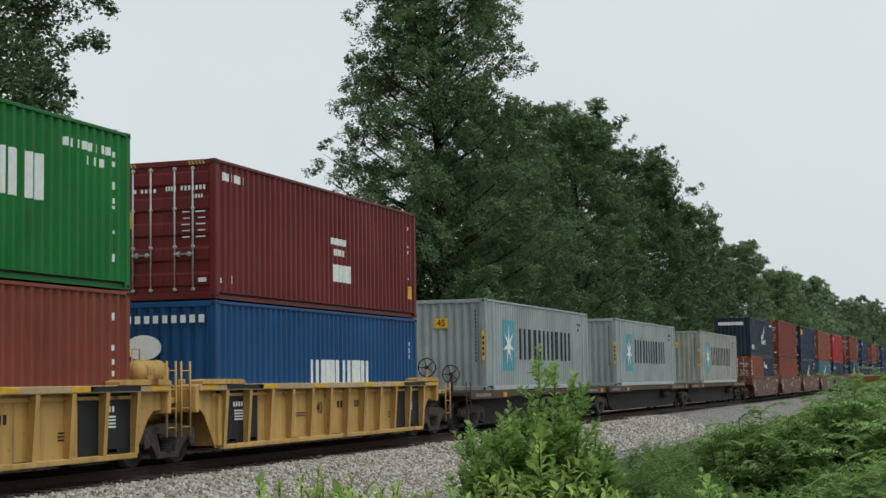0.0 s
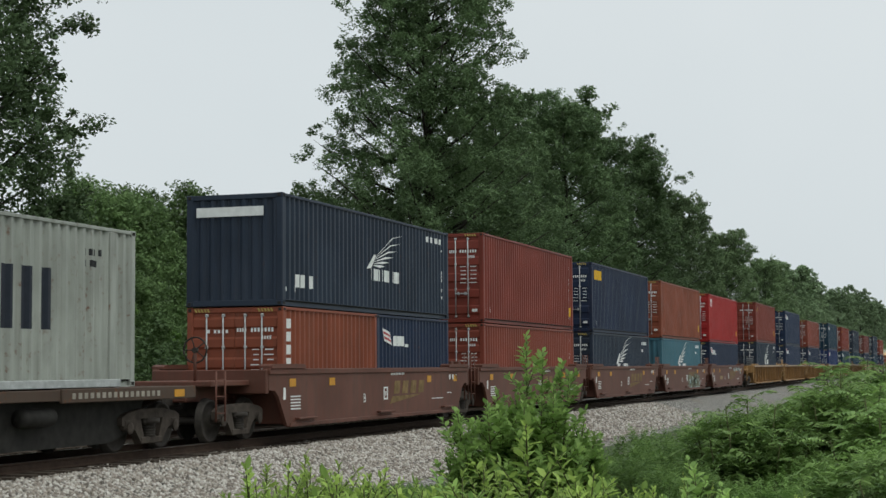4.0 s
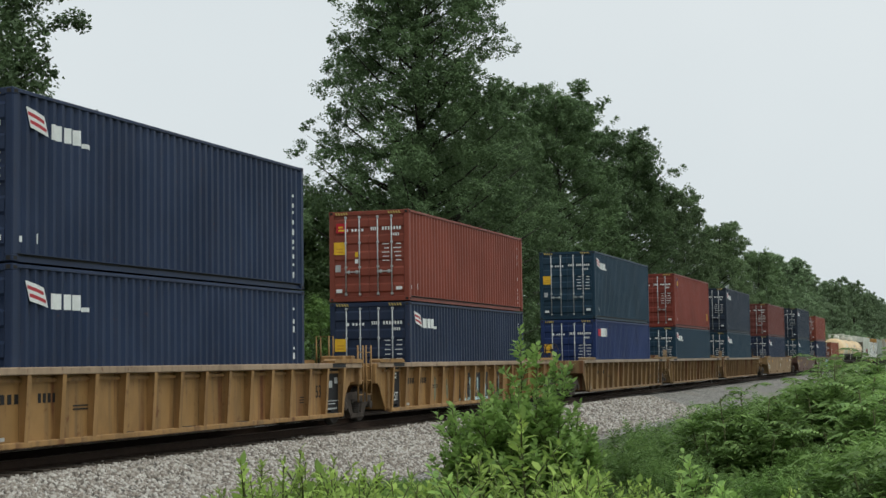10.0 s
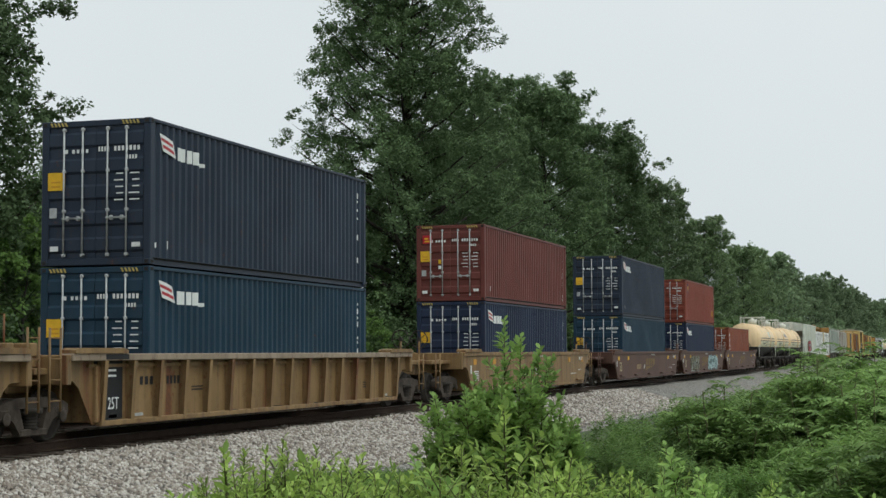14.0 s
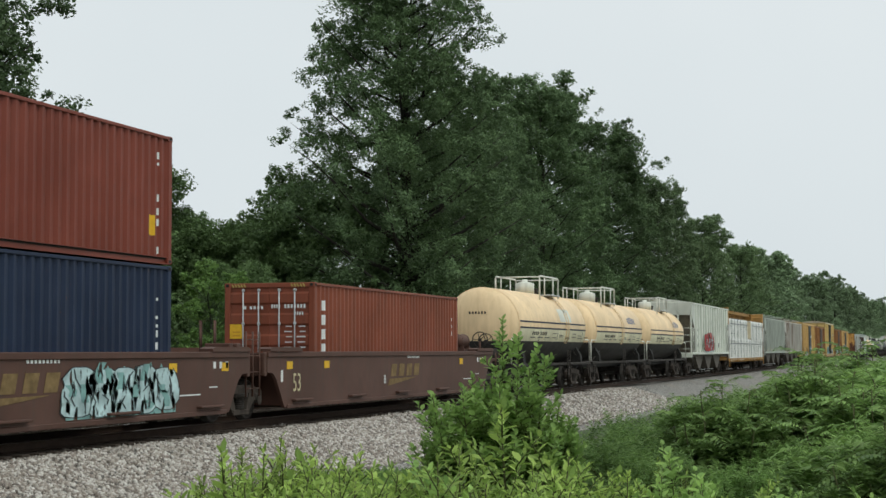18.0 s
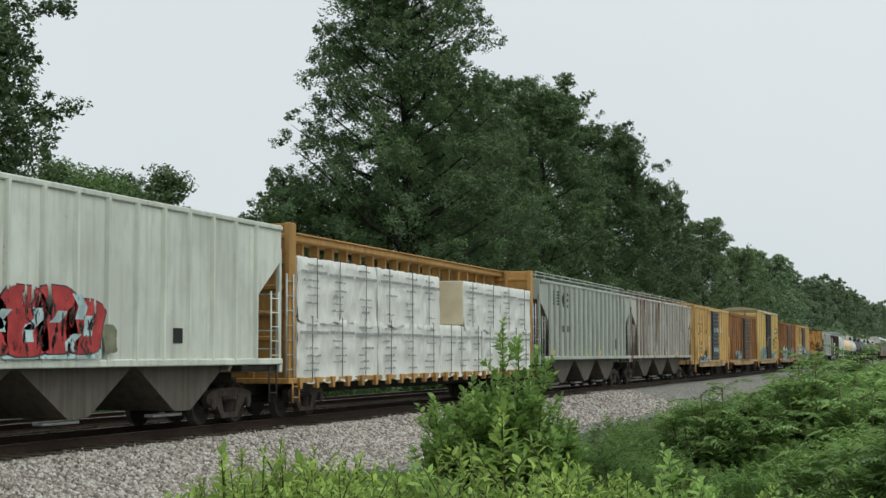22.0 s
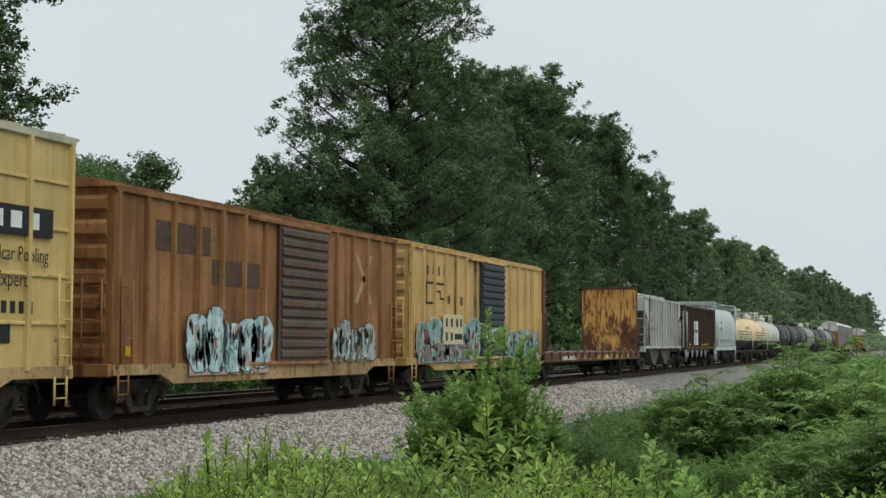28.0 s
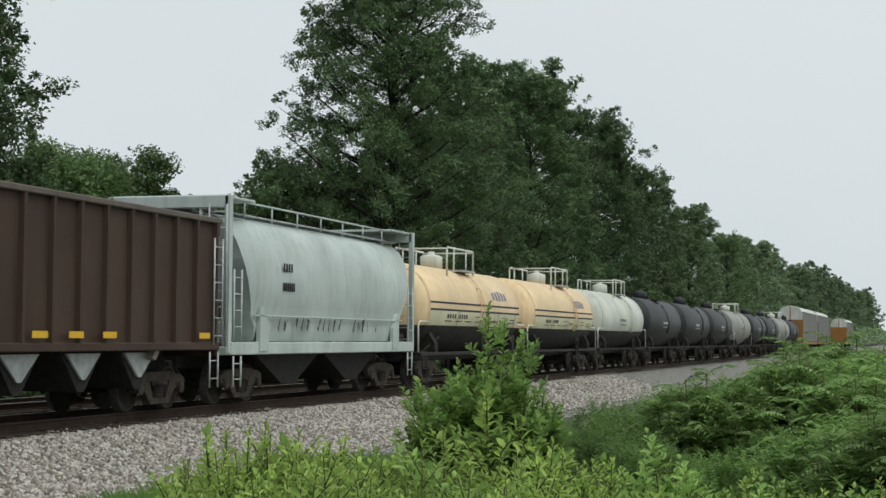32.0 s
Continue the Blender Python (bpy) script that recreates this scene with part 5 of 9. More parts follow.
        coupler(th, sx * (h + 0.25), sx)
        part("air_tank", kept("air_tank", IRON, lambda s: s.lathe([(-0.6, 0.05), (-0.52, 0.2), (0.52, 0.2), (0.6, 0.05)], 1, (0, 0, 0), 14)), IRON, th, at=(sx * (h - 1.0), 0.1, 1.55))
    part("centre_sill", Solid().box(-h, h, -0.28, 0.28, 0.85, 1.2, 0.03), DARK, th)
    span = length - 2 * (cut + 1.0)
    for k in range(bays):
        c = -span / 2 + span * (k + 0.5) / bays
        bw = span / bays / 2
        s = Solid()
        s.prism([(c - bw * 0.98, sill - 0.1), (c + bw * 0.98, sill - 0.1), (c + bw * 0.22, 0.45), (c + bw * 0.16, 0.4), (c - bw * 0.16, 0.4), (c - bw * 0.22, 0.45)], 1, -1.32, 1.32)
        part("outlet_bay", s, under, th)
        part("gate", Solid().box(c - bw * 0.3, c + bw * 0.3, -1.0, -0.78, 0.28, 0.34, 0.01), GALV, th)
    if roof_rail:
        for sy in (-1, 1):
            part("running_board", Solid().box(-h + 0.2, h - 0.2, -0.25, 0.25, top + arch + 0.02, top + arch + 0.06, 0.01), mat, th, at=(0, sy * 0.7, 0))
            grab(th, mat, [(-h + 0.3, sy * 1.3, top + 0.32), (h - 0.3, sy * 1.3, top + 0.32)], 0.022, "roof_rail")
            for k in range(13):
                x = -h + 0.3 + (length - 0.6) * k / 12
                grab(th, mat, [(x, sy * 1.3, top), (x, sy * 1.3, top + 0.32)], 0.018, "rail_post")
    for k in range(hatches):
        x = -h + 1.0 + (length - 2.0) * (k + 0.5) / hatches
        part("roof_hatch", kept("roof_hatch", mat, lambda s: s.box(-1.1, 1.1, -0.45, 0.45, 0, 0.12, 0.03)), mat, th, at=(x, -0.3, top + arch - 0.05))
    return th


def wash(th, name, material, polys, plane, label=""):
    """Flat sprayed paint on the near side, each shape an outline of (x, z)."""
    s = Solid()
    for o in polys:
        s.prism(o, 1, plane - 0.003, plane)
    ob = part(name, s, material, th, label)
    if len(polys) > 1:
        ob["kind"] = "stuff"
    return ob


def scrawl(x0, x1, z0, z1, n, seed, fat=0.75):
    """Bulging upright sprayed shapes side by side."""
    r = random.Random(seed)
    out, w = [], (x1 - x0) / n
    for k in range(n):
        cx = x0 + w * (k + 0.5) + w * r.uniform(-0.08, 0.08)
        hz = z1 - (z1 - z0) * r.uniform(0, 0.25)
        lz = z0 + (z1 - z0) * r.uniform(0, 0.1)
        a, b = w * fat * r.uniform(0.5, 0.62), (hz - lz) / 2
        p1_, p2_, lean = r.uniform(0, 6.3), r.uniform(0, 6.3), r.uniform(-0.15, 0.15)
        o = []
        for q in range(18):
            t = 2 * math.pi * q / 18
            c, s_ = math.cos(t), math.sin(t)
            rr = 1 + 0.13 * math.sin(2 * t + p1_) + 0.10 * math.sin(5 * t + p2_)
            x = a * math.copysign(abs(c) ** 0.6, c) * rr
            z = b * math.copysign(abs(s_) ** 0.6, s_) * (0.92 + 0.08 * rr)
            o.append((cx + x + lean * z, (lz + hz) / 2 + z))
        out.append(o)
    return out


def graffiti(th, x0, x1, z0, z1, n, seed, fill, plane, label, accents=(), edge=None):
    """Sprayed letters: a thin dark outline, filled bodies, patches and strokes across them."""
    r = random.Random(seed)
    body = scrawl(x0, x1, z0, z1, n, seed, 1.12)
    ground_, steps = [(x0, z0), (x1, z0)], 4 * n
    for k in range(steps + 1):
        ground_.append((x1 - (x1 - x0) * k / steps, z0 + (z1 - z0) * r.uniform(0.55, 0.92)))
    wash(th, "sprayed_ground", accents[-1] if accents else fill, [ground_], plane + 0.003, "sprayed ground under the letters")
    line = []
    for o in body:
        cx, cz = sum(p[0] for p in o) / len(o), sum(p[1] for p in o) / len(o)
        line.append([(cx + (x - cx) * 1.07, cz + (z - cz) * 1.04) for x, z in o])
    wash(th, "sprayed_outline", edge or SPRAY_DARK, line, plane, "sprayed outline")
    wash(th, "sprayed_letter", fill, body, plane - 0.004, label)
    w = (x1 - x0) / n
    strokes, second = [], []
    for k in range(n):
        a = x0 + w * k
        for q in range(5):
            xa = a + w * r.uniform(0.05, 0.8)
            za = z0 + (z1 - z0) * r.uniform(0.05, 0.6)
            dx, dz = w * r.uniform(-0.3, 0.35), (z1 - z0) * r.uniform(0.15, 0.35)
            t = w * (0.05 if q > 1 else 0.3)
            bow = w * r.uniform(-0.2, 0.2)
            (strokes if q > 1 else second).append([(xa, za), (xa + t, za), (xa + t + bow + dx / 2, za + dz / 2), (xa + dx + t, za + dz), (xa + dx, za + dz), (xa + bow + dx / 2, za + dz / 2)])
    wash(th, "sprayed_stroke", edge or SPRAY_DARK, strokes, plane - 0.012, "sprayed strokes")
    for j, m in enumerate(accents):
        wash(th, "sprayed_accent", m, second[j::len(accents)] or second[:1], plane - 0.008 - 0.001 * j)


def spray(name, color):
    """Worn sprayed paint that covers unevenly."""
    m = plain(name, color, 0.6, 0, 0.35, 3)
    n, l = m.node_tree.nodes, m.node_tree.links
    tc = n.new("ShaderNodeTexCoord").outputs["Object"]
    worn = ramp_of(n, l, noise_tex(n, l, tc, 5.5, 9, (1, 1, 0.5)), 0.40, 0.47)
    mx, cl = n.new("ShaderNodeMixShader"), n.new("ShaderNodeBsdfTransparent")
    l.new(worn, mx.inputs[0])
    l.new(cl.outputs[0], mx.inputs[1])
    l.new(n["Principled BSDF"].outputs[0], mx.inputs[2])
    l.new(mx.outputs[0], n["Material Output"].inputs["Surface"])
    return m


SPRAY_PALE = spray("spray_pale_blue", (0.42, 0.55, 0.56))
SPRAY_GREY = spray("spray_silver_grey", (0.33, 0.36, 0.35))
SPRAY_TEAL = spray("spray_teal", (0.20, 0.36, 0.345))
SPRAY_RED = spray("spray_red", (0.42, 0.05, 0.05))
SPRAY_DARK = spray("spray_dark", (0.04, 0.045, 0.05))
SPRAY_OLIVE = spray("spray_olive_grey", (0.19, 0.19, 0.13))
SPRAY_PINK = spray("spray_pink", (0.42, 0.31, 0.27))
SPRAY_BROWN = spray("spray_grey_brown", (0.20, 0.165, 0.14))


def box_car(body, length, top, label, ribs=14, door_x=1.1, door_w=3.05, door_mat=None, end_mat=None, roof_mat=None, grid=False, seed=0, door_plain=False):
    """Boxcar: ribbed sides, a corrugated sliding door, stamped ends, overhanging roof."""
    mat = paint(*body)
    th = thing("boxcar", label, "railway car", "boxcars of the train")
    h, w = length / 2, 1.5
    dm = door_mat or paint("dark_blue_grey_door", (0.035, 0.045, 0.055), 0.6, 0.35, 0.25)
    em = end_mat or mat
    z0 = 1.02
    sill_mat = paint("rust_stained_sill", (0.38, 0.27, 0.155), 0.75, 0.2, 0.8, (0.10, 0.055, 0.03), 0.3, 0.2)
    d0, d1 = door_x - door_w / 2, door_x + door_w / 2
    for sy in (-1, 1):
        sd = part("side_sheet", Solid().box(-h, h, -0.02, 0.02, z0, top, 0.0), mat, th, at=(0, sy * (w - 0.03), 0))
        for k in range(ribs + 1):
            x = -h + 0.12 + (length - 0.24) * k / ribs
            if d0 - 0.1 < x < d1 + 0.1:
                continue
            part("rib", kept(("box_rib", round(top, 2)), mat, lambda s: s.prism([(-0.075, -0.02), (-0.05, -0.105), (0.05, -0.105), (0.075, -0.02)], 2, z0 + 0.02, top - 0.1)), mat, sd, at=pose(x, 0, 0, 0, 0, 0 if sy < 0 else 180))
        if grid:
            for k in range(1, 5):
                z = z0 + (top - z0) * k / 5
                for x0_, x1_ in ((-h + 0.1, d0 - 0.05), (d1 + 0.05, h - 0.1)):
                    part("girt", Solid().box(x0_, x1_, -0.06, -0.02, z - 0.03, z + 0.03, 0.01), mat, sd, at=pose(0, 0, 0, 0, 0, 0) if sy < 0 else (0, 0.08, 0))
        part("top_chord", Solid().box(-h, h, -0.09, 0.05, top - 0.12, top + 0.02, 0.02), roof_mat or mat, sd)
        part("side_sill", Solid().prism([(-h, z0 + 0.08), (h, z0 + 0.08), (h, z0 - 0.12), (h - 1.9, z0 - 0.12), (h - 2.5, z0 - 0.32), (-h + 2.5, z0 - 0.32), (-h + 1.9, z0 - 0.12), (-h, z0 - 0.12)], 1, -0.07, 0.05), sill_mat, sd, "rust-stained side sill")
    # the near door stands proud of the side
    dr = part("door", Solid().box(d0, d1, -0.03, 0.03, z0 + 0.05, top - 0.16, 0.01), dm, th, "dark weathered sliding door", at=(0, -w - 0.05, 0))
    rows = 13 if not door_plain else 4
    for k in range(rows):
        za = z0 + 0.12 + (top - z0 - 0.34) * k / rows
        zb = za + (top - z0 - 0.34) / rows
        if door_plain:
            part("door_girt", Solid().box(d0 + 0.02, d1 - 0.02, -0.06, -0.03, za - 0.04, za + 0.04, 0.01), dm, dr)
        else:
            part("door_fold", Solid().prism([(-0.03, za + 0.02), (-0.085, za + 0.06), (-0.085, zb - 0.07), (-0.03, zb - 0.02)], 0, d0 + 0.08, d1 - 0.08), dm, dr)
    if door_plain:
        for k in range(4):
            x = d0 + 0.1 + (door_w - 0.2) * k / 3
            part("door_post", Solid().box(x - 0.04, x + 0.04, -0.065, -0.03, z0 + 0.06, top - 0.18, 0.01), dm, dr)
    for z in (z0 + 0.04, top - 0.14):
        part("door_track", Solid().box(d0 - door_w * 0.55, d1 + 0.15, -0.08, 0.0, z - 0.05, z + 0.03, 0.01), mat, th, at=(0, -w - 0.03, 0))
    part("far_door", Solid().box(d0, d1, 0.0, 0.05, z0 + 0.05, top - 0.16, 0.01), dm, th, at=(0, w, 0))
    for sx in (-1, 1):
        e = part("end_sheet", Solid().box(-0.02, 0.02, -w + 0.04, w - 0.04, z0 - 0.05, top - 0.02, 0.0), em, th, at=(sx * (h - 0.01), 0, 0))
        for k in range(7):
            za = z0 + 0.1 + (top - z0 - 0.2) * k / 7
            part("end_fold", kept(("end_fold", round(top, 2)), em, lambda s: s.prism([(0.02, 0.06), (0.085, 0.12), (0.085, 0.30), (0.02, 0.38)], 1, -w + 0.14, w - 0.14)), em, e, at=Matrix.Translation((0, 0, za)) @ Matrix.Diagonal((sx, 1, 1, 1)))
        part("end_sill", Solid().box(min(sx * (h - 0.02), sx * (h + 0.12)), max(sx * (h - 0.02), sx * (h + 0.12)), -w, w, z0 - 0.15, z0 + 0.1, 0.02), em, th)
        ladder(th, sx * (h - 0.38), -w - 0.1, z0 + 0.1, z0 + 1.7, mat, 0.42)
        ladder(th, sx * (h + 0.16), -w + 0.35, z0 + 0.1, z0 + 1.7, em, 0.42, "y")
        ladder(th, sx * (h - 0.38), -w - 0.04, 0.42, z0 - 0.1, mat, 0.4, rungs=2)
        bogie(th, sx * (h - 2.0))
        coupler(th, sx * (h + 0.55), sx)
    n = 8
    s = Solid()
    s.prism([(-w - 0.06 + 2 * (w + 0.06) * k / n, top + 0.02 + 0.2 * math.sin(math.pi * k / n)) for k in range(n + 1)] + [(w + 0.06, top - 0.03), (-w - 0.06, top - 0.03)], 0, -h - 0.08, h + 0.08)
    part("roof", s, roof_mat or mat, th)
    for k in range(12):
        x = -h + 0.4 + (length - 0.8) * k / 11
        s_ = kept(("roof_seam",), roof_mat or mat, lambda s: s.prism([(-w - 0.05 + 2 * (w + 0.05) * j / n, top * 0 + 0.03 + 0.2 * math.sin(math.pi * j / n)) for j in range(n + 1)] + [(w, 0.0), (-w, 0.0)], 0, -0.03, 0.03))
        part("roof_seam", s_, roof_mat or mat, th, at=(x, 0, top + 0.02))
    part("centre_sill", Solid().box(-h, h, -0.3, 0.3, 0.75, 1.05, 0.03), DARK, th)
    part("underframe", Solid().box(-h + 3.2, h - 3.2, -1.2, 1.2, 0.82, 1.0, 0.03), DARK, th)
    return th


STRAP = plain("black_strap", (0.03, 0.03, 0.032), 0.6)


def crumpled(name, color):
    """Thin plastic sheet, pulled tight and hanging in long folds."""
    m, n, l, b = nodes_of(name, 0.32)
    tc = n.new("ShaderNodeTexCoord").outputs["Object"]
    big = noise_tex(n, l, tc, 1.5, 3, (1.9, 1, 0.7))
    fold = noise_tex(n, l, tc, 3.0, 3, (1.6, 1, 0.45))
    l.new(mixed(n, l, ramp_of(n, l, fold, 0.35, 0.65), tuple(c * 0.9 for c in color), color), b.inputs["Base Color"])
    add = n.new("ShaderNodeMath")
    l.new(big, add.inputs[0])
    l.new(fold, add.inputs[1])
    bumped(n, l, b, add.outputs[0], 0.5, 0.14)
    return m


LUMBER_WRAP = crumpled("white_plastic_wrap", (0.74, 0.735, 0.68))
LUMBER_CREAM = plain("cream_lumber_end", (0.55, 0.46, 0.30), 0.7, 0, 0.15, 8)
CAR_YELLOW = paint("centre_beam_yellow", (0.42, 0.255, 0.115), 0.65, 0.5, 0.3)


def lumber_pack(length, height, label, seed, wrap=None):
    """A strapped, plastic-wrapped stack of boards with printed lines; origin at its base, near face at -y."""
    rng = random.Random(seed)
    th = thing("lumber_package", label, "lumber", "wrapped lumber on the centre beam car")
    h, w = length / 2, 0.62
    nx = int(length / 0.1)
    s = Solid()
    # wrinkled wrap: front, top and ends from one bent sheet
    line_front = 9
    line = [(-w, 0.02)] + [(-w, height * q / 8) for q in range(1, 8)] + [(-w, height - 0.03), (-w + 0.05, height), (0, height), (w, height), (w, 0.02)]
    pts = []
    for i in range(nx + 1):
        x = -h + length * i / nx
        for j, (y, z) in enumerate(line):
            b = 0.05 * noise.noise((x * 1.6 + seed, z * 2.1, 0.3 * j)) + 0.03 * noise.noise((x * 5 + seed, z * 4, 4))
            low = -0.10 - 0.09 * abs(math.sin(x * 2.6 + seed)) if j == 0 else 0
            pts.append((x, y + (b if j < line_front else 0) - (0.02 if j == 0 else 0), z + low + (0.03 * noise.noise((x * 3, seed, 1)) if j in (line_front, line_front + 1) else 0)))
    m = len(line)
    s.add(pts, [(i * m + j, (i + 1) * m + j, (i + 1) * m + j + 1, i * m + j + 1) for i in range(nx) for j in range(m - 1)], True)
    s.add([(-h, y, z) for y, z in line], [tuple(range(m))])
    s.add([(h, y, z) for y, z in line], [tuple(range(m))[::-1]])
    part("wrap", s, wrap or LUMBER_WRAP, th)
    part("base_runner", Solid().box(-h + 0.1, h - 0.1, -w + 0.04, w - 0.04, 0.0, 0.03), LUMBER_CREAM, th)
    n = max(2, int(length / 1.5))
    for k in range(n):
        x = -h + length * (k + 0.5) / n + rng.uniform(-0.25, 0.25)
        part("strap", kept(("strap", round(height, 2)), STRAP, lambda s: (s.box(-0.007, 0.007, -w - 0.066, -w - 0.05, -0.05, height + 0.03), s.box(-0.007, 0.007, -w - 0.066, w, height + 0.022, height + 0.032))), STRAP, th, at=(x, 0, 0))
    g = plain("grey_print", (0.30, 0.31, 0.31), 0.6, 0, 0.2)
    s = Solid()
    for k in range(n):
        x0 = -h + length * k / n + 0.12
        for r in range(7):
            if r != 5 and rng.random() < 0.25:
                continue
            z = height * (0.1 + 0.125 * r) + rng.uniform(-0.02, 0.02)
            a = x0 + (0.0 if r == 5 else rng.uniform(0.1, 0.45))
            stop = x0 + length / n - 0.2 if r == 5 else a + rng.uniform(0.5, 0.9)
            while a < stop:
                b = a + rng.uniform(0.05, 0.14)
                s.box(a, b, -w - 0.062, -w - 0.056, z, z + (0.075 if r == 5 else rng.choice((0.03, 0.045, 0.06))))
                a = b + rng.uniform(0.025, 0.05)
    p = part("print", s, g, th, "grey printed lines as plain bars")
    p["kind"] = "stuff"
    return th


def centre_beam(length, top):
    mat = CAR_YELLOW
    th = thing("centre_beam_car", "yellow centre-beam flat car loaded with wrapped lumber", "railway car")
    h = length / 2
    part("deck", Solid().box(-h, h, -1.5, 1.5, 0.84, 0.98, 0.02), mat, th)
    part("centre_sill", Solid().box(-h, h, -0.35, 0.35, 0.55, 0.9, 0.03), DARK, th)
    for sy in (-1, 1):
        for k in range(22):
            x = -h + 0.6 + (length - 1.2) * k / 21
            part("stake_pocket", kept("stake_pocket", mat, lambda s: s.prism([(-0.12, 0.98), (0.12, 0.98), (0.06, 0.72), (-0.06, 0.72)], 1, -0.06, 0.06)), mat, th, at=(x, sy * 1.5, 0))
    for sx in (-1, 1):
        bx = sx * (h - 0.25)
        bh = part("bulkhead", Solid().box(-0.1, 0.1, -1.42, 1.42, 0.98, top, 0.02), mat, th, at=(bx, 0, 0))
        for y in (-1.4, -0.5, 0.5, 1.4):
            part("bulkhead_post", Solid().box(-0.2, 0.2, y - 0.07, y + 0.07, 0.98, top + 0.02, 0.02), mat, bh)
        for k in range(6):
            z = 1.3 + (top - 1.6) * k / 5
            part("bulkhead_rail", Solid().box(-0.16, 0.16, -1.4, 1.4, z - 0.06, z + 0.06, 0.02), mat, bh)
        part("gusset", Solid().prism([(-sx * 0.15, top), (-sx * 1.2, top), (-sx * 0.15, top - 0.9)], 1, -0.08, 0.08), mat, bh)
        bogie(th, sx * (h - 2.1))
        coupler(th, sx * (h + 0.45), sx)
        ladder(th, sx * (h - 0.02), -1.5, 1.0, 3.4, GALV, 0.4)
        ladder(th, sx * (h - 0.4), -1.5, 0.4, 0.9, mat, 0.4, rungs=2)
    part("top_beam", Solid().box(-h + 0.3, h - 0.3, -0.35, 0.35, top - 0.2, top - 0.02, 0.03), mat, th)
    part("beam_lip", Solid().box(-h + 0.3, h - 0.3, -0.42, 0.42, top - 0.03, top + 0.01, 0.01), mat, th)
    n = 21
    for k in range(n):
        x = -h + 0.9 + (length - 1.8) * k / (n - 1)
        part("beam_post", kept(("beam_post", round(top, 2)), mat, lambda s: s.prism([(-0.12, top - 0.2), (0.12, top - 0.2), (0.16, 0.98), (-0.16, 0.98)], 0, -0.07, 0.07)), mat, th, at=(x, 0, 0))
        if k % 3 == 1:
            part("brace", Solid().tube([(x, 0, top - 0.25), (x + 1.0, 0, 1.1)], 0.05, 6), mat, th)
    return th


def eaten_paint():
    """Orange-yellow paint that rust has eaten through, most of all in its lower half."""
    m, n, l, b = nodes_of("rust_eaten_yellow", 0.8)
    tc = n.new("ShaderNodeTexCoord").outputs["Object"]
    sep = n.new("ShaderNodeSeparateXYZ")
    l.new(tc, sep.inputs[0])
    low = ramp_of(n, l, sep.outputs[2], 4.6, 1.6)
    patch = noise_tex(n, l, tc, 1.5, 8, (1, 1, 0.55))
    pit = noise_tex(n, l, tc, 9, 6, (1, 1, 0.6))
    add = n.new("ShaderNodeMath")
    add.operation = "MULTIPLY_ADD"
    add.inputs[1].default_value = 0.3
    l.new(low, add.inputs[0])
    l.new(patch, add.inputs[2])
    add2 = n.new("ShaderNodeMath")
    add2.operation = "MULTIPLY_ADD"
    add2.inputs[1].default_value = 0.55
    l.new(pit, add2.inputs[0])
    l.new(add.outputs[0], add2.inputs[2])
    yellow = mixed(n, l, ramp_of(n, l, patch, 0.35, 0.65), (0.66, 0.36, 0.10), (0.52, 0.24, 0.055))
    rusty = mixed(n, l, ramp_of(n, l, pit, 0.3, 0.7), (0.035, 0.014, 0.010), (0.17, 0.055, 0.022))
    drip = noise_tex(n, l, tc, 4.5, 7, (2.2, 2.2, 0.3))
    worn = mixed(n, l, ramp_of(n, l, drip, 0.55, 0.64), yellow, rusty)
    l.new(mixed(n, l, ramp_of(n, l, add2.outputs[0], 0.9, 1.06), worn, rusty), b.inputs["Base Color"])
    bumped(n, l, b, pit, 0.4, 0.01)
    return m


STAKE = plain("grey_brown_stake_wood", (0.13, 0.11, 0.092), 0.9, 0, 0.3)


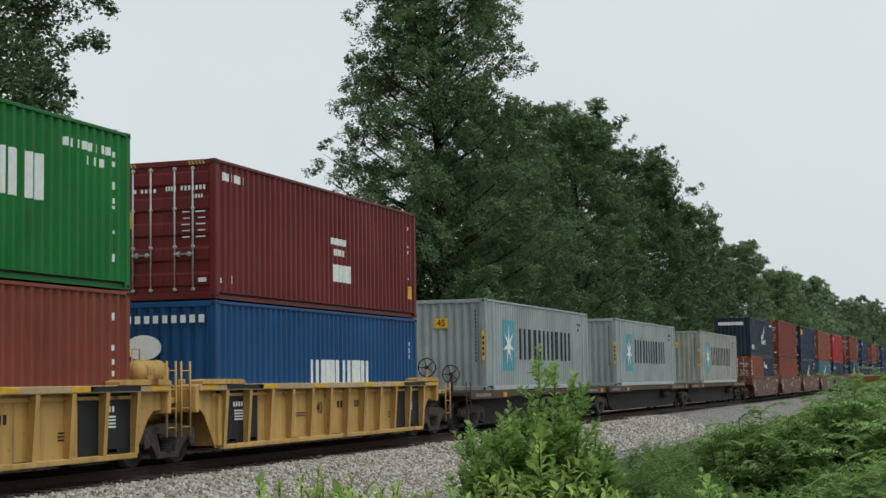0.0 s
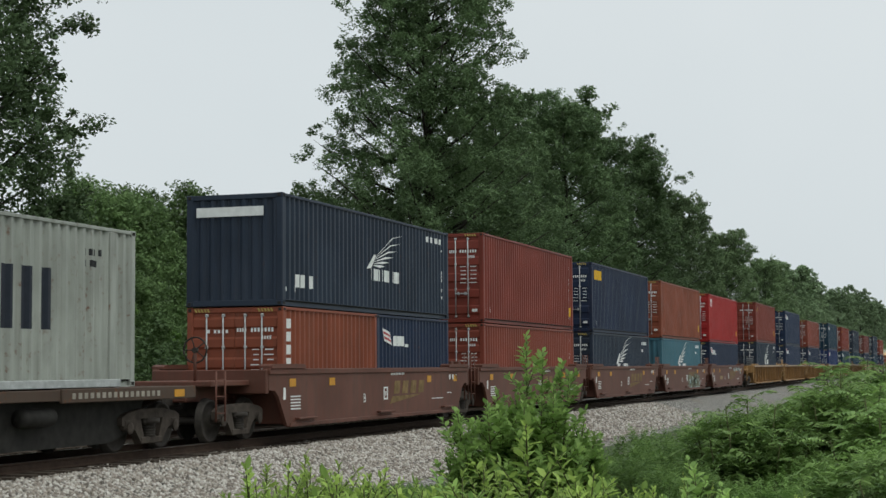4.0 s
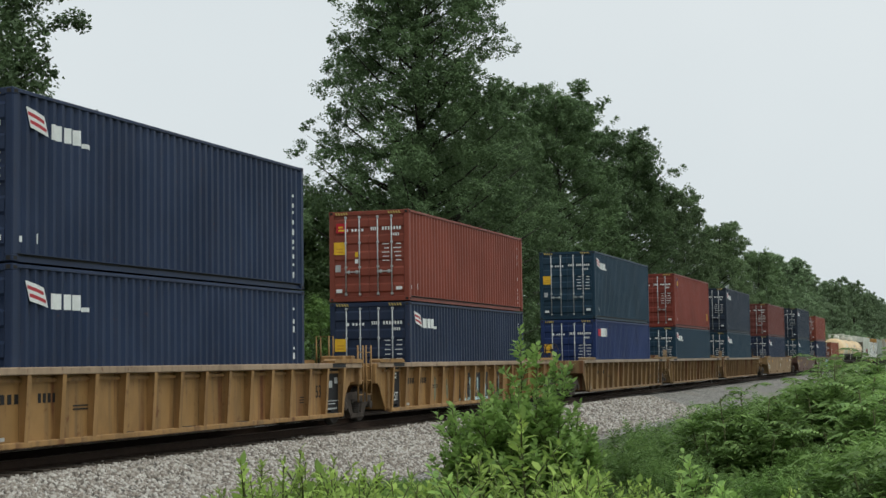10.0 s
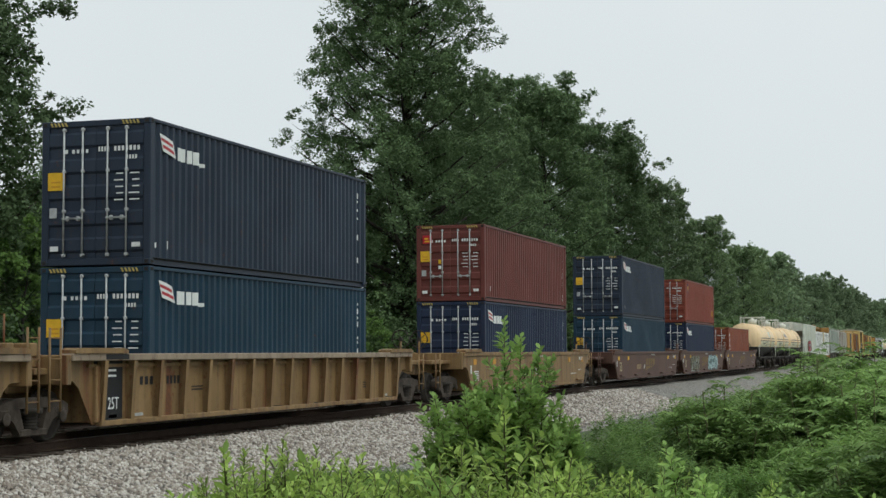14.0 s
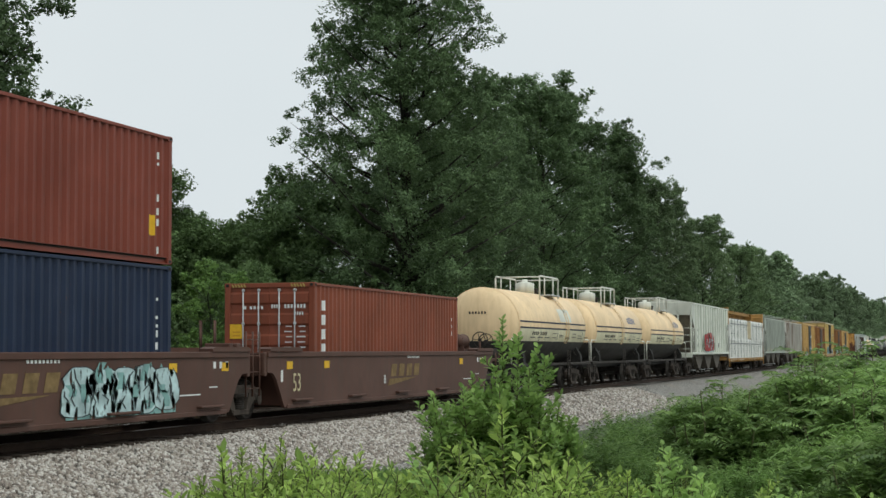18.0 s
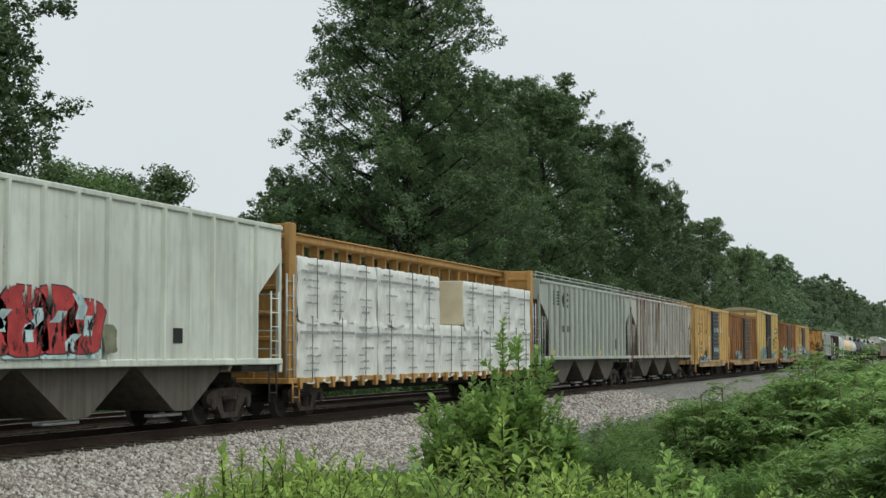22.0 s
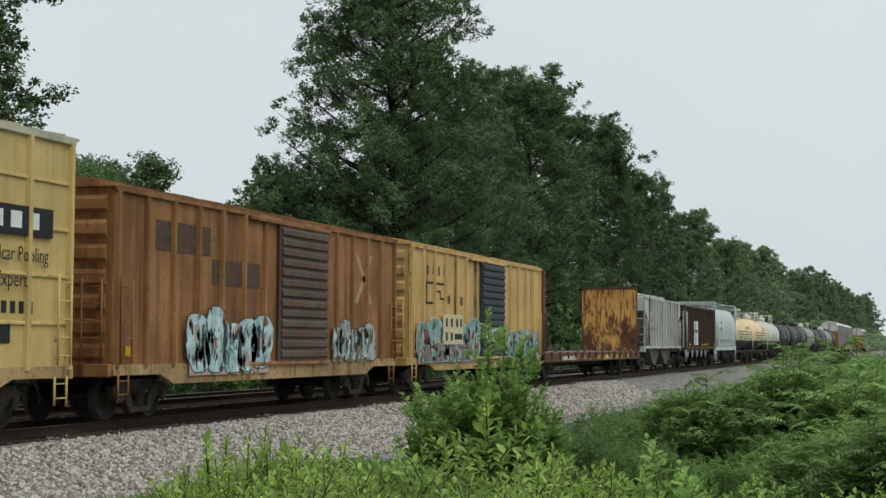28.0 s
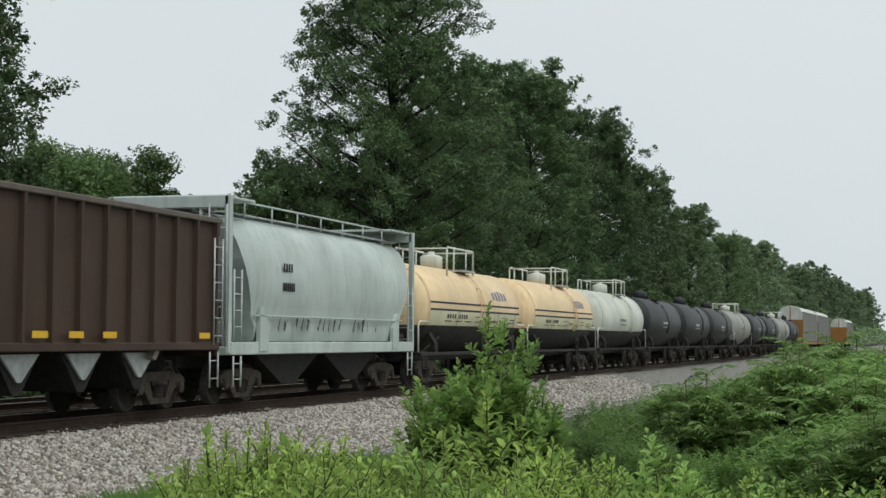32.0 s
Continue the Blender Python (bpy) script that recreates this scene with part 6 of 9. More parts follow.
def bulkhead_flat(length, top):
    mat = paint("rusty_flatcar", (0.10, 0.052, 0.033), 0.8, 0.6, 0.6)
    face = eaten_paint()
    th = thing("bulkhead_flat_car", "empty rusty bulkhead flat car with yellow end walls", "railway car")
    h = length / 2
    part("deck", Solid().box(-h, h, -1.5, 1.5, 1.05, 1.2, 0.02), plain("weathered_deck_board", (0.16, 0.13, 0.11), 0.9), th)
    for sy in (-1, 1):
        part("side_sill", Solid().box(-h, h, -0.05, 0.05, 0.78, 1.16, 0.02), mat, th, at=(0, sy * 1.5, 0))
        for k in range(14):
            x = -h + 1.2 + (length - 2.4) * k / 13
            part("stake_pocket", kept("flat_stake_pocket", mat, lambda s: s.box(-0.1, 0.1, -0.06, 0.06, 0.92, 1.2, 0.02)), mat, th, at=(x, sy * 1.56, 0))
            if k in (1, 4, 5, 8, 11):
                part("stake", kept("deck_stake", STAKE, lambda s: s.box(-0.05, 0.05, -0.05, 0.05, 0, 0.3, 0.01)), STAKE, th, at=(x + 0.2, sy * 1.3, 1.2))
    part("centre_sill", Solid().box(-h, h, -0.35, 0.35, 0.55, 1.05, 0.03), DARK, th)
    for sx in (-1, 1):
        bx = sx * (h - 0.55)
        bh = part("bulkhead", Solid().prism([(-1.42, 1.2), (1.42, 1.2), (1.42, top - 0.18), (1.25, top), (-1.25, top), (-1.42, top - 0.18)], 0, -0.05, 0.05), face, th, "rust-streaked yellow end wall", at=(bx, 0, 0))
        for y in (-1.38, -0.48, 0.48, 1.38):
            part("buttress", Solid().prism([(sx * 0.05, top), (sx * 0.45, top - 0.05), (sx * 0.5, 1.2), (sx * 0.05, 1.2)], 1, y - 0.06, y + 0.06), mat, bh)
        for k in range(5):
            z = 1.55 + (top - 1.9) * k / 4
            part("bulkhead_rail", Solid().box(min(0, sx * 0.14), max(0, sx * 0.14), -1.38, 1.38, z - 0.07, z + 0.07, 0.02), mat, bh)
        part("top_cap", Solid().box(-0.1, 0.16 if sx > 0 else 0.1, -1.3, 1.3, top - 0.06, top + 0.02, 0.02), mat, bh)
        bogie(th, sx * (h - 2.4))
        coupler(th, sx * (h + 0.5), sx)
        ladder(th, sx * (h - 0.15), -1.52, 1.2, 2.8, mat, 0.4)
    pale = plain("flaked_yellow_stripe", (0.40, 0.24, 0.06), 0.7, 0, 0.5, 2)
    r = random.Random(5)
    mark(th, [(a, a + r.uniform(0.4, 1.0), 0.82 + r.uniform(0, 0.05), 1.05) for a in [-h + 4 + 1.55 * k for k in range(10)]], pale, "side", -1.555, "worn_stripe", "flaked yellow stripe on the side sill")
    mark(th, blocks(-h + 3.2, 0.86, 2.6, 0.16, 8, seed=3) + blocks(1.8, 0.86, 0.7, 0.18, 3, seed=4), WHITE, "side", -1.56, "car_number", "car number as plain bars")
    return th


def open_hopper(length, top):
    body = paint("hopper_brown", (0.058, 0.036, 0.027), 0.65, 0.4, 0.3)
    th = thing("open_hopper_car", "dark brown ribbed open-top hopper car", "railway car", "hopper cars of the train")
    h, w = length / 2, 1.52
    poly = [(-h + 0.1, top), (-h + 0.1, top - 0.55), (-h + 1.3, 2.2), (-h + 1.3, 1.35), (h - 0.1, 1.35), (h - 0.1, top)]
    for sy in (-1, 1):
        sd = part("side_sheet", Solid().prism(poly, 1, -0.02, 0.02), body, th, at=(0, sy * (w - 0.03), 0))
        for k in range(15):
            x = -h + 1.35 + (length - 1.6) * k / 14
            part("rib", kept("open_hopper_rib", body, lambda s: s.prism([(-0.06, -0.02), (-0.04, -0.12), (0.04, -0.12), (0.06, -0.02)], 2, 1.38, top - 0.06)), body, sd, at=pose(x, 0, 0, 0, 0, 0 if sy < 0 else 180))
        part("top_chord", Solid().box(-h + 0.05, h - 0.05, -0.13, 0.06, top - 0.08, top + 0.04, 0.02), paint("chord_grey_brown", (0.12, 0.10, 0.085), 0.6, 0.4, 0.3), sd)
        part("side_sill", Solid().box(-h + 0.1, h - 0.1, -0.12, 0.06, 1.24, 1.4, 0.02), body, sd)
    for sx in (-1, 1):
        o = [(-h + 0.2, top - 0.1), (-h + 0.28, top - 0.1), (-h + 2.9, 1.1), (-h + 2.75, 1.05)]
        part("slope_sheet", Solid().prism([(sx * x, z) for x, z in o], 1, -w + 0.05, w - 0.05), paint("slope_sheet_grey", (0.20, 0.19, 0.17)), th)
        part("end_beam", Solid().box(min(sx * (h - 0.1), sx * (h + 0.05)), max(sx * (h - 0.1), sx * (h + 0.05)), -w, w, top - 0.35, top + 0.02, 0.02), body, th)
        part("end_sill", Solid().box(min(sx * (h - 0.1), sx * (h + 0.05)), max(sx * (h - 0.1), sx * (h + 0.05)), -w, w, 1.1, 1.36, 0.02), body, th)
        for y in (-w + 0.06, -0.55, 0.55, w - 0.06):
            part("end_post", kept("open_hopper_post", GALV, lambda s: s.box(-0.05, 0.05, -0.05, 0.05, 1.3, top - 0.3, 0.01)), GALV, th, at=(sx * (h - 0.03), y, 0))
        for k in range(4):
            grab(th, GALV, [(sx * (h + 0.03), -w + 0.05, 1.6 + 0.4 * k), (sx * (h + 0.03), -0.55, 1.6 + 0.4 * k)], 0.018, "end_rung")
        ladder(th, sx * (h - 0.3), -w - 0.13, 1.35, top - 0.4, GALV, 0.4)
        ladder(th, sx * (h - 0.3), -w - 0.05, 0.45, 1.2, GALV, 0.4, rungs=2)
        bogie(th, sx * (h - 1.75))
        coupler(th, sx * (h + 0.3), sx)
    part("coal_load", Solid().box(-h + 0.5, h - 0.5, -w + 0.06, w - 0.06, top - 0.9, top - 0.7), DARK, th, "dark load below the rim")
    part("centre_sill", Solid().box(-h, h, -0.28, 0.28, 0.8, 1.2, 0.03), DARK, th)
    for k in range(5):
        c = -h + 3.1 + (length - 6.2) * k / 4
        s = Solid()
        s.prism([(c - 0.75, 1.24), (c + 0.75, 1.24), (c + 0.12, 0.5), (c - 0.12, 0.5)], 1, -1.25, 1.25)
        part("outlet_bay", s, DARK, th)
        part("bay_edge", Solid().prism([(c - 0.62, 1.2), (c + 0.62, 1.2), (c + 0.06, 0.72), (c - 0.06, 0.72)], 1, -1.31, -1.26), GALV, th, "pale triangular outlet plate")
    return th


def round_hopper(length, top):
    """Covered hopper with bulging plain sides."""
    mat = paint("round_hopper_grey", (0.50, 0.54, 0.52), 0.5, 0.2, 0.06)
    th = thing("covered_hopper_car", "pale grey-green covered hopper car with plain curved sides", "railway car", "hopper cars of the train")
    h, w = length / 2, 1.52
    # cross-section, near side up and over to the far side
    sec = [(-1.35, 1.42), (-1.45, 1.75)] + [(-0.72 - 0.82 * math.cos(radians(a)), 2.75 + 1.5 * math.sin(radians(a))) for a in range(-30, 91, 10)]
    full = sec + [(-y, z) for y, z in sec[::-1]]
    s = Solid()
    m = len(full)
    # ends lean in towards the bottom
    pts = []
    for x, low in ((-h + 0.5, 1.15), (h - 0.5, -1.15)):
        for y, z in full:
            q = min(1.0, max(0.0, (4.25 - z) / 2.8))
            pts.append((x + low * q ** 1.6, y, z))
    s.add(pts, [(i, i + 1, m + i + 1, m + i) for i in range(m - 1)], True)
    s.add([pts[i] for i in range(m)], [tuple(range(m))])
    s.add([pts[m + i] for i in range(m)], [tuple(range(m))[::-1]])
    part("body_shell", s, mat, th)
    part("shelf_seam", Solid().box(-h + 1.3, h - 1.3, -1.55, -1.5, 1.98, 2.02, 0.01), mat, th)
    part("top_hatch", Solid().box(-h + 0.6, h - 0.6, -0.32, 0.32, 4.2, 4.38, 0.03), mat, th)
    for sx in (-1, 1):
        for sy in (-1, 1):
            part("corner_post", Solid().box(-0.08, 0.08, -0.07, 0.07, 1.15, top, 0.015), mat, th, at=(sx * (h - 0.1), sy * 1.42, 0))
            part("bolster_web", Solid().prism([(0.0, 1.2), (0.5, 1.2), (0.5, 2.2), (0.35, 2.2), (0.0, 1.8)], 1, -0.05, 0.05), mat, th, at=Matrix.Translation((sx * (h - 2.1), sy * 1.5, 0)) @ Matrix.Diagonal((sx, 1, 1, 1)))
            grab(th, mat, [(sx * (h - 0.1), sy * 0.75, 1.2), (sx * (h - 0.1), sy * 0.75, top)], 0.04, "inner_post")
        part("end_beam", Solid().box(sx * (h - 0.1) - 0.08, sx * (h - 0.1) + 0.08, -1.45, 1.45, top - 0.28, top, 0.02), mat, th)
        part("end_roof", Solid().box(min(sx * (h - 0.05), sx * (h - 1.7)), max(sx * (h - 0.05), sx * (h - 1.7)), -1.35, 1.35, top - 0.05, top + 0.01, 0.01), mat, th)
        part("end_floor", Solid().box(min(sx * h, sx * (h - 2.2)), max(sx * h, sx * (h - 2.2)), -1.45, 1.45, 1.12, 1.3, 0.02), mat, th)
        ladder(th, sx * (h - 0.02), -1.2, 1.3, top - 0.2, GALV, 0.42, "y")
        ladder(th, sx * (h - 0.45), -1.5, 1.2, 3.0, mat, 0.4)
        ladder(th, sx * (h - 0.45), -1.5, 0.42, 1.1, mat, 0.4, rungs=2)
        bogie(th, sx * (h - 1.7))
        coupler(th, sx * (h + 0.3), sx)
        part("brake_cylinder", kept("brake_drum", IRON, lambda s: s.lathe([(-0.45, 0.05), (-0.4, 0.2), (0.4, 0.2), (0.45, 0.05)], 1, (0, 0, 0), 14)), mat, th, at=(sx * (h - 0.8), -0.5, 2.1))
    for sy in (-1, 1):
        part("side_sill", Solid().box(-h + 0.1, h - 0.1, -0.06, 0.06, 1.12, 1.4, 0.02), mat, th, at=(0, sy * 1.46, 0))
        part("running_board", Solid().box(-h + 0.2, h - 0.2, -0.22, 0.22, 4.3, 4.34, 0.01), GALV, th, at=(0, sy * 0.75, 0))
        grab(th, mat, [(-h + 0.15, sy * 1.05, top - 0.02), (h - 0.15, sy * 1.05, top - 0.02)], 0.025, "roof_rail")
        for k in range(9):
            x = -h + 0.15 + (length - 0.3) * k / 8
            grab(th, mat, [(x, sy * 1.05, 4.2), (x, sy * 1.05, top - 0.02)], 0.02, "rail_post")
    part("centre_sill", Solid().box(-h, h, -0.28, 0.28, 0.8, 1.15, 0.03), DARK, th)
    for c in (-2.2, 2.2):
        s = Solid()
        s.prism([(c - 2.1, 1.15), (c + 2.1, 1.15), (c + 0.4, 0.4), (c - 0.4, 0.4)], 1, -1.1, 1.1)
        part("outlet_bay", s, DARK, th)
    mark(th, blocks(-h + 2.9, 3.05, 0.62, 0.2, 4, seed=1) + blocks(-h + 2.9, 2.6, 0.75, 0.2, 6, seed=2), BLACKMARK, "side", -1.56, "car_number", "car number as plain bars")
    r = random.Random(3)
    wash(th, "sprayed_tag", SPRAY_DARK, [[(x, 1.66 + r.uniform(0, 0.1)), (x + 0.06, 1.64), (x + r.uniform(0.1, 0.3), 1.98 + r.uniform(-0.1, 0.06)), (x + r.uniform(0.03, 0.2), 1.96)] for x in [-h + 2.6 + 0.36 * k for k in range(22)] if r.random() < 0.85], -1.545, "black sprayed scrawl")
    return th


def auto_rack(label):
    white = paint("rack_white_roof", (0.60, 0.60, 0.57), 0.5, 0.3, 0.15)
    yel = paint("rack_orange_panel", (0.30, 0.15, 0.065), 0.6, 0.4, 0.3)
    gal = paint("rack_grey_panel", (0.22, 0.21, 0.20), 0.55, 0.35, 0.2)
    th = thing("auto_rack_car", label, "railway car", "auto rack cars of the train")
    h, w, top = 13.6, 1.52, 5.75
    part("frame", Solid().box(-h, h, -w, w, 0.95, 1.25, 0.03), yel, th)
    for sy in (-1, 1):
        for k in range(18):
            x = -h + 0.2 + (2 * h - 0.4) * k / 18
            part("side_panel", kept(("rack_panel",), gal, lambda s: s.box(0.05, (2 * h - 0.4) / 18 - 0.05, -0.03, 0.03, 1.3, 4.75, 0.01)), gal, th, at=(x, sy * w, 0))
            part("post", kept(("rack_post",), gal, lambda s: s.box(-0.05, 0.05, -0.06, 0.06, 1.25, 5.0, 0.01)), gal, th, at=(x, sy * w, 0))
    s = Solid()
    n = 10
    s.prism([(-w + 2 * w * k / n, 4.75 + 1.0 * math.sin(math.pi * k / n) ** 0.6) for k in range(n + 1)], 0, -h, h)
    part("roof", s, white, th, "white curved roof")
    for sx in (-1, 1):
        part("end_hood", Solid().prism([(-w, 4.0), (w, 4.0), (w, 4.75), (w * 0.7, 5.5), (-w * 0.7, 5.5), (-w, 4.75)], 0, sx * h - 0.06, sx * h + 0.06), white, th, "white hood over the end doors")
        part("end_door", Solid().box(sx * h - 0.04, sx * h + 0.04, -w, w, 1.25, 4.0, 0.02), yel, th, "orange-yellow end doors")
        part("door_bar", Solid().box(sx * (h + 0.05) - 0.04, sx * (h + 0.05) + 0.04, -0.06, 0.06, 1.25, 5.6, 0.01), yel, th)
        bogie(th, sx * (h - 2.6))
        coupler(th, sx * (h + 0.6), sx)
    return th


# ---- the train, front to rear: u is the distance of a thing's middle along the train ----
TRAIN = []
HC, ST, L40, L45 = 2.896, 2.591, 12.192, 13.716
FLOOR = 0.37


def on_train(th, u, z=0.0):
    TRAIN.append((th, u, z))
    th.location = (u, TRACK_Y, z)
    return th


def stack(u, low, low_h, up=None, up_h=HC, low_marks=None, up_marks=None, low_label="", up_label="", low_ends="doors", up_ends="doors", seed=0, badge=None):
    c = container(low, L40, low_h, low_label, low_ends)
    on_train(c, u, FLOOR)
    edge_marks(c, L40, low_h, seed)
    if low_ends == "doors":
        door_marks(c, L40, low_h, seed + 1)
    if low_marks:
        low_marks(c, low_h)
    if up:
        q = container(up, L40, up_h, up_label, up_ends)
        on_train(q, u, FLOOR + low_h + 0.03)
        edge_marks(q, L40, up_h, seed + 2)
        if up_ends == "doors":
            door_marks(q, L40, up_h, seed + 3, badge=badge)
        if up_marks:
            up_marks(q, up_h)


YSIDE = -CW / 2 + 0.012
WELL_FACE = -1.417
BADGE = plain("dark_blue_badge", (0.02, 0.03, 0.12), 0.4, 0, 0.1)
BADGE_RED = plain("red_badge", (0.45, 0.02, 0.03), 0.4, 0, 0.1)


def flags(c, h):
    triangle_flags(c, -5.7, h - 0.75, L40)


def side_badge(c, h):
    mark(c, [(-5.35, -5.0, h - 0.75, h - 0.25)], BADGE, "side", YSIDE, "badge", "dark square badge with a yellow figure")
    s = Solid()
    s.prism([(-5.3, h - 0.68), (-5.15, h - 0.68), (-5.05, h - 0.34), (-5.28, h - 0.42)], 1, YSIDE - 0.008, YSIDE - 0.005)
    part("badge_figure", s, YELLOW, c)
    mark(c, [(5.15, 5.4, 0.55, 0.95)], YELLOW, "side", YSIDE, "yellow_sticker")


def yellow_sticker(c, h):
    mark(c, [(5.5, 5.75, 0.5, 0.85)], YELLOW, "side", YSIDE, "yellow_sticker")


def wing_low(c, h):
    wing(c, -0.4, h - 1.25, 0.72)
    mark(c, blocks(4.3, h - 0.42, 1.2, 0.16, 8, seed=3) + [(4.3, 4.65, h - 0.75, h - 0.62)], WHITE, "side", YSIDE, "white_code")


def zim_marks(c, h):
    mark(c, blocks(0.1, h * 0.55, 1.0, 0.16, 4, seed=8) + blocks(0.3, h * 0.46, 0.75, 0.16, 3, seed=2), WHITE, "side", YSIDE, "painted_word", "white block mark")
    word_bars(c, [(x0, x0 + w, h * 0.24, h * 0.24 + 0.42) for x0, w in ((0.15, 0.42), (0.62, 0.12), (0.82, 0.48))], WHITE, "bold white block mark")
    mark(c, blocks(-5.7, h - 0.42, 1.1, 0.17, 6, seed=5), WHITE, "side", YSIDE, "white_code")
    yellow_sticker(c, h)


def word_bars(c, rows, material, label):
    """Each bar of a large painted word is a part of its own."""
    for row in rows:
        mark(c, [row], material, "side", YSIDE, "painted_bar", label)


def bold_word(c, x, z, w, h, n, seed):
    word_bars(c, stems(x, z, w, h, n, 0.34), WHITE, "large white bar of a painted word")


def italia_marks(c, h):
    bold_word(c, -1.25, 1.1, 3.9, 0.62, 6, 21)
    s = Solid()
    s.lathe([(-0.004, 0.42), (0.0, 0.42)], 0, (-L40 / 2 - 0.01, 0.45, 1.95), 24)
    s.v = [(x, 0.45 + (y - 0.45), 1.95 + (z - 1.95) * 0.62) for x, y, z in s.v]
    part("oval_badge", s, WHITE, c, "white oval badge on the end wall")
    mark(c, blocks(-0.95, h - 0.45, 1.9, 0.16, 9, seed=6), WHITE, "end", -L40 / 2 - 0.006, "white_code")


def green_marks(c, h):
    bold_word(c, -3.2, h * 0.47, 6.6, 0.78, 9, 31)
    mark(c, blocks(3.9, h - 0.5, 1.6, 0.15, 8, seed=8) + blocks(4.6, h - 0.75, 0.7, 0.15, 3, seed=9), WHITE, "side", YSIDE, "white_code")


def seaco_marks(c, h):
    bold_yel = blocks(-5.5, h - 0.7, 1.4, 0.4, 5, gap=0.12, seed=14)
    mark(c, bold_yel, YELLOW, "side", YSIDE, "painted_word", "yellow block mark")


def red_white_word(c, h):
    mark(c, blocks(-4.9, h - 0.72, 1.25, 0.36, 5, gap=0.12, seed=15), WHITE, "side", YSIDE, "painted_word", "white block mark")
    mark(c, [(-5.55, -5.05, h - 0.7, h - 0.4)], BADGE_RED, "side", YSIDE, "red_mark")


def curl_mark(c, h):
    mark(c, [(-5.4, -5.28, h - 0.75, h - 0.3), (-5.28, -5.0, h - 0.42, h - 0.3), (-4.95, -4.83, h - 0.75, h - 0.3)], WHITE, "side", YSIDE, "white_mark")
    yellow_sticker(c, h)


def end_word(c, h):
    mark(c, [(-5.45 + 0.0, -5.2, h * 0.14 + 0.36 * k, h * 0.14 + 0.36 * k + 0.25) for k in range(6)], WHITE, "side", YSIDE, "upright_marks", "white upright column of block marks")


ttx = "yellow ribbed well car carrying stacked containers"
# yellow 40 ft wells at the head
on_train(well_car(Y_TTX, 15.65, True, ttx, seed=1, black_ends=True), 19.65)
stack(19.65, RUSTRED, HC, GREEN, HC, up_marks=green_marks, low_label="rust-red corrugated steel container in a yellow well car", up_label="bright green corrugated steel container with white marks", seed=10)
on_train(well_car(Y_TTX, 15.65, True, ttx, rear_end=True, seed=2, black_ends=True), 35.28)
stack(35.28, BLUE, HC, MAROON, HC, low_marks=italia_marks, up_marks=zim_marks, low_label="bright blue corrugated steel container with white marks", up_label="dark maroon corrugated steel container with white marks", low_ends="plain", seed=11)
# spine cars with long grey containers
for k, (u, col) in enumerate(((54.68, MGREY), (73.59, MGREY), (94.94, MCREAM))):
    fr, re = ((9.3, 9.4), (9.4, 9.9), (11.2, 9.3))[k]
    on_train(spine_car(fr, re, "rusty black spine car with end decks", k == 0, k == 2, seed=40 + k), u)
    c = container(col, L45, HC, "light grey 45 foot container with a blue star panel" if k < 2 else "cream-grey rust-streaked container with a blue star panel", "plain")
    on_train(c, u, 1.235)
    teal = paint("star_panel", (0.13, 0.31, 0.37), 0.55, 0.15, 0.05)
    x0 = -L45 / 2 + 1.85
    mark(c, [(x0, x0 + 1.42, 0.62, 2.28)], teal, "side", YSIDE, "star_panel", "pale blue panel")
    s = Solid()
    pts = []
    for q in range(14):
        a = math.pi * q / 7 + math.pi / 2
        r = 0.66 if q % 2 == 0 else 0.2
        pts.append((x0 + 0.71 + r * math.cos(a), 1.45 + r * math.sin(a)))
    s.prism(pts, 1, YSIDE - 0.008, YSIDE - 0.004)
    part("star", s, WHITE, c, "white seven-pointed star")
    dk = plain("dark_blue_black_letters", (0.02, 0.024, 0.035), 0.5, 0, 0.15)
    word_bars(c, stems(x0 + 2.0, 1.0, 7.3, 1.05, 6, 0.28), dk, "black bar of a painted word")
    s = Solid()
    s.box(-0.008, 0.0, 0.05, 0.5, 1.98, 2.3)
    part("yellow_plate", s, YELLOW, c, "yellow plate with a black number", at=(-L45 / 2 + 0.02, 0, 0))
    lettering("45", 0.3, BLACKMARK, c, pose(-L45 / 2 - 0.0, 0.27, 2.14, 0, 0, -90))
    for y in (-1.13, 1.13):
        mark(c, [(y - 0.05, y + 0.05, 0.95, 1.9)], YELLOW, "end", -L45 / 2 - 0.004, "yellow_strip", "upright yellow warning strip")
        mark(c, [(y - 0.03, y + 0.03, 1.1 + 0.17 * q, 1.2 + 0.17 * q) for q in range(4)], BLACKMARK, "end", -L45 / 2 - 0.01)
    mark(c, [(-0.9, -0.86, 0.9 + 0.12 * q, 0.98 + 0.12 * q) for q in range(14)], BLACKMARK, "end", -L45 / 2 - 0.0, "upright_code")
    for x in (-L40 / 2 + 0.08, L40 / 2 - 0.08):
        for y in (-1, 1):
            part("inner_post", kept(("inner_post", col[0]), MATS["container_" + col[0]], lambda s: s.box(-0.11, 0.11, -0.03, 0.03, 0.1, HC - 0.08, 0.012)), MATS["container_" + col[0]], c, at=(x, y * (CW / 2 - 0.022), 0))
    part("side_sill", Solid().box(-L40 / 2, L40 / 2 + 0.2, -CW / 2 - 0.02, -CW / 2 + 0.03, -0.0, 0.14, 0.01), GALV, c)
    mark(c, blocks(L45 / 2 - 1.75, HC - 0.55, 0.6, 0.12, 4, seed=50) + blocks(L45 / 2 - 1.75, HC - 0.75, 0.5, 0.12, 3, seed=51), BLACKMARK, "side", YSIDE, "black_code")
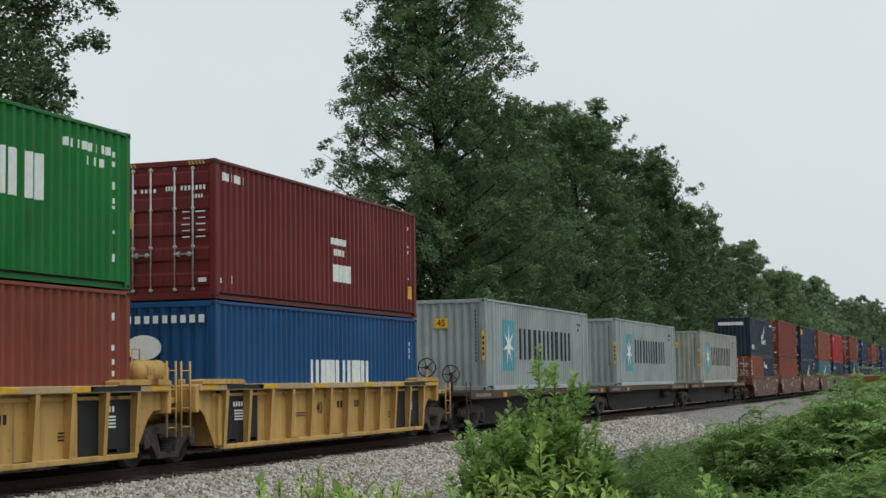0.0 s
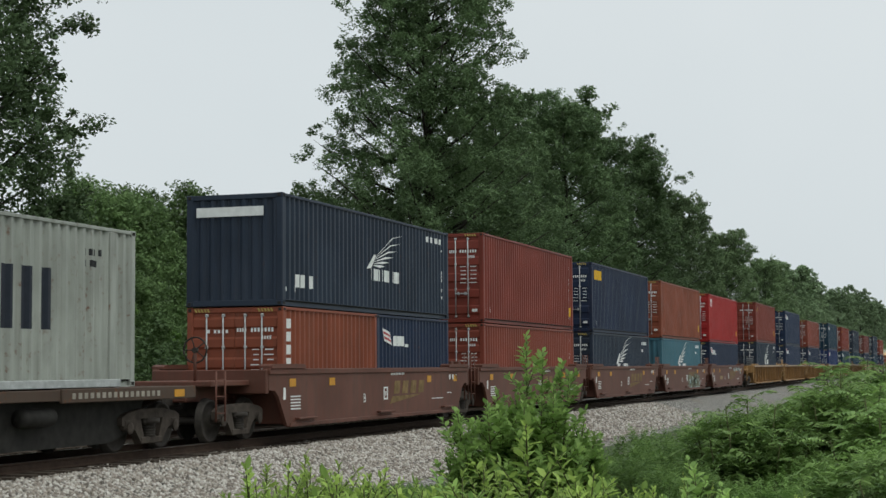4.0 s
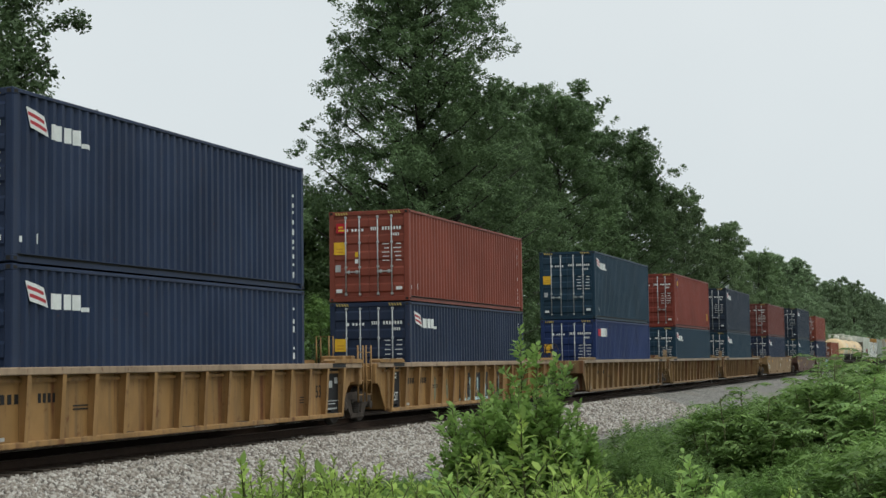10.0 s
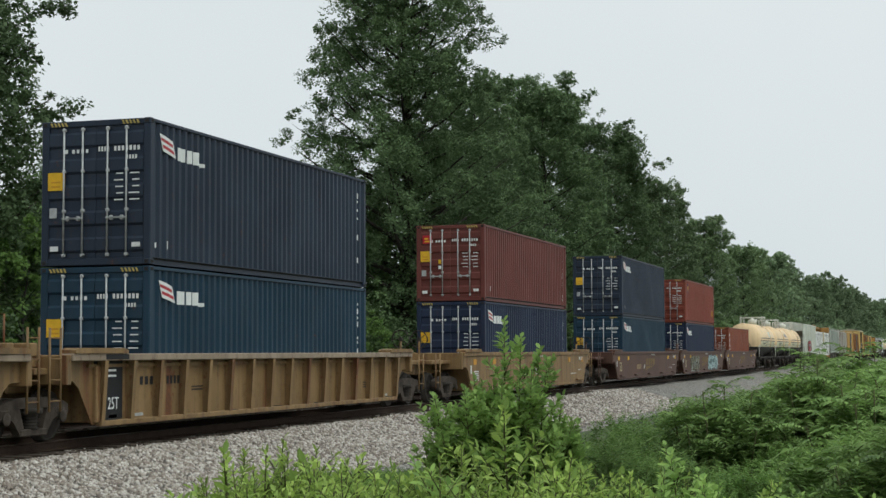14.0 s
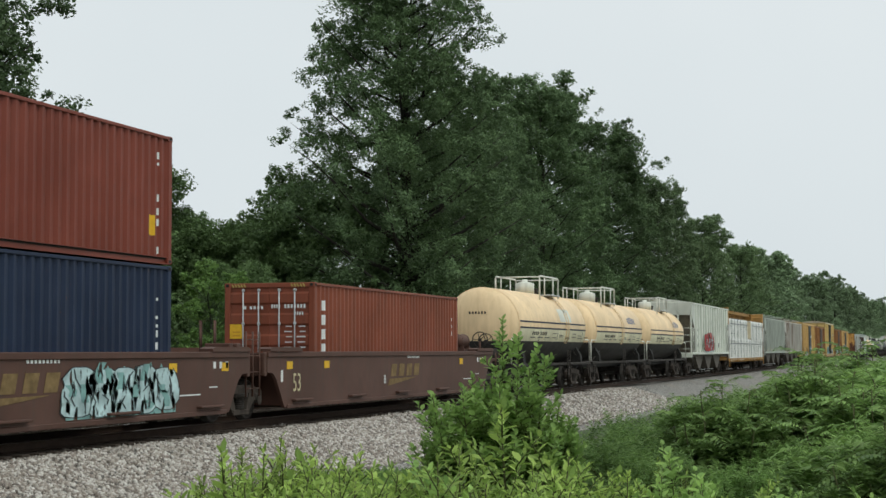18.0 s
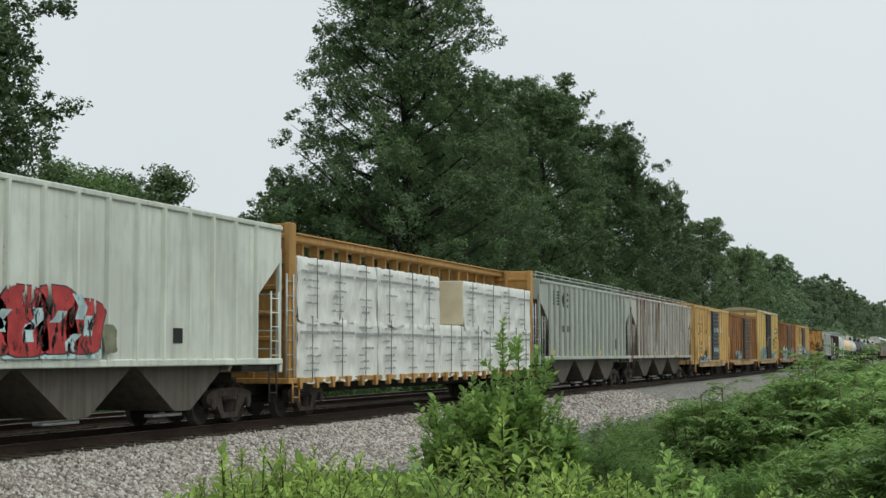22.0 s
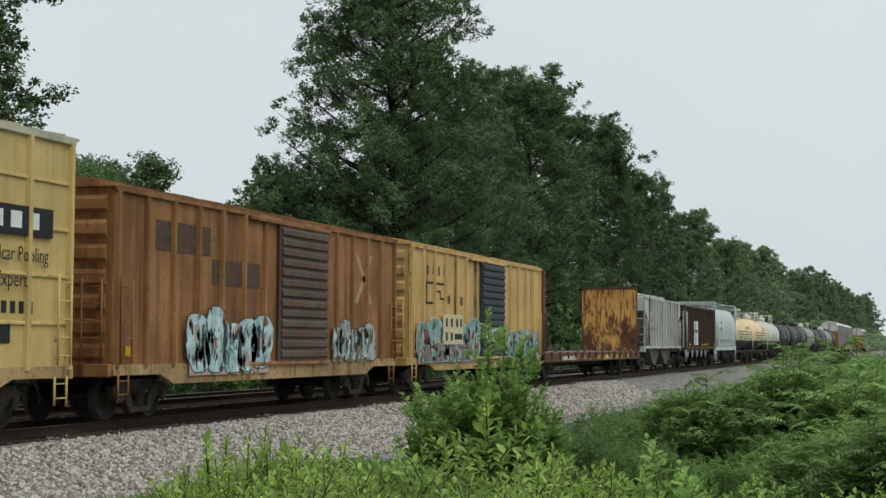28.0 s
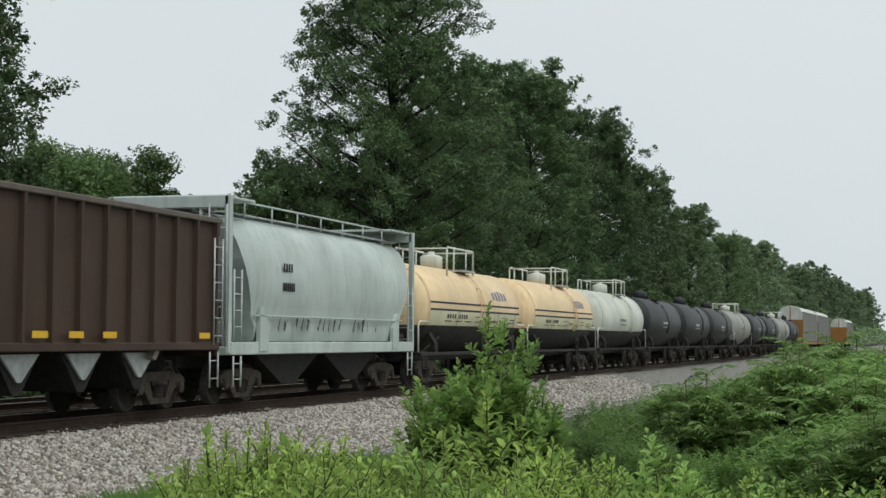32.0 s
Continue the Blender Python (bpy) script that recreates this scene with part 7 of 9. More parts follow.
# five brown wells
brown = "oxide-brown smooth-sided well car carrying stacked containers"
navy_l, rust_l = "dark navy corrugated steel container with white marks", "rust-red corrugated steel container with doors and placards"
on_train(well_car(B_OX, 15.75, False, brown, front_end=True, seed=3, letter="B"), 114.59)
for u, col in ((111.56, ORANGERED), (117.62, NAVY)):
    c = container(col, 6.05, ST, "short 20 foot rust-red container" if col is ORANGERED else "short 20 foot navy container")
    on_train(c, u, FLOOR)
    door_marks(c, 6.05, ST, 71, False)
    if col is ORANGERED:
        mark(c, [(-2.75, -2.55, 1.2 + 0.3 * k, 1.42 + 0.3 * k) for k in range(4)], WHITE, "side", YSIDE, "upright_marks")
    else:
        triangle_flags(c, -2.6, 1.75, 6.05)
q = container(NAVY2, L40, ST, "dark slate-blue container with a white wing mark", "plain")
on_train(q, 114.59, FLOOR + ST + 0.022)
wing(q, 0.2, 1.2, 0.62)
edge_marks(q, L40, ST, 72)
mark(q, blocks(-5.3, 0.45, 1.2, 0.3, 3, seed=73) + blocks(4.2, ST - 0.4, 1.3, 0.16, 8, seed=74), WHITE, "side", YSIDE, "white_code")
mark(q, [(-0.75, 0.95, ST - 0.52, ST - 0.3)], WHITE, "end", -L40 / 2 - 0.006, "white_code_plate", "white number plate as plain bar")
on_train(well_car(B_OX, 15.75, False, brown, seed=4, letter="C"), 130.42)
stack(130.42, RUSTRED, ST, BROWNRED, HC, up_marks=yellow_sticker, low_label=rust_l, up_label=rust_l, seed=13)
on_train(well_car(B_OX, 15.75, False, brown, seed=5, letter="D"), 146.01)
stack(146.01, NAVY2, ST, NAVY, HC, low_marks=wing_low, up_marks=seaco_marks, low_label="dark slate-blue container with a white wing mark", up_label="navy container with a yellow mark", seed=14)
c = on_train(well_car(B_OX, 15.75, False, brown, seed=6, letter="E"), 161.67)
graffiti(c, 0.5, 4.3, 0.36, 1.12, 4, 65, SPRAY_OLIVE, WELL_FACE - 0.006, "olive-grey sprayed letters", (SPRAY_GREY, SPRAY_PALE))
stack(161.67, TEAL, ST, ORANGERED, HC, low_marks=wing_low, up_marks=yellow_sticker, low_label="faded teal container with a white wing mark", up_label="dusty orange-red corrugated container", low_ends="plain", seed=15)
c = on_train(well_car(B_OX, 15.75, False, brown, rear_end=True, seed=7, letter="A"), 177.42)
wash(c, "sprayed_scrawl", SPRAY_PALE, scrawl(2.3, 5.3, 1.16, 1.44, 9, 61, 0.4) + scrawl(5.2, 5.8, 0.95, 1.2, 1, 62, 0.4), WELL_FACE, "pale thin sprayed scrawl")
stack(177.42, NAVY, ST, RED, HC, low_marks=flags, up_marks=curl_mark, low_label=navy_l, up_label="bright red corrugated steel container with white mark", seed=16)
# three yellow wells
tan = "tan-yellow ribbed well car with black end panels carrying stacked containers"
on_train(well_car(Y_MID, 19.75, True, tan, front_end=True, seed=8, black_ends=True), 199.66)
stack(199.66, NAVY2, HC, BROWNRED, HC, low_marks=wing_low, up_marks=side_badge, low_label="dark slate-blue container with a white wing mark", up_label=rust_l, seed=17, badge=BADGE)
on_train(well_car(Y_MID, 19.75, True, tan, seed=9, black_ends=True), 219.4)
stack(219.4, NAVYBLUE, HC, NAVYBLUE, HC, flags, flags, navy_l, navy_l, seed=18)
c = on_train(well_car(Y_MID, 19.75, True, tan, rear_end=True, seed=10, black_ends=True), 239.14)
for k in range(6):
    x = -1.72 + 0.82 * k
    wash(c, "sprayed_panel", SPRAY_DARK, [[(x, 0.36), (x + 0.66, 0.36), (x + 0.66, 1.2), (x + 0.1, 1.2)]], (WELL_FACE + 0.16), "dark sprayed panel between ribs")
    wash(c, "sprayed_outline", SPRAY_PALE, scrawl(x + 0.06, x + 0.62, 0.42, 1.16, 1, 70 + k, 0.25) + [[(x, 0.34), (x + 0.68, 0.34), (x + 0.68, 0.42), (x, 0.44)]], (WELL_FACE + 0.16) - 0.005, "white sprayed outline")
wash(c, "sprayed_scrawl", SPRAY_OLIVE, scrawl(-4.4, -2.0, 0.4, 1.2, 4, 77, 0.2), (WELL_FACE + 0.16), "dark olive sprayed scrawl")
stack(239.14, NAVY, HC, RUSTRED, ST, flags, None, navy_l, rust_l, seed=19, badge=BADGE_RED)
# three older yellow wells
old = "dirty faded yellow ribbed well car carrying stacked containers"
on_train(well_car(Y_OLD, 19.85, True, old, front_end=True, seed=11, black_ends=True), 263.11)
stack(263.11, ("sea_navy", (0.014, 0.028, 0.09)), HC, TEALNAVY, HC, red_white_word, flags, "navy blue container with a red and white mark", navy_l, seed=20)
c = on_train(well_car(Y_OLD, 19.85, True, old, seed=12, black_ends=True), 282.93)
stack(282.93, TEALNAVY, HC, BROWNRED, HC, flags, side_badge, navy_l, rust_l, seed=21, badge=BADGE)
on_train(well_car(Y_OLD, 19.85, True, old, rear_end=True, seed=13, black_ends=True), 302.88)
stack(302.88, TEALNAVY, HC, NAVY2, HC, flags, flags, navy_l, navy_l, seed=22)
# one smooth yellow well
on_train(well_car(Y_OLD, 19.8, False, "faded yellow smooth-sided well car carrying stacked containers", front_end=True, rear_end=True, seed=14), 326.64)
stack(326.64, NAVY, HC, WINE, ST, flags, None, navy_l, rust_l, seed=23, badge=BADGE_RED)
# three brown 53 ft wells
b53 = "dark brown smooth-sided well car with large painted number"
on_train(well_car(B_DARK, 20.05, False, b53, front_end=True, seed=15, big="53", letter="A"), 350.75)
stack(350.75, TEALNAVY, HC, NAVY2, HC, flags, flags, navy_l, navy_l, seed=24)
c = on_train(well_car(B_DARK, 20.05, False, b53, seed=16, big="53"), 370.56)
lettering("125", 0.2, WHITE, c, (-8.2, WELL_FACE, 1.3))
graffiti(c, -5.65, -2.35, 0.34, 1.3, 5, 63, SPRAY_OLIVE, WELL_FACE - 0.006, "olive-grey sprayed letters", (SPRAY_GREY,))
graffiti(c, 1.75, 5.9, 0.36, 1.45, 5, 64, SPRAY_PALE, WELL_FACE - 0.006, "pale and teal sprayed letters", (SPRAY_TEAL,))
stack(370.56, NAVY, HC, RUSTRED, ST, flags, side_badge, navy_l, rust_l, seed=25, badge=BADGE)
on_train(well_car(B_DARK, 20.05, False, b53, rear_end=True, seed=17, big="53", letter="B"), 390.38)
stack(390.38, ORANGERED, HC, low_marks=end_word, low_label="orange-red container riding alone in a brown well car", seed=26)
# ---- mixed freight behind the containers ----
for k, u in enumerate((409.1, 422.55, 436.3)):
    on_train(tank_car("cream", "cream tank car with a black belly and white top rails", k), u)
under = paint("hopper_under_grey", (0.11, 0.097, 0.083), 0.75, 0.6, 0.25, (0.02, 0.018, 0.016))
grey_body = ("hopper_light_grey", (0.64, 0.655, 0.595), 0.55, 0.25, 0.08)
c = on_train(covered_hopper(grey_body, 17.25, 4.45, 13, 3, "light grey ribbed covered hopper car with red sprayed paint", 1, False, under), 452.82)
graffiti(c, -3.9, 0.2, 1.46, 2.75, 4, 3, SPRAY_RED, -1.667, "red sprayed shapes", (SPRAY_PALE,))
wash(c, "sprayed_letters", SPRAY_OLIVE, scrawl(-4.5, -3.9, 1.5, 2.2, 1, 4) + scrawl(0.2, 0.8, 1.5, 2.2, 1, 5), -1.66, "olive sprayed shapes")
mark(c, blocks(-6.2, 2.75, 0.5, 0.2, 3, seed=1) + blocks(-6.2, 2.3, 0.5, 0.2, 3, seed=2) + [(-6.2, -5.7, 1.9, 1.95), (-6.2, -5.8, 1.8, 1.84), (3.2, 3.6, 1.75, 2.05)], BLACKMARK, "side", -1.547, "car_number", "car number as plain bars")
on_train(centre_beam(23.3, 4.6), 473.62)
for tier, packs in ((0, ((-8.35, 5.6), (-2.75, 5.5), (2.3, 4.5), (7.85, 6.4))), (1, ((-8.4, 5.5), (-2.8, 5.5), (4.7, 4.4), (9.0, 4.1)))):
    for j, (x, ln) in enumerate(packs):
        for side in (-1, 1):
            p = lumber_pack(ln, 1.43, "white plastic-wrapped lumber package with dark straps" if (tier, j) != (1, 2) else "white-wrapped lumber package with a cream end", 60 + 10 * tier + j + (side > 0) * 5, None)
            if (tier, j) == (1, 2):
                part("board_end", Solid().box(-ln / 2 - 0.02, -ln / 2 + 0.01, -0.6, 0.6, 0.04, 1.4, 0.01), plain("cream_plastic_wrap", (0.62, 0.54, 0.38), 0.45, 0, 0.1, 2.0), p, "cream-coloured end of the package")
            TRAIN.append((p, 473.62 + x, 0.985 + 1.445 * tier, side * 0.86, 180 if side > 0 else 0))
# dark grey for the ribs' shaded edges, painted on as strips
RIB_SHADE_GREY = paint("weld_line_grey", (0.15, 0.145, 0.13), 0.8, 0.3, 0.4, (0.08, 0.06, 0.045), 0.4)
ns_body = ("hopper_dull_grey", (0.40, 0.425, 0.385), 0.6, 0.16, 0.12)
c = on_train(covered_hopper(ns_body, 18.15, 4.33, 17, 3, "dull grey ribbed covered hopper car with black marks", 2, True, under, rib_mat=RIB_SHADE_GREY), 494.98)
mark(c, [(-6.9, -5.9, 3.45 + 0.12 * k, 3.52 + 0.12 * k) for k in range(5)] + [(-5.7, -5.5, 3.4, 3.95), (-5.5, -5.2, 3.55, 3.85), (-5.2, -5.0, 3.4, 3.95), (-4.9, -4.3, 3.85, 3.98), (-4.9, -4.3, 3.62, 3.74), (-4.9, -4.3, 3.38, 3.5)], BLACKMARK, "side", -1.547, "railway_mark", "black block mark")
mark(c, blocks(-5.8, 2.95, 0.4, 0.26, 2, seed=1) + blocks(-5.8, 2.4, 1.9, 0.26, 6, seed=2), BLACKMARK, "side", -1.547, "car_number", "car number as plain bars")
mark(c, [(q, q + 0.5, 1.5, 1.68) for q in (-6.9, -4.1, -1.2, 1.9, 4.9)], YELLOW, "side", -1.547, "reflector", "yellow reflector patch")
mark(c, [(5.4, 5.8, 1.75, 2.2)], BLACKMARK, "side", -1.547, "notice")
# brown of the rib strips: rust, with the ribs' shade painted in
RIB_RUST_SHADE = paint("weld_rust_brown", (0.085, 0.042, 0.026), 0.85, 0.3, 0.5, (0.04, 0.025, 0.02), 0.4)
so_body = ("hopper_rust_streaked", (0.49, 0.475, 0.435), 0.65, 0.3, 0.25, (0.14, 0.09, 0.055), 0.15, 0.6)
c = on_train(covered_hopper(so_body, 19.2, 4.32, 18, 3, "rust-streaked pale hopper car with faded letters", 3, True, paint("hopper_under_soot", (0.095, 0.08, 0.066), 0.75, 0.6, 0.3, (0.012, 0.011, 0.01)), rib_mat=RIB_RUST_SHADE, panel_mat=panel_paint("rust_eaten_panels", (0.52, 0.515, 0.48), 0.22)), 514.04)
faded = plain("faded_grey_letters", (0.16, 0.14, 0.13), 0.7, 0, 0.3)
for x, n in ((-7.2, 2), (-5.9, 7)):
    mark(c, [(x + 1.0 * q + e, x + 1.0 * q + e + 0.09, 3.02, 3.62) for q in range(n) for e in (0.0, 0.3)], faded, "side", -1.549, "faded_word", "faded thin block mark")
mark(c, [(-7.3 + 1.0 * q + e, -7.22 + 1.0 * q + e, 2.2, 2.68) for q in range(5) for e in (0.0, 0.22)], faded, "side", -1.549, "car_number", "car number as plain bars")
mark(c, [(0.2, 0.55, 2.0, 2.25)], BLACKMARK, "side", -1.549, "notice")
mark(c, [(q, q + 0.5, 1.5, 1.64) for q in (-7.2, -3.4, 0.4, 3.9)], YELLOW, "side", -1.547, "reflector", "yellow reflector patch")
y_box = ("boxcar_yellow", (0.56, 0.39, 0.195), 0.6, 0.2, 0.3, (0.16, 0.08, 0.035), 0.12, 0.14)
o_box = ("boxcar_rust_orange", (0.275, 0.142, 0.07), 0.7, 0.35, 0.55, (0.06, 0.028, 0.02), 0.3, 0.5)
br_door = paint("rust_brown_door", (0.10, 0.08, 0.068), 0.7, 0.6, 0.5, (0.05, 0.03, 0.022), 0.2, 0.5)


def rail_word(c, x, z, material, sc=1.0):
    """Angular track figure with two short words in plain blocks."""
    rows = [(x + 0.1 + 0.58 * q * sc, x + 0.24 + 0.58 * q * sc, z + 0.88 * sc, z + (1.16 if q < 3 else 1.24) * sc) for q in range(4)]
    rows += [(x + 2.3 * sc + 0.72 * q * sc + e, x + 2.3 * sc + 0.72 * q * sc + e + 0.09, z + 0.02, z + 0.3 * sc) for q in range(3) for e in (0.0, 0.16)]
    rows += [(x, x + 1.9 * sc, z + 0.6 * sc, z + 0.67 * sc), (x, x + 0.07, z, z + 0.62 * sc), (x, x + 0.75 * sc, z - 0.02, z + 0.05), (x + 0.72 * sc, x + 0.79 * sc, z, z + 0.4 * sc), (x + 0.72 * sc, x + 1.5 * sc, z + 0.36 * sc, z + 0.42 * sc), (x + 1.45 * sc, x + 1.52 * sc, z + 0.16 * sc, z + 0.42 * sc), (x + 1.45 * sc, x + 1.95 * sc, z + 0.14 * sc, z + 0.2 * sc)]
    mark(c, rows, material, "side", -1.496, "railway_mark", "angular block mark")


c = on_train(box_car(y_box, 16.4, 4.5, "weathered yellow boxcar with a dark corrugated door", 14, 0.95, 3.05, seed=1), 533.26)
rail_word(c, -6.6, 2.75, BLACKMARK)
mark(c, blocks(-5.9, 2.08, 1.5, 0.24, 4, seed=4), BLACKMARK, "side", -1.496, "car_number", "car number as plain bars")
for x in (-6.0, -5.0):
    mark(c, [(x, x + 0.62, 1.6, 1.92)], BLACKMARK, "side", -1.497, "number_panel", "black panel under the car number")
    mark(c, [(x + 0.1, x + 0.2, 1.67, 1.86), (x + 0.38, x + 0.48, 1.67, 1.86)], WHITE, "side", -1.503, "car_number", "car number as plain bars")
mark(c, [(-3.75, -3.05, 1.3, 1.75)], BLACKMARK, "side", -1.6, "notice_board", "black notice board")
mark(c, [(-1.35, -1.05, 2.0, 2.3)], WHITE, "side", -1.497, "notice", "white notice")
mark(c, [(-1.35, -1.05, 2.4, 2.65)], WHITE, "side", -1.497, "notice", "white notice")
wash(c, "sprayed_tag", SPRAY_DARK, scrawl(-2.9, -1.6, 1.75, 1.98, 4, 91, 0.3) + scrawl(4.6, 5.9, 1.7, 1.9, 4, 92, 0.3), -1.497, "black sprayed tag")
graffiti(c, -6.0, -2.0, 0.95, 1.5, 5, 8, SPRAY_GREY, -1.582, "silver-grey sprayed shapes", (SPRAY_PALE, SPRAY_OLIVE))
wash(c, "sprayed_letters", SPRAY_PALE, scrawl(-0.4, 2.2, 2.9, 3.25, 6, 9, 0.5) + scrawl(-0.4, 2.2, 1.6, 2.0, 6, 10, 0.5), -1.66, "pale sprayed scrawl on the door")
mark(c, [(4.3, 4.6, 2.95, 3.3), (5.0, 5.4, 3.0, 3.2)], WHITE, "side", -1.496, "stencil")
c = on_train(box_car(o_box, 16.7, 4.4, "rust-orange boxcar with a doorway's dark painted on its side", 14, 1.6, 3.4, br_door, seed=2), 550.64)
# a flat black sheet paints the dark of the open door; no opening behind
mark(c, [(-1.9, -0.15, 1.1, 4.2)], plain("black_interior", (0.012, 0.011, 0.01), 0.9), "side", -1.501, "open_doorway", "flat black sheet painted for the dark inside a doorway")
graffiti(c, -5.5, -2.2, 1.1, 1.9, 5, 12, SPRAY_GREY, -1.582, "silver-grey sprayed shapes", (SPRAY_PALE, SPRAY_OLIVE))
mark(c, blocks(-7.0, 2.9, 2.4, 0.7, 3, seed=13), faded, "side", -1.496, "faded_mark")
ttx_yellow = ("boxcar_pale_yellow", (0.58, 0.44, 0.22), 0.55, 0.25, 0.3, (0.16, 0.09, 0.04), 0.12, 0.06)
c = on_train(box_car(ttx_yellow, 16.5, 5.12, "tall pale yellow boxcar with plain black door", 12, 0.0, 3.4, plain("black_door_paint", (0.02, 0.021, 0.024), 0.6, 0, 0.3), roof_mat=paint("pale_roof", (0.50, 0.46, 0.36), 0.6, 0.3, 0.2), grid=True, door_plain=True, seed=3), 568.51)
mark(c, [(5.35, 7.5, 3.3, 3.8)], BLACKMARK, "side", -1.552, "black_panel", "black panel with a pale mark")
mark(c, blocks(5.6, 3.42, 1.7, 0.28, 3, seed=2), WHITE, "side", -1.558, "panel_mark")
lettering("Experts", 0.36, BLACKMARK, c, (6.3, -1.556, 2.55))
lettering("Railcar Pooling", 0.36, BLACKMARK, c, (6.4, -1.556, 2.98), 0.9)
mark(c, blocks(5.5, 2.0, 1.6, 0.2, 6, seed=4), BLACKMARK, "side", -1.496, "small_word", "black small word as plain bars")
graffiti(c, -6.2, -2.3, 1.0, 2.1, 5, 14, SPRAY_TEAL, -1.582, "teal sprayed shapes", (SPRAY_PALE, SPRAY_PINK))
graffiti(c, 2.4, 5.4, 1.05, 1.75, 5, 15, SPRAY_PALE, -1.582, "pale sprayed shapes", (SPRAY_TEAL, SPRAY_PINK))
mark(c, [(-0.6 + 0.3 * k, -0.45 + 0.3 * k, 2.9, 2.95) for k in range(4)] + [(-1.4, -1.15, 2.2 + 0.25 * k, 2.35 + 0.25 * k) for k in range(3)], WHITE, "side", -1.63, "stencil")
mark(c, [(6.0, 6.3, 1.5, 1.85)], BLACKMARK, "side", -1.501, "notice")
heart = Solid()
heart.tube([(4.35 + 0.5 * math.sin(a) ** 3, -1.553, 2.45 + 0.035 * (13 * math.cos(a) - 5 * math.cos(2 * a) - 2 * math.cos(3 * a) - math.cos(4 * a))) for a in [2 * math.pi * k / 24 for k in range(25)]], 0.022, 4)
part("sprayed_heart", heart, SPRAY_DARK, c, "black sprayed heart outline")
c = on_train(box_car(o_box, 16.4, 4.47, "rust-orange boxcar with brown door and sprayed paint", 14, 1.15, 3.1, br_door, seed=4), 586.46)
mark(c, [(-6.5, -4.0, 3.35, 3.95), (-3.9, -1.4, 2.75, 3.3)], plain("dark_overpaint", (0.09, 0.055, 0.04), 0.7, 0, 0.3), "side", -1.496, "painted_over_patch", "dark painted-over patch")
graffiti(c, -5.1, -1.0, 0.85, 2.3, 5, 16, SPRAY_PALE, -1.582, "pale blue sprayed letters", (SPRAY_TEAL, SPRAY_PINK))
wash(c, "sprayed_details", SPRAY_DARK, [[(x, 1.2), (x + 0.12, 1.2), (x + 0.16, 1.9), (x + 0.05, 1.9)] for x in (-4.6, -3.5, -2.7, -1.7)], -1.598, "dark sprayed lines")
graffiti(c, 3.1, 6.2, 1.05, 2.15, 5, 17, SPRAY_GREY, -1.582, "silver-grey sprayed letters", (SPRAY_PALE, SPRAY_OLIVE))
wash(c, "cross_mark", plain("faded_cross", (0.42, 0.28, 0.16), 0.7), [[(4.9, 2.6), (5.15, 2.6), (6.3, 3.9), (6.05, 3.9)], [(6.05, 2.6), (6.3, 2.6), (5.15, 3.9), (4.9, 3.9)]], -1.496, "faded painted cross")
mark(c, [(-7.7, -7.4, 1.25, 1.45), (-5.3, -4.6, 0.86, 1.05), (-3.0, -2.3, 0.86, 1.05)], YELLOW, "side", -1.511, "reflector")
c = on_train(box_car(y_box, 16.5, 4.48, "weathered yellow boxcar covered with bright sprayed paint", 14, 0.95, 3.05, seed=5), 604.24)
rail_word(c, -6.6, 2.75, BLACKMARK)
graffiti(c, -7.6, -1.0, 0.95, 2.4, 6, 18, SPRAY_TEAL, -1.582, "teal sprayed letters with pale outlines", (SPRAY_BROWN, SPRAY_RED, SPRAY_PINK), SPRAY_PALE)
graffiti(c, -7.2, -1.2, 0.95, 1.6, 5, 19, SPRAY_BROWN, -1.592, "grey-brown sprayed shapes", (SPRAY_PINK, SPRAY_TEAL), SPRAY_PALE)
graffiti(c, 2.8, 7.6, 0.95, 2.2, 5, 20, SPRAY_GREY, -1.582, "silver-grey sprayed letters", (SPRAY_TEAL, SPRAY_BROWN), SPRAY_PALE)
graffiti(c, 3.0, 7.4, 1.0, 1.7, 6, 21, SPRAY_TEAL, -1.592, "teal sprayed shapes", (SPRAY_PALE, SPRAY_PINK))
graffiti(c, -0.4, 2.2, 1.6, 2.2, 5, 22, SPRAY_PALE, -1.66, "pale sprayed scrawl on the door", (SPRAY_TEAL, SPRAY_PINK))
mark(c, [(-5.15, -2.95, 1.5, 2.45)], plain("pale_yellow_patch", (0.62, 0.53, 0.33), 0.7, 0, 0.2), "side", -1.612, "number_patch", "pale yellow patch behind the number")
mark(c, [(-4.9, -4.7, 2.05, 2.32), (-4.35, -4.15, 2.05, 2.32), (-3.75, -3.55, 2.05, 2.32), (-3.3, -3.1, 2.05, 2.32), (-4.9, -4.7, 1.62, 1.88), (-4.35, -4.15, 1.62, 1.88), (-3.9, -3.05, 1.66, 1.84)], BLACKMARK, "side", -1.618, "car_number", "car number as plain bars")
on_train(bulkhead_flat(21.8, 4.48), 624.08)
nw_body = ("hopper_rusty_grey", (0.50, 0.52, 0.49), 0.6, 0.2, 0.3, (0.14, 0.06, 0.03), 0.1, 0.36)
c = on_train(covered_hopper(nw_body, 12.9, 4.08, 11, 2, "grey rust-stained short covered hopper car", 4, False, under, 0.22, None, 1.35, 4, rib_mat=RIB_RUST_SHADE, panel_mat=panel_paint("rust_stained_panels", (0.50, 0.52, 0.49), 0.1)), 643.08)
mark(c, blocks(-4.6, 2.75, 0.6, 0.24, 2, seed=1) + blocks(-4.6, 2.25, 2.1, 0.26, 6, gap=0.4, seed=2), BLACKMARK, "side", -1.547, "car_number", "car number as plain bars")
mark(c, [(q, q + 0.22, 1.5, 2.0) for q in (-4.9, -2.9, 0.4)], YELLOW, "side", -1.547, "reflector", "yellow reflector strip")
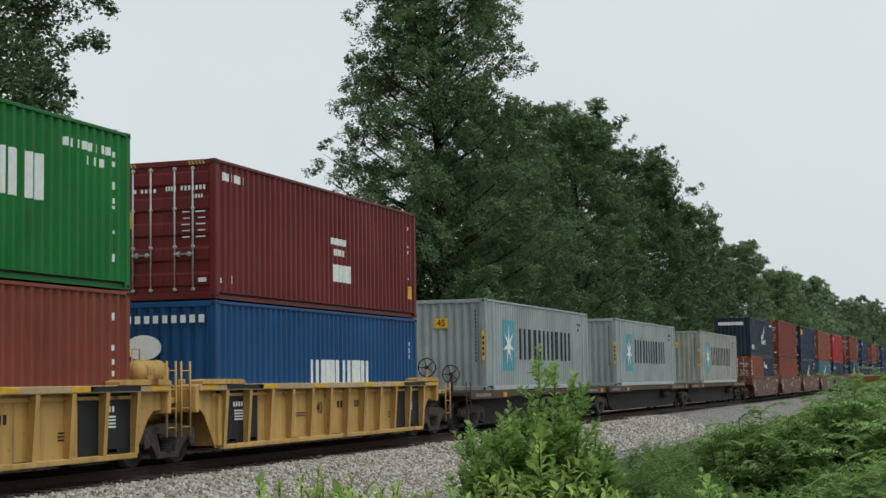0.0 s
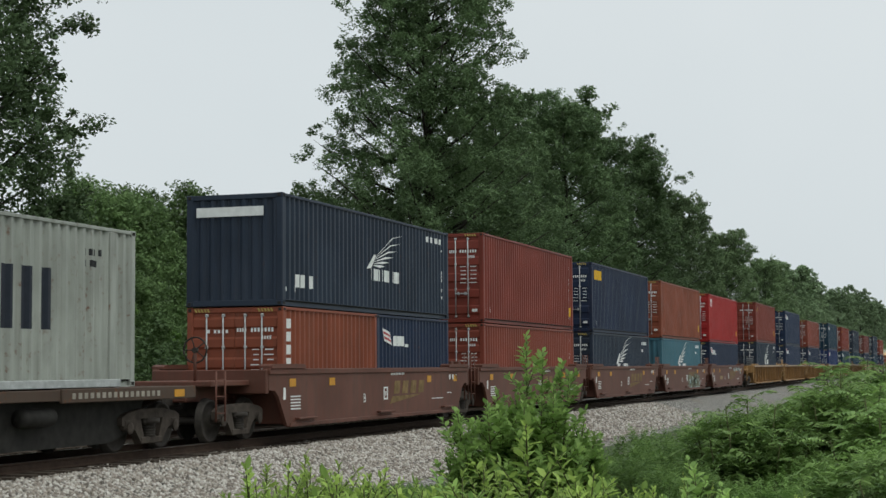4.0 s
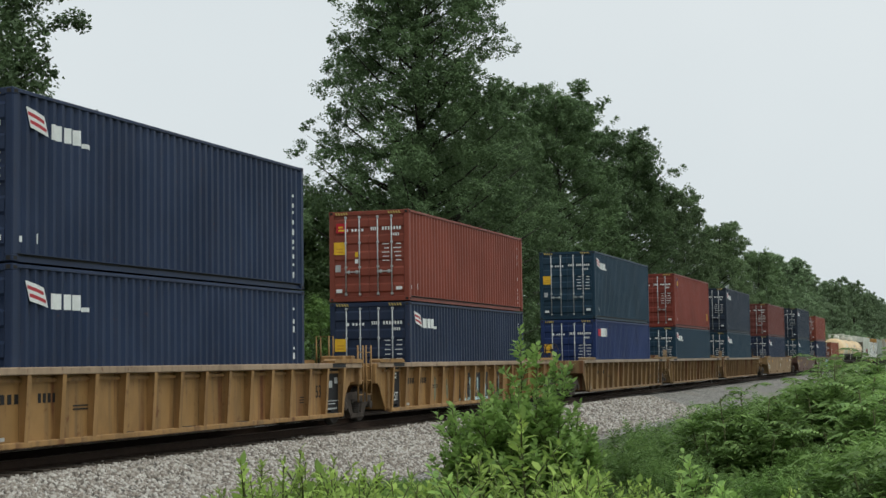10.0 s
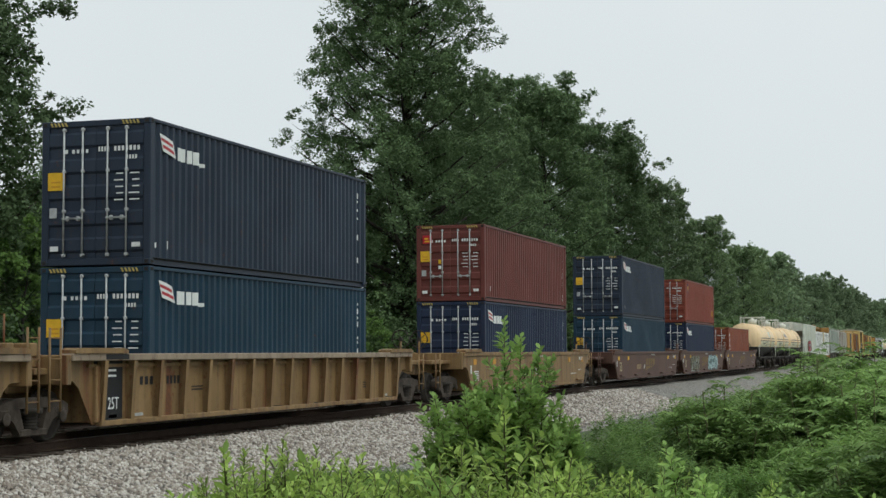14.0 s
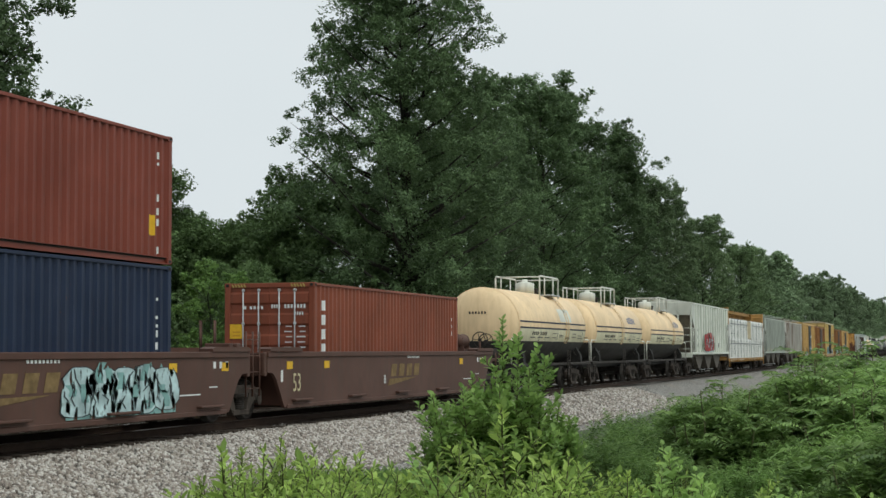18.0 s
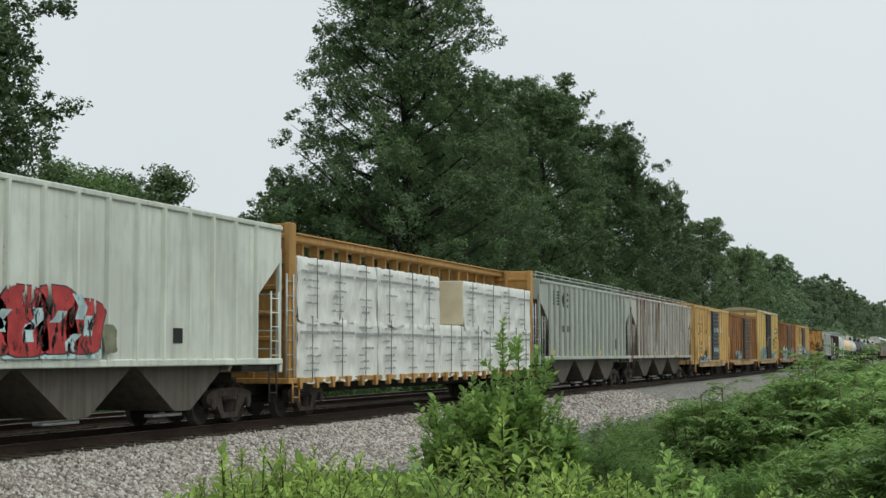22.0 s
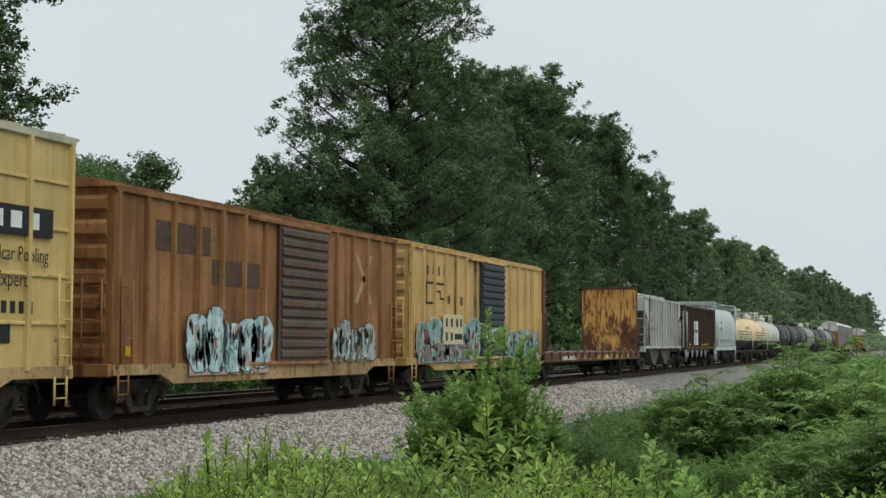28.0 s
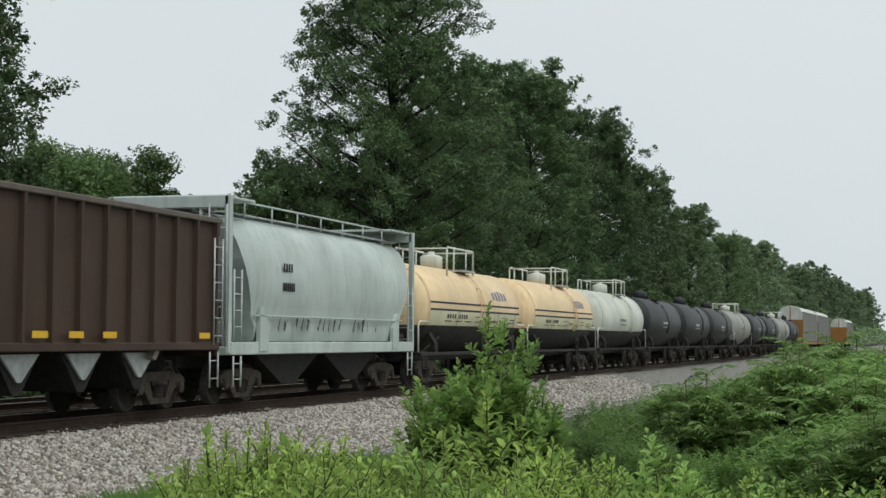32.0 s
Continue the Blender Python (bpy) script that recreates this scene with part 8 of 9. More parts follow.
c = on_train(open_hopper(14.8, 4.0), 658.66)
mark(c, [(-3.9, -3.35, 1.5, 3.05), (-3.0, -2.15, 1.5, 3.05)], WHITE, "side", -1.66, "white_panel", "white panel with car number bars")
mark(c, blocks(-3.85, 2.3, 1.6, 0.2, 4, seed=3), BLACKMARK, "side", -1.668, "car_number")
mark(c, [(q, q + 0.5, 1.48, 1.6) for q in (-6.0, -0.2, 1.0, 2.2, 6.2)], YELLOW, "side", -1.66, "reflector", "yellow reflector patch")
on_train(round_hopper(13.1, 4.62), 673.2)
tanks = [(col, 687.1 + 13.68 * k) for k, col in enumerate(("cream", "cream", "white", "black", "black", "black", "grey", "black", "black", "grey", "black"))]
for k, (col, u) in enumerate(tanks):
    lab = {"cream": "cream tank car with a black belly and white top rails", "white": "white tank car with white top rails", "black": "plain black tank car", "grey": "dusty grey tank car"}[col]
    on_train(tank_car(col, lab, k + 1, rails=col != "black"), u)
on_train(auto_rack("enclosed auto rack car with white roof and orange ends"), 848.2)
on_train(auto_rack("enclosed auto rack car with white roof and orange ends"), 877.0)
on_train(auto_rack("enclosed auto rack car with white roof and orange ends"), 962.0)



# ---- trees, undergrowth and weeds ----
LEAF_DARK = foliage("oak_leaves", (0.066, 0.106, 0.052), (0.126, 0.19, 0.084))
# haze put into the leaf colour of trees further off
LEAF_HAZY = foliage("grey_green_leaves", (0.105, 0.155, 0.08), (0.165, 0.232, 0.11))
LEAF_MID = foliage("wood_edge_leaves", (0.08, 0.13, 0.052), (0.14, 0.215, 0.08))
# paler still: haze painted into the most distant trees and brush
LEAF_FAR_HAZE = foliage("pale_poplar_leaves", (0.155, 0.215, 0.122), (0.205, 0.278, 0.155))
LEAF_LIGHT = foliage("sapling_leaves", (0.08, 0.145, 0.045), (0.18, 0.29, 0.08), 0.45)
LEAF_BUSH = foliage("bush_leaves", (0.125, 0.225, 0.062), (0.34, 0.50, 0.14), 0.45)
LEAF_WEED = foliage("weed_leaves", (0.115, 0.195, 0.048), (0.39, 0.515, 0.13), 0.42)
# leaf colour darkened for the shade of trees overhanging the brush
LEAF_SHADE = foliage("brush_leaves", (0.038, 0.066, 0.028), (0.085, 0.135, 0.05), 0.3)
LEAF_FEATHER = foliage("feathered_leaves", (0.09, 0.155, 0.054), (0.225, 0.34, 0.10), 0.38)
LEAF_FROND = foliage("frond_leaves", (0.09, 0.16, 0.05), (0.225, 0.345, 0.10), 0.4)
LEAF_SOFT = foliage("soft_feathery_leaves", (0.10, 0.18, 0.055), (0.20, 0.31, 0.09), 0.4)
BARK = plain("grey_bark", (0.045, 0.04, 0.034), 0.9, 0, 0.35, 3.0)
STEM = plain("green_brown_stem", (0.08, 0.085, 0.035), 0.8, 0, 0.3)


def leaf_quads(rng, points, size, facing, fold=0.16, slim=0.6):
    """A folded leaf at each point."""
    n = len(points)
    a = rng.normal(size=(n, 3))
    a[:, 2] *= 0.6
    a /= np.linalg.norm(a, axis=1)[:, None]
    nrm = facing + rng.normal(size=(n, 3)) * 0.34
    b = np.cross(nrm, a)
    b /= np.linalg.norm(b, axis=1)[:, None] + 1e-9
    c = np.cross(a, b)
    s = (size * (0.65 + 0.7 * rng.random(n)))[:, None]
    p = points
    v = np.stack([p - a * s * 0.5, p + b * s * slim * 0.5 + c * s * fold, p + a * s * 0.5, p - b * s * slim * 0.5 + c * s * fold], 1)
    f = np.arange(4 * n).reshape(n, 4)
    return v.reshape(-1, 3), f


def in_blobs(rng, blobs, n, per=34, part_of=0.36):
    """Leaf points on many small sprays that cover the skins of clumps, and the way each leaf faces; blobs of (x, y, z, rx, ry, rz)."""
    b = np.array(blobs, float)
    w = b[:, 3] * b[:, 4] + b[:, 3] * b[:, 5]
    m = max(len(b), n // per)
    k = rng.choice(len(b), m, p=w / w.sum())
    d = rng.normal(size=(m, 3))
    d[:, 2] += 0.3
    d /= np.linalg.norm(d, axis=1)[:, None]
    centre = b[k, :3] + d * b[k, 3:] * (0.5 + 0.42 * rng.random(m))[:, None]
    size = b[k, 3] * part_of * (0.6 + 0.8 * rng.random(m))
    j = rng.integers(0, m, n)
    e = rng.normal(size=(n, 3))
    e[:, 2] += 0.2
    e += 0.3 * d[j]
    e /= np.linalg.norm(e, axis=1)[:, None]
    r = size[j] * (0.2 + 0.95 * rng.random(n) ** 0.75)
    p = centre[j] + e * r[:, None] * np.array((1, 1, 0.85))
    return p, e * 0.6 + d[j] * 0.35 + np.array((0, 0, 0.6))


def grow(seed, height, spread, crown_from, limbs, taper=0.0, lean=(0, 0), profile=None, bias=(0.0, 0.0), fine=1.0, steep=0.55):
    """Trunk and limb paths, and the leaf clumps that they carry. taper: how far the crown narrows upwards. profile: (heights, reaches) of the limbs as shares
    of height and spread; bias: the side to which the crown reaches further; fine: the size of its clumps; steep: how far upper limbs rise."""
    rng = np.random.default_rng(seed)
    wood = [([(0, 0, -0.3)] + [(lean[0] * k / 6 + rng.normal() * 0.15 * (k > 0), lean[1] * k / 6 + rng.normal() * 0.15, height * 0.95 * k / 6) for k in range(1, 7)], [0.0125 * height * (1 - 0.14 * k) for k in range(7)])]
    blobs = []
    for i in range(limbs):
        q = (i + 0.5) / limbs
        z0 = height * (crown_from + (0.93 - crown_from) * q)
        ang = i * 2.39996 + rng.normal() * 0.25
        prof = (1 - taper * q) * (0.55 + 0.45 * math.sin(math.pi * min(1, 0.25 + 0.75 * q)) + 0.08 * rng.normal())
        if profile:
            prof = float(np.interp(z0 / height, *profile)) * (1 + max(-0.3, min(0.15, 0.2 * rng.normal()))) * (1 + bias[0] * math.cos(ang) + bias[1] * math.sin(ang))
        ln = max(0.12, prof) * spread
        rise = ln * (0.25 + steep * q)
        tip = np.array((math.cos(ang) * ln, math.sin(ang) * ln, z0 + rise))
        mid = np.array((math.cos(ang) * ln * 0.5, math.sin(ang) * ln * 0.5, z0 + rise * 0.3))
        o = np.array((lean[0] * z0 / height, lean[1] * z0 / height, 0))
        wood.append(([tuple(o + (0, 0, z0 - 0.3)), tuple(o + mid), tuple(o + tip)], [0.0052 * height * (1.2 - q), 0.0028 * height * (1.2 - q), 0.01]))
        many = round(5 / fine)
        for k in range(many):
            u_ = 0.25 + 0.72 * (k + rng.random()) / many
            c = o + mid * (1 - u_) + tip * u_ + rng.normal(size=3) * ln * 0.12
            r = (0.16 + 0.12 * rng.random()) * spread * (0.7 + 0.5 * (1 - u_)) * fine
            blobs.append((*c, r, r, r * 0.62))
    for k in range(limbs // 3):
        z = height * (crown_from + (0.86 - crown_from) * (k + 0.5) / (limbs // 3))
        q = (z / height - crown_from) / max(0.1, 0.95 - crown_from)
        r = spread * 0.42 * (1 - 0.55 * q)
        if profile:
            r = spread * 0.36 * float(np.interp(z / height, *profile)) * (0.95 if q < 0.45 else 0.74)
        a = k * 2.4
        blobs.append((lean[0] * z / height + math.cos(a) * r * 0.8, lean[1] * z / height + math.sin(a) * r * 0.8, z, r, r, r * 0.8))
    for k in range(max(3, limbs // 6)):
        a = rng.random() * 6.28
        r = spread * (0.16 + 0.1 * rng.random())
        blobs.append((lean[0] + math.cos(a) * spread * 0.25, lean[1] + math.sin(a) * spread * 0.25, height * (0.9 + 0.1 * rng.random()) - r * 0.4, r, r, r * 0.8))
    return wood, blobs


def tree(seed, height, spread, crown_from=0.2, limbs=26, leaves=20000, leaf=0.3, material=None, taper=0.3, label="", lean=(0, 0), **shape):
    wood, blobs = grow(seed, height, spread, crown_from, limbs, taper, lean, **shape)
    th = thing("tree", label or "tall broadleaf tree in full dark green leaf", "tree", "trees along the line")
    s = Solid()
    for path, rad in wood[:1]:
        s.tube(path, rad, 10)
    part("trunk", s, BARK, th)
    s = Solid()
    for path, rad in wood[1:]:
        s.tube(path, rad, 6)
    part("branchwork", s, BARK, th)["kind"] = "stuff"
    rng = np.random.default_rng(seed + 500)
    spots_, facing = in_blobs(rng, blobs, leaves)
    v, f = leaf_quads(rng, spots_, leaf, facing)
    part("crown", raw_mesh("crown", v, f, material or LEAF_DARK), material or LEAF_DARK, th)
    return th


def stand(th, x, y, turn=0.0, k=1.0, z=None):
    th.matrix_basis = Matrix.Translation((x, y, profile_z(y) if z is None else z)) @ pose(0, 0, 0, 0, 0, turn) @ Matrix.Diagonal((k, k, k, 1))
    return th



def undergrowth(x0, x1, y0, y1, low, high, leaves, leaf, seed, material, blob=1.4):
    """A tangle of brush and saplings along the wood's edge."""
    rng = np.random.default_rng(seed)
    blobs = []
    x = x0
    while x < x1:
        y = y0 + (y1 - y0) * rng.random()
        h = low + (high - low) * rng.random() * (0.6 + 0.4 * math.sin(x * 0.21 + seed))
        z = 0.0
        while z < h:
            r = blob * (0.7 + 0.6 * rng.random()) * (1.15 - 0.5 * z / max(h, 0.1))
            blobs.append((x + rng.normal() * 0.6, y + rng.normal() * 0.5 + 0.12 * z, profile_z(y) + z + r * 0.35, r, r, r * 0.75))
            z += r * 0.85
        x += blob * (0.35 + 0.5 * rng.random())
    spots_, facing = in_blobs(rng, blobs, leaves)
    v, f = leaf_quads(rng, spots_, leaf, facing)
    return tagged(new("undergrowth", raw_mesh("undergrowth", v, f, material)), "dense green brush along the edge of the wood", "undergrowth", kind="stuff")


# the great tree across the line, and its neighbours
stand(tree(1, 33, 6.6, 0.05, 126, 280000, 0.165, label="great broadleaf tree with steep limbs and an open ragged crown", profile=((0.0, 0.2, 0.33, 0.42, 0.5, 0.58, 0.68, 0.8, 0.95, 1.0), (0.95, 1.05, 0.92, 0.84, 0.76, 0.66, 0.64, 0.58, 0.34, 0.15)), bias=(-0.02, 0.02), fine=0.76, steep=0.8), 88.8, 30.2)
stand(tree(2, 22, 4.6, 0.05, 60, 120000, 0.165, taper=0.2), 41.9, 29.9, 40)
variants = [tree(10 + k, 25, 6.6, 0.03, 60, 92000, 0.225, taper=0.3, fine=0.75) for k in range(3)]
hazy = tree(15, 25, 6.8, 0.03, 56, 62000, 0.29, LEAF_HAZY, taper=0.3, fine=0.8, label="broadleaf tree along the line with leaf colour greyed for haze")
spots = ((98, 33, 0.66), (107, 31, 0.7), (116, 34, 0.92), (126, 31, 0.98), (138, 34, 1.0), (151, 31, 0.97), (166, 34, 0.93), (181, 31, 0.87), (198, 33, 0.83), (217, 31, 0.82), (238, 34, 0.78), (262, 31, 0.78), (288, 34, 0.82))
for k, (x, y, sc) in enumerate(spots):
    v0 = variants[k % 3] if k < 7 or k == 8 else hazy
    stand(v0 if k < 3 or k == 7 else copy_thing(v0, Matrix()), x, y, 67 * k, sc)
far_tree = tree(20, 24, 7.8, 0.02, 46, 22000, 0.5, LEAF_FAR_HAZE, taper=0.3, fine=0.85, label="distant broadleaf tree with leaf colour paled for haze")
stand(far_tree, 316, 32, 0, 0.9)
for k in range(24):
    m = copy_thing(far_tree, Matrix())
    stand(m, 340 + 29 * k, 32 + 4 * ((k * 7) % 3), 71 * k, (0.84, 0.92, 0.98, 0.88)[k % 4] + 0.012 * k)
# smaller trees in the gap between the left tree and the great one
low_tree = tree(30, 11.5, 6.0, 0.04, 46, 46000, 0.24, LEAF_MID, taper=0.3, label="round-crowned smaller tree in full leaf")
for k, (x, y, sc) in enumerate(((83.6, 45.6, 0.98), (85.6, 41.5, 0.74), (75, 44, 0.92), (93, 43, 0.7), (79.5, 46.5, 0.89), (89, 45.5, 0.8), (78, 36, 0.5), (84, 34, 0.5), (72, 33, 0.5), (62, 35, 0.5), (108, 52, 0.8), (55, 36, 0.52), (66, 40, 0.62), (87, 38.8, 0.8), (89.5, 36.2, 1.0))):
    stand(low_tree if k == 0 else copy_thing(low_tree, Matrix()), x, y, 53 * k, sc)
sapling = tree(31, 6.2, 2.5, 0.03, 22, 9000, 0.17, LEAF_LIGHT, taper=0.3, label="light green sapling at the edge of the wood")
for k, (x, y, sc) in enumerate(((42, 26.6, 0.98), (38.6, 27.0, 0.9), (54.5, 26.2, 0.88), (58.5, 26.4, 0.72), (47.5, 28.4, 0.6), (64, 26.5, 0.8), (71, 26.4, 0.66), (36, 26.6, 0.8))):
    stand(sapling if k == 0 else copy_thing(sapling, Matrix()), x, y, 81 * k, sc)
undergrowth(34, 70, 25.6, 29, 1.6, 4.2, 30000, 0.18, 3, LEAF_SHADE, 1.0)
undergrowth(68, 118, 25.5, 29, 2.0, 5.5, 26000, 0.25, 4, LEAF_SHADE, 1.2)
undergrowth(118, 330, 25.5, 28, 3.0, 8.5, 34000, 0.45, 5, LEAF_MID, 2.0)
undergrowth(330, 1100, 25.5, 28, 4.0, 9.0, 16000, 1.2, 6, LEAF_FAR_HAZE, 4.0)


# ---- plants between the camera and the line ----
def oval_leaves(rng, base, way, size, slim=0.45, droop=0.25):
    """Pointed oval leaves, folded along the rib, from base points along their directions."""
    n = len(base)
    way = way / (np.linalg.norm(way, axis=1)[:, None] + 1e-9)
    up = np.tile((0.0, 0.0, 1.0), (n, 1)) + rng.normal(size=(n, 3)) * 0.3
    side = np.cross(way, up)
    side /= np.linalg.norm(side, axis=1)[:, None] + 1e-9
    nrm = np.cross(side, way)
    s = size[:, None]
    w = s * slim * 0.5

    def at(a, b, c):
        return base + way * s * a + side * w * b + nrm * s * (c - droop * a * a)
    v = np.stack([at(0, 0, 0), at(0.3, 0.85, 0.06), at(0.68, 0.8, 0.06), at(1, 0, 0), at(0.68, -0.8, 0.06), at(0.3, -0.85, 0.06), at(0.3, 0, 0), at(0.68, 0, 0)], 1)
    tri = np.array([(0, 1, 6), (0, 6, 5), (1, 2, 7), (1, 7, 6), (6, 7, 4), (6, 4, 5), (2, 3, 7), (7, 3, 4)])
    f = (tri[None] + 8 * np.arange(n)[:, None, None]).reshape(-1, 3)
    return v.reshape(-1, 3), f


def plant_at(th, x, y, turn=0.0, k=1.0):
    return stand(th, x, y, turn, k)


def clump_bush(label, seed, lobes, leaves, leaf, material, slim=0.72):
    """A bush of rounded lobes (x, y, z, r) on stems, each lobe a mass of short leafy shoots."""
    rng = np.random.default_rng(seed)
    th = thing("bush", label, "bush", "plants beside the line")
    wood = Solid()
    base, way, size = [], [], []
    for x, y, z, r in lobes:
        for k in range(3):
            a = rng.random() * 6.28
            wood.tube([(x * 0.15, y * 0.15, 0), (x * 0.6 + rng.normal() * 0.05, y * 0.6, z * 0.6), (x + math.cos(a) * r * 0.6, y + math.sin(a) * r * 0.6, z + r * 0.5)], [0.014, 0.009, 0.004], 5)
        n = int(leaves * r * r / sum(q[3] ** 2 for q in lobes) / 14)
        d = rng.normal(size=(n, 3))
        d[:, 2] += 0.35
        d /= np.linalg.norm(d, axis=1)[:, None]
        c = np.array((x, y, z)) + d * r * (0.45 + 0.55 * rng.random(n) ** 0.6)[:, None] * np.array((1, 1, 1.1))
        shoot = d * 0.6 + np.array((0, 0, 0.8))
        ln = r * (0.22 + 0.3 * rng.random(n))
        for k in range(14):
            t = (k + 0.5) / 14
            a = k * 2.4 + rng.random(n) * 0.8
            out = np.stack([np.cos(a), np.sin(a), 0.25 + 0.5 * t + 0.2 * rng.normal(size=n)], 1)
            base.append(c + shoot * (ln * t)[:, None])
            way.append(out)
            size.append(leaf * (0.7 + 0.5 * rng.random(n)) * (1.1 - 0.4 * t))
    part("stem", wood, STEM, th)["kind"] = "stuff"
    v, f = oval_leaves(rng, np.concatenate(base), np.concatenate(way), np.concatenate(size), slim)
    part("foliage", raw_mesh("foliage", v, f, material), material, th)["kind"] = "stuff"
    return th


def shoot_bush(label, seed, shoots, leaf, material, slim=0.6, name="bush", side=13, per=13):
    """A bush of upright leafy shoots: rows of (x, y, height, lean reach); each shoot carries side shoots, and leaves that stand up along them."""
    rng = np.random.default_rng(seed)
    th = thing(name, label, name, "plants beside the line")
    wood = Solid()
    base, way, size = [], [], []

    def leafy(a, b, n, big):
        axis = (b - a) / (np.linalg.norm(b - a) + 1e-9)
        for k in range(n):
            t = (k + rng.random()) / n
            w = k * 2.4 + rng.normal() * 0.4
            out = np.array((math.cos(w), math.sin(w), 0.0))
            base.append(a * (1 - t) + b * t)
            way.append(out * (0.95 - 0.45 * t) + axis * (0.35 + 0.5 * t) + np.array((0, 0, 0.1 * rng.normal())))
            size.append(leaf * big * (0.6 + 0.55 * rng.random()) * (1.12 - 0.45 * t))

    for x, y, h in shoots:
        root = np.array((x * 0.25, y * 0.25, 0.0))
        tip = np.array((x, y, h))
        mid = np.array((x * 0.85, y * 0.85, h * 0.5))
        path = [(1 - t) ** 2 * root + 2 * t * (1 - t) * mid + t * t * tip for t in np.linspace(0, 1, 7)]
        wood.tube([tuple(q) for q in path], [0.012 - 0.0014 * k for k in range(7)], 5)
        leafy(path[4], path[6], max(8, int(30 * h / 1.4)), 0.95)
        for k in range(side):
            t = 0.16 + 0.72 * (k + rng.random()) / side
            p0 = (1 - t) ** 2 * root + 2 * t * (1 - t) * mid + t * t * tip
            w = k * 2.4 + rng.random()
            reach = (0.13 + 0.16 * rng.random()) * (1.15 - 0.6 * t)
            p1 = p0 + np.array((math.cos(w) * reach, math.sin(w) * reach, reach * (0.9 + 0.7 * rng.random())))
            wood.tube([tuple(p0), tuple(p1)], [0.005, 0.002], 4)
            leafy(p0 * 0.75 + p1 * 0.25, p1, per, 1.0)
    part("stem", wood, STEM, th)["kind"] = "stuff"
    v, f = oval_leaves(rng, np.array(base), np.array(way), np.array(size), slim, 0.12)
    part("foliage", raw_mesh("foliage", v, f, material), material, th)["kind"] = "stuff"
    return th


def shoot_rows(seed, n, radius, top):
    """Shoots of a rounded bush with an uneven outline; one in five stands out above its neighbours."""
    r = random.Random(seed)
    out = []
    for k in range(n):
        d = radius * math.sqrt((k + 0.5) / n)
        a = k * 2.4 + r.uniform(-0.3, 0.3)
        rise = 1.08 if k % 5 == 0 else r.uniform(0.72, 0.96)
        out.append((math.cos(a) * d, math.sin(a) * d, top * (1.0 - 0.40 * (d / radius) ** 1.5) * rise))
    return out


plant_at(shoot_bush("leafy green bush with upright shoots and rounded leaves", 1, shoot_rows(6, 50, 0.68, 1.88), 0.094, LEAF_BUSH, 0.64, side=14, per=15), 12.5, 3.42, 0, 1.0)


def dome(seed, radius, height, n, r0, r1):
    """Lobes of a rounded shrub, set apart so that dark gaps stay between them."""
    r = random.Random(seed)
    out = [(0, 0, height * 0.3, radius * 0.55)]
    for k in range(n):
        a, q = k * 2.4, (k + 0.5) / n
        d = radius * math.sqrt(q)
        z = height * (0.95 - 0.62 * q * q) * r.uniform(0.8, 1.02)
        s = r.uniform(r0, r1)
        out.append((math.cos(a) * d, math.sin(a) * d, max(0.2, z - s), s))
    return tuple(out)


def fronded(label, seed, stems, radius, height, fronds, length, pairs, material):
    """A thicket of stems, each with rosettes of long arching feathered leaves."""
    rng = np.random.default_rng(seed)
    th = thing("bush", label, "bush", "plants beside the line")
    wood = Solid()
    base, way, size = [], [], []
    for i in range(stems):
        d = radius * math.sqrt((i + 0.4) / stems)
        a = i * 2.4 + rng.normal() * 0.2
        h = height * (1.0 - 0.4 * (d / radius) ** 2) * (0.84 + 0.2 * rng.random())
        root = np.array((math.cos(a) * d * 0.45, math.sin(a) * d * 0.45, 0.0))
        tip = np.array((math.cos(a) * d, math.sin(a) * d, h))
        wood.tube([tuple(root), tuple(root * 0.4 + tip * 0.6 - np.array((0, 0, 0.08))), tuple(tip)], [0.016, 0.011, 0.006], 5)
        for k in range(fronds):
            t = 0.35 + 0.65 * (k + 0.5) / fronds
            p = root * (1 - t) + tip * t
            b = k * 2.4 + rng.normal() * 0.3
            lift = 0.15 + 0.75 * max(0.0, (t - 0.6) / 0.4) + 0.12 * rng.normal()
            out = np.array((math.cos(b), math.sin(b), lift))
            cross = np.array((-math.sin(b), math.cos(b), 0.0))
            ln = length * (0.7 + 0.45 * rng.random()) * (1.1 - 0.3 * t)
            line = [p + out * ln * q + np.array((0, 0, -0.62 * ln * q * q)) for q in np.linspace(0, 1, 5)]
            wood.tube([tuple(q) for q in line], [0.004, 0.0035, 0.003, 0.002, 0.001], 3)
            for j in range(pairs):
                q = (j + 1.0) / pairs
                c = p + out * ln * q + np.array((0, 0, -0.62 * ln * q * q))
                big = ln * 0.27 * (math.sin(math.pi * (0.12 + 0.76 * q)) ** 0.6)
                for sgn in (-1, 1):
                    base.append(c)
                    way.append(cross * sgn + out * 0.42 + np.array((0, 0, -0.28 + 0.1 * rng.normal())))
                    size.append(big * (0.85 + 0.3 * rng.random()))
    part("stem", wood, STEM, th)["kind"] = "stuff"
    v, f = oval_leaves(rng, np.array(base), np.array(way), np.array(size), 0.4, 0.3)
    part("foliage", raw_mesh("foliage", v, f, material), material, th)["kind"] = "stuff"
    return th


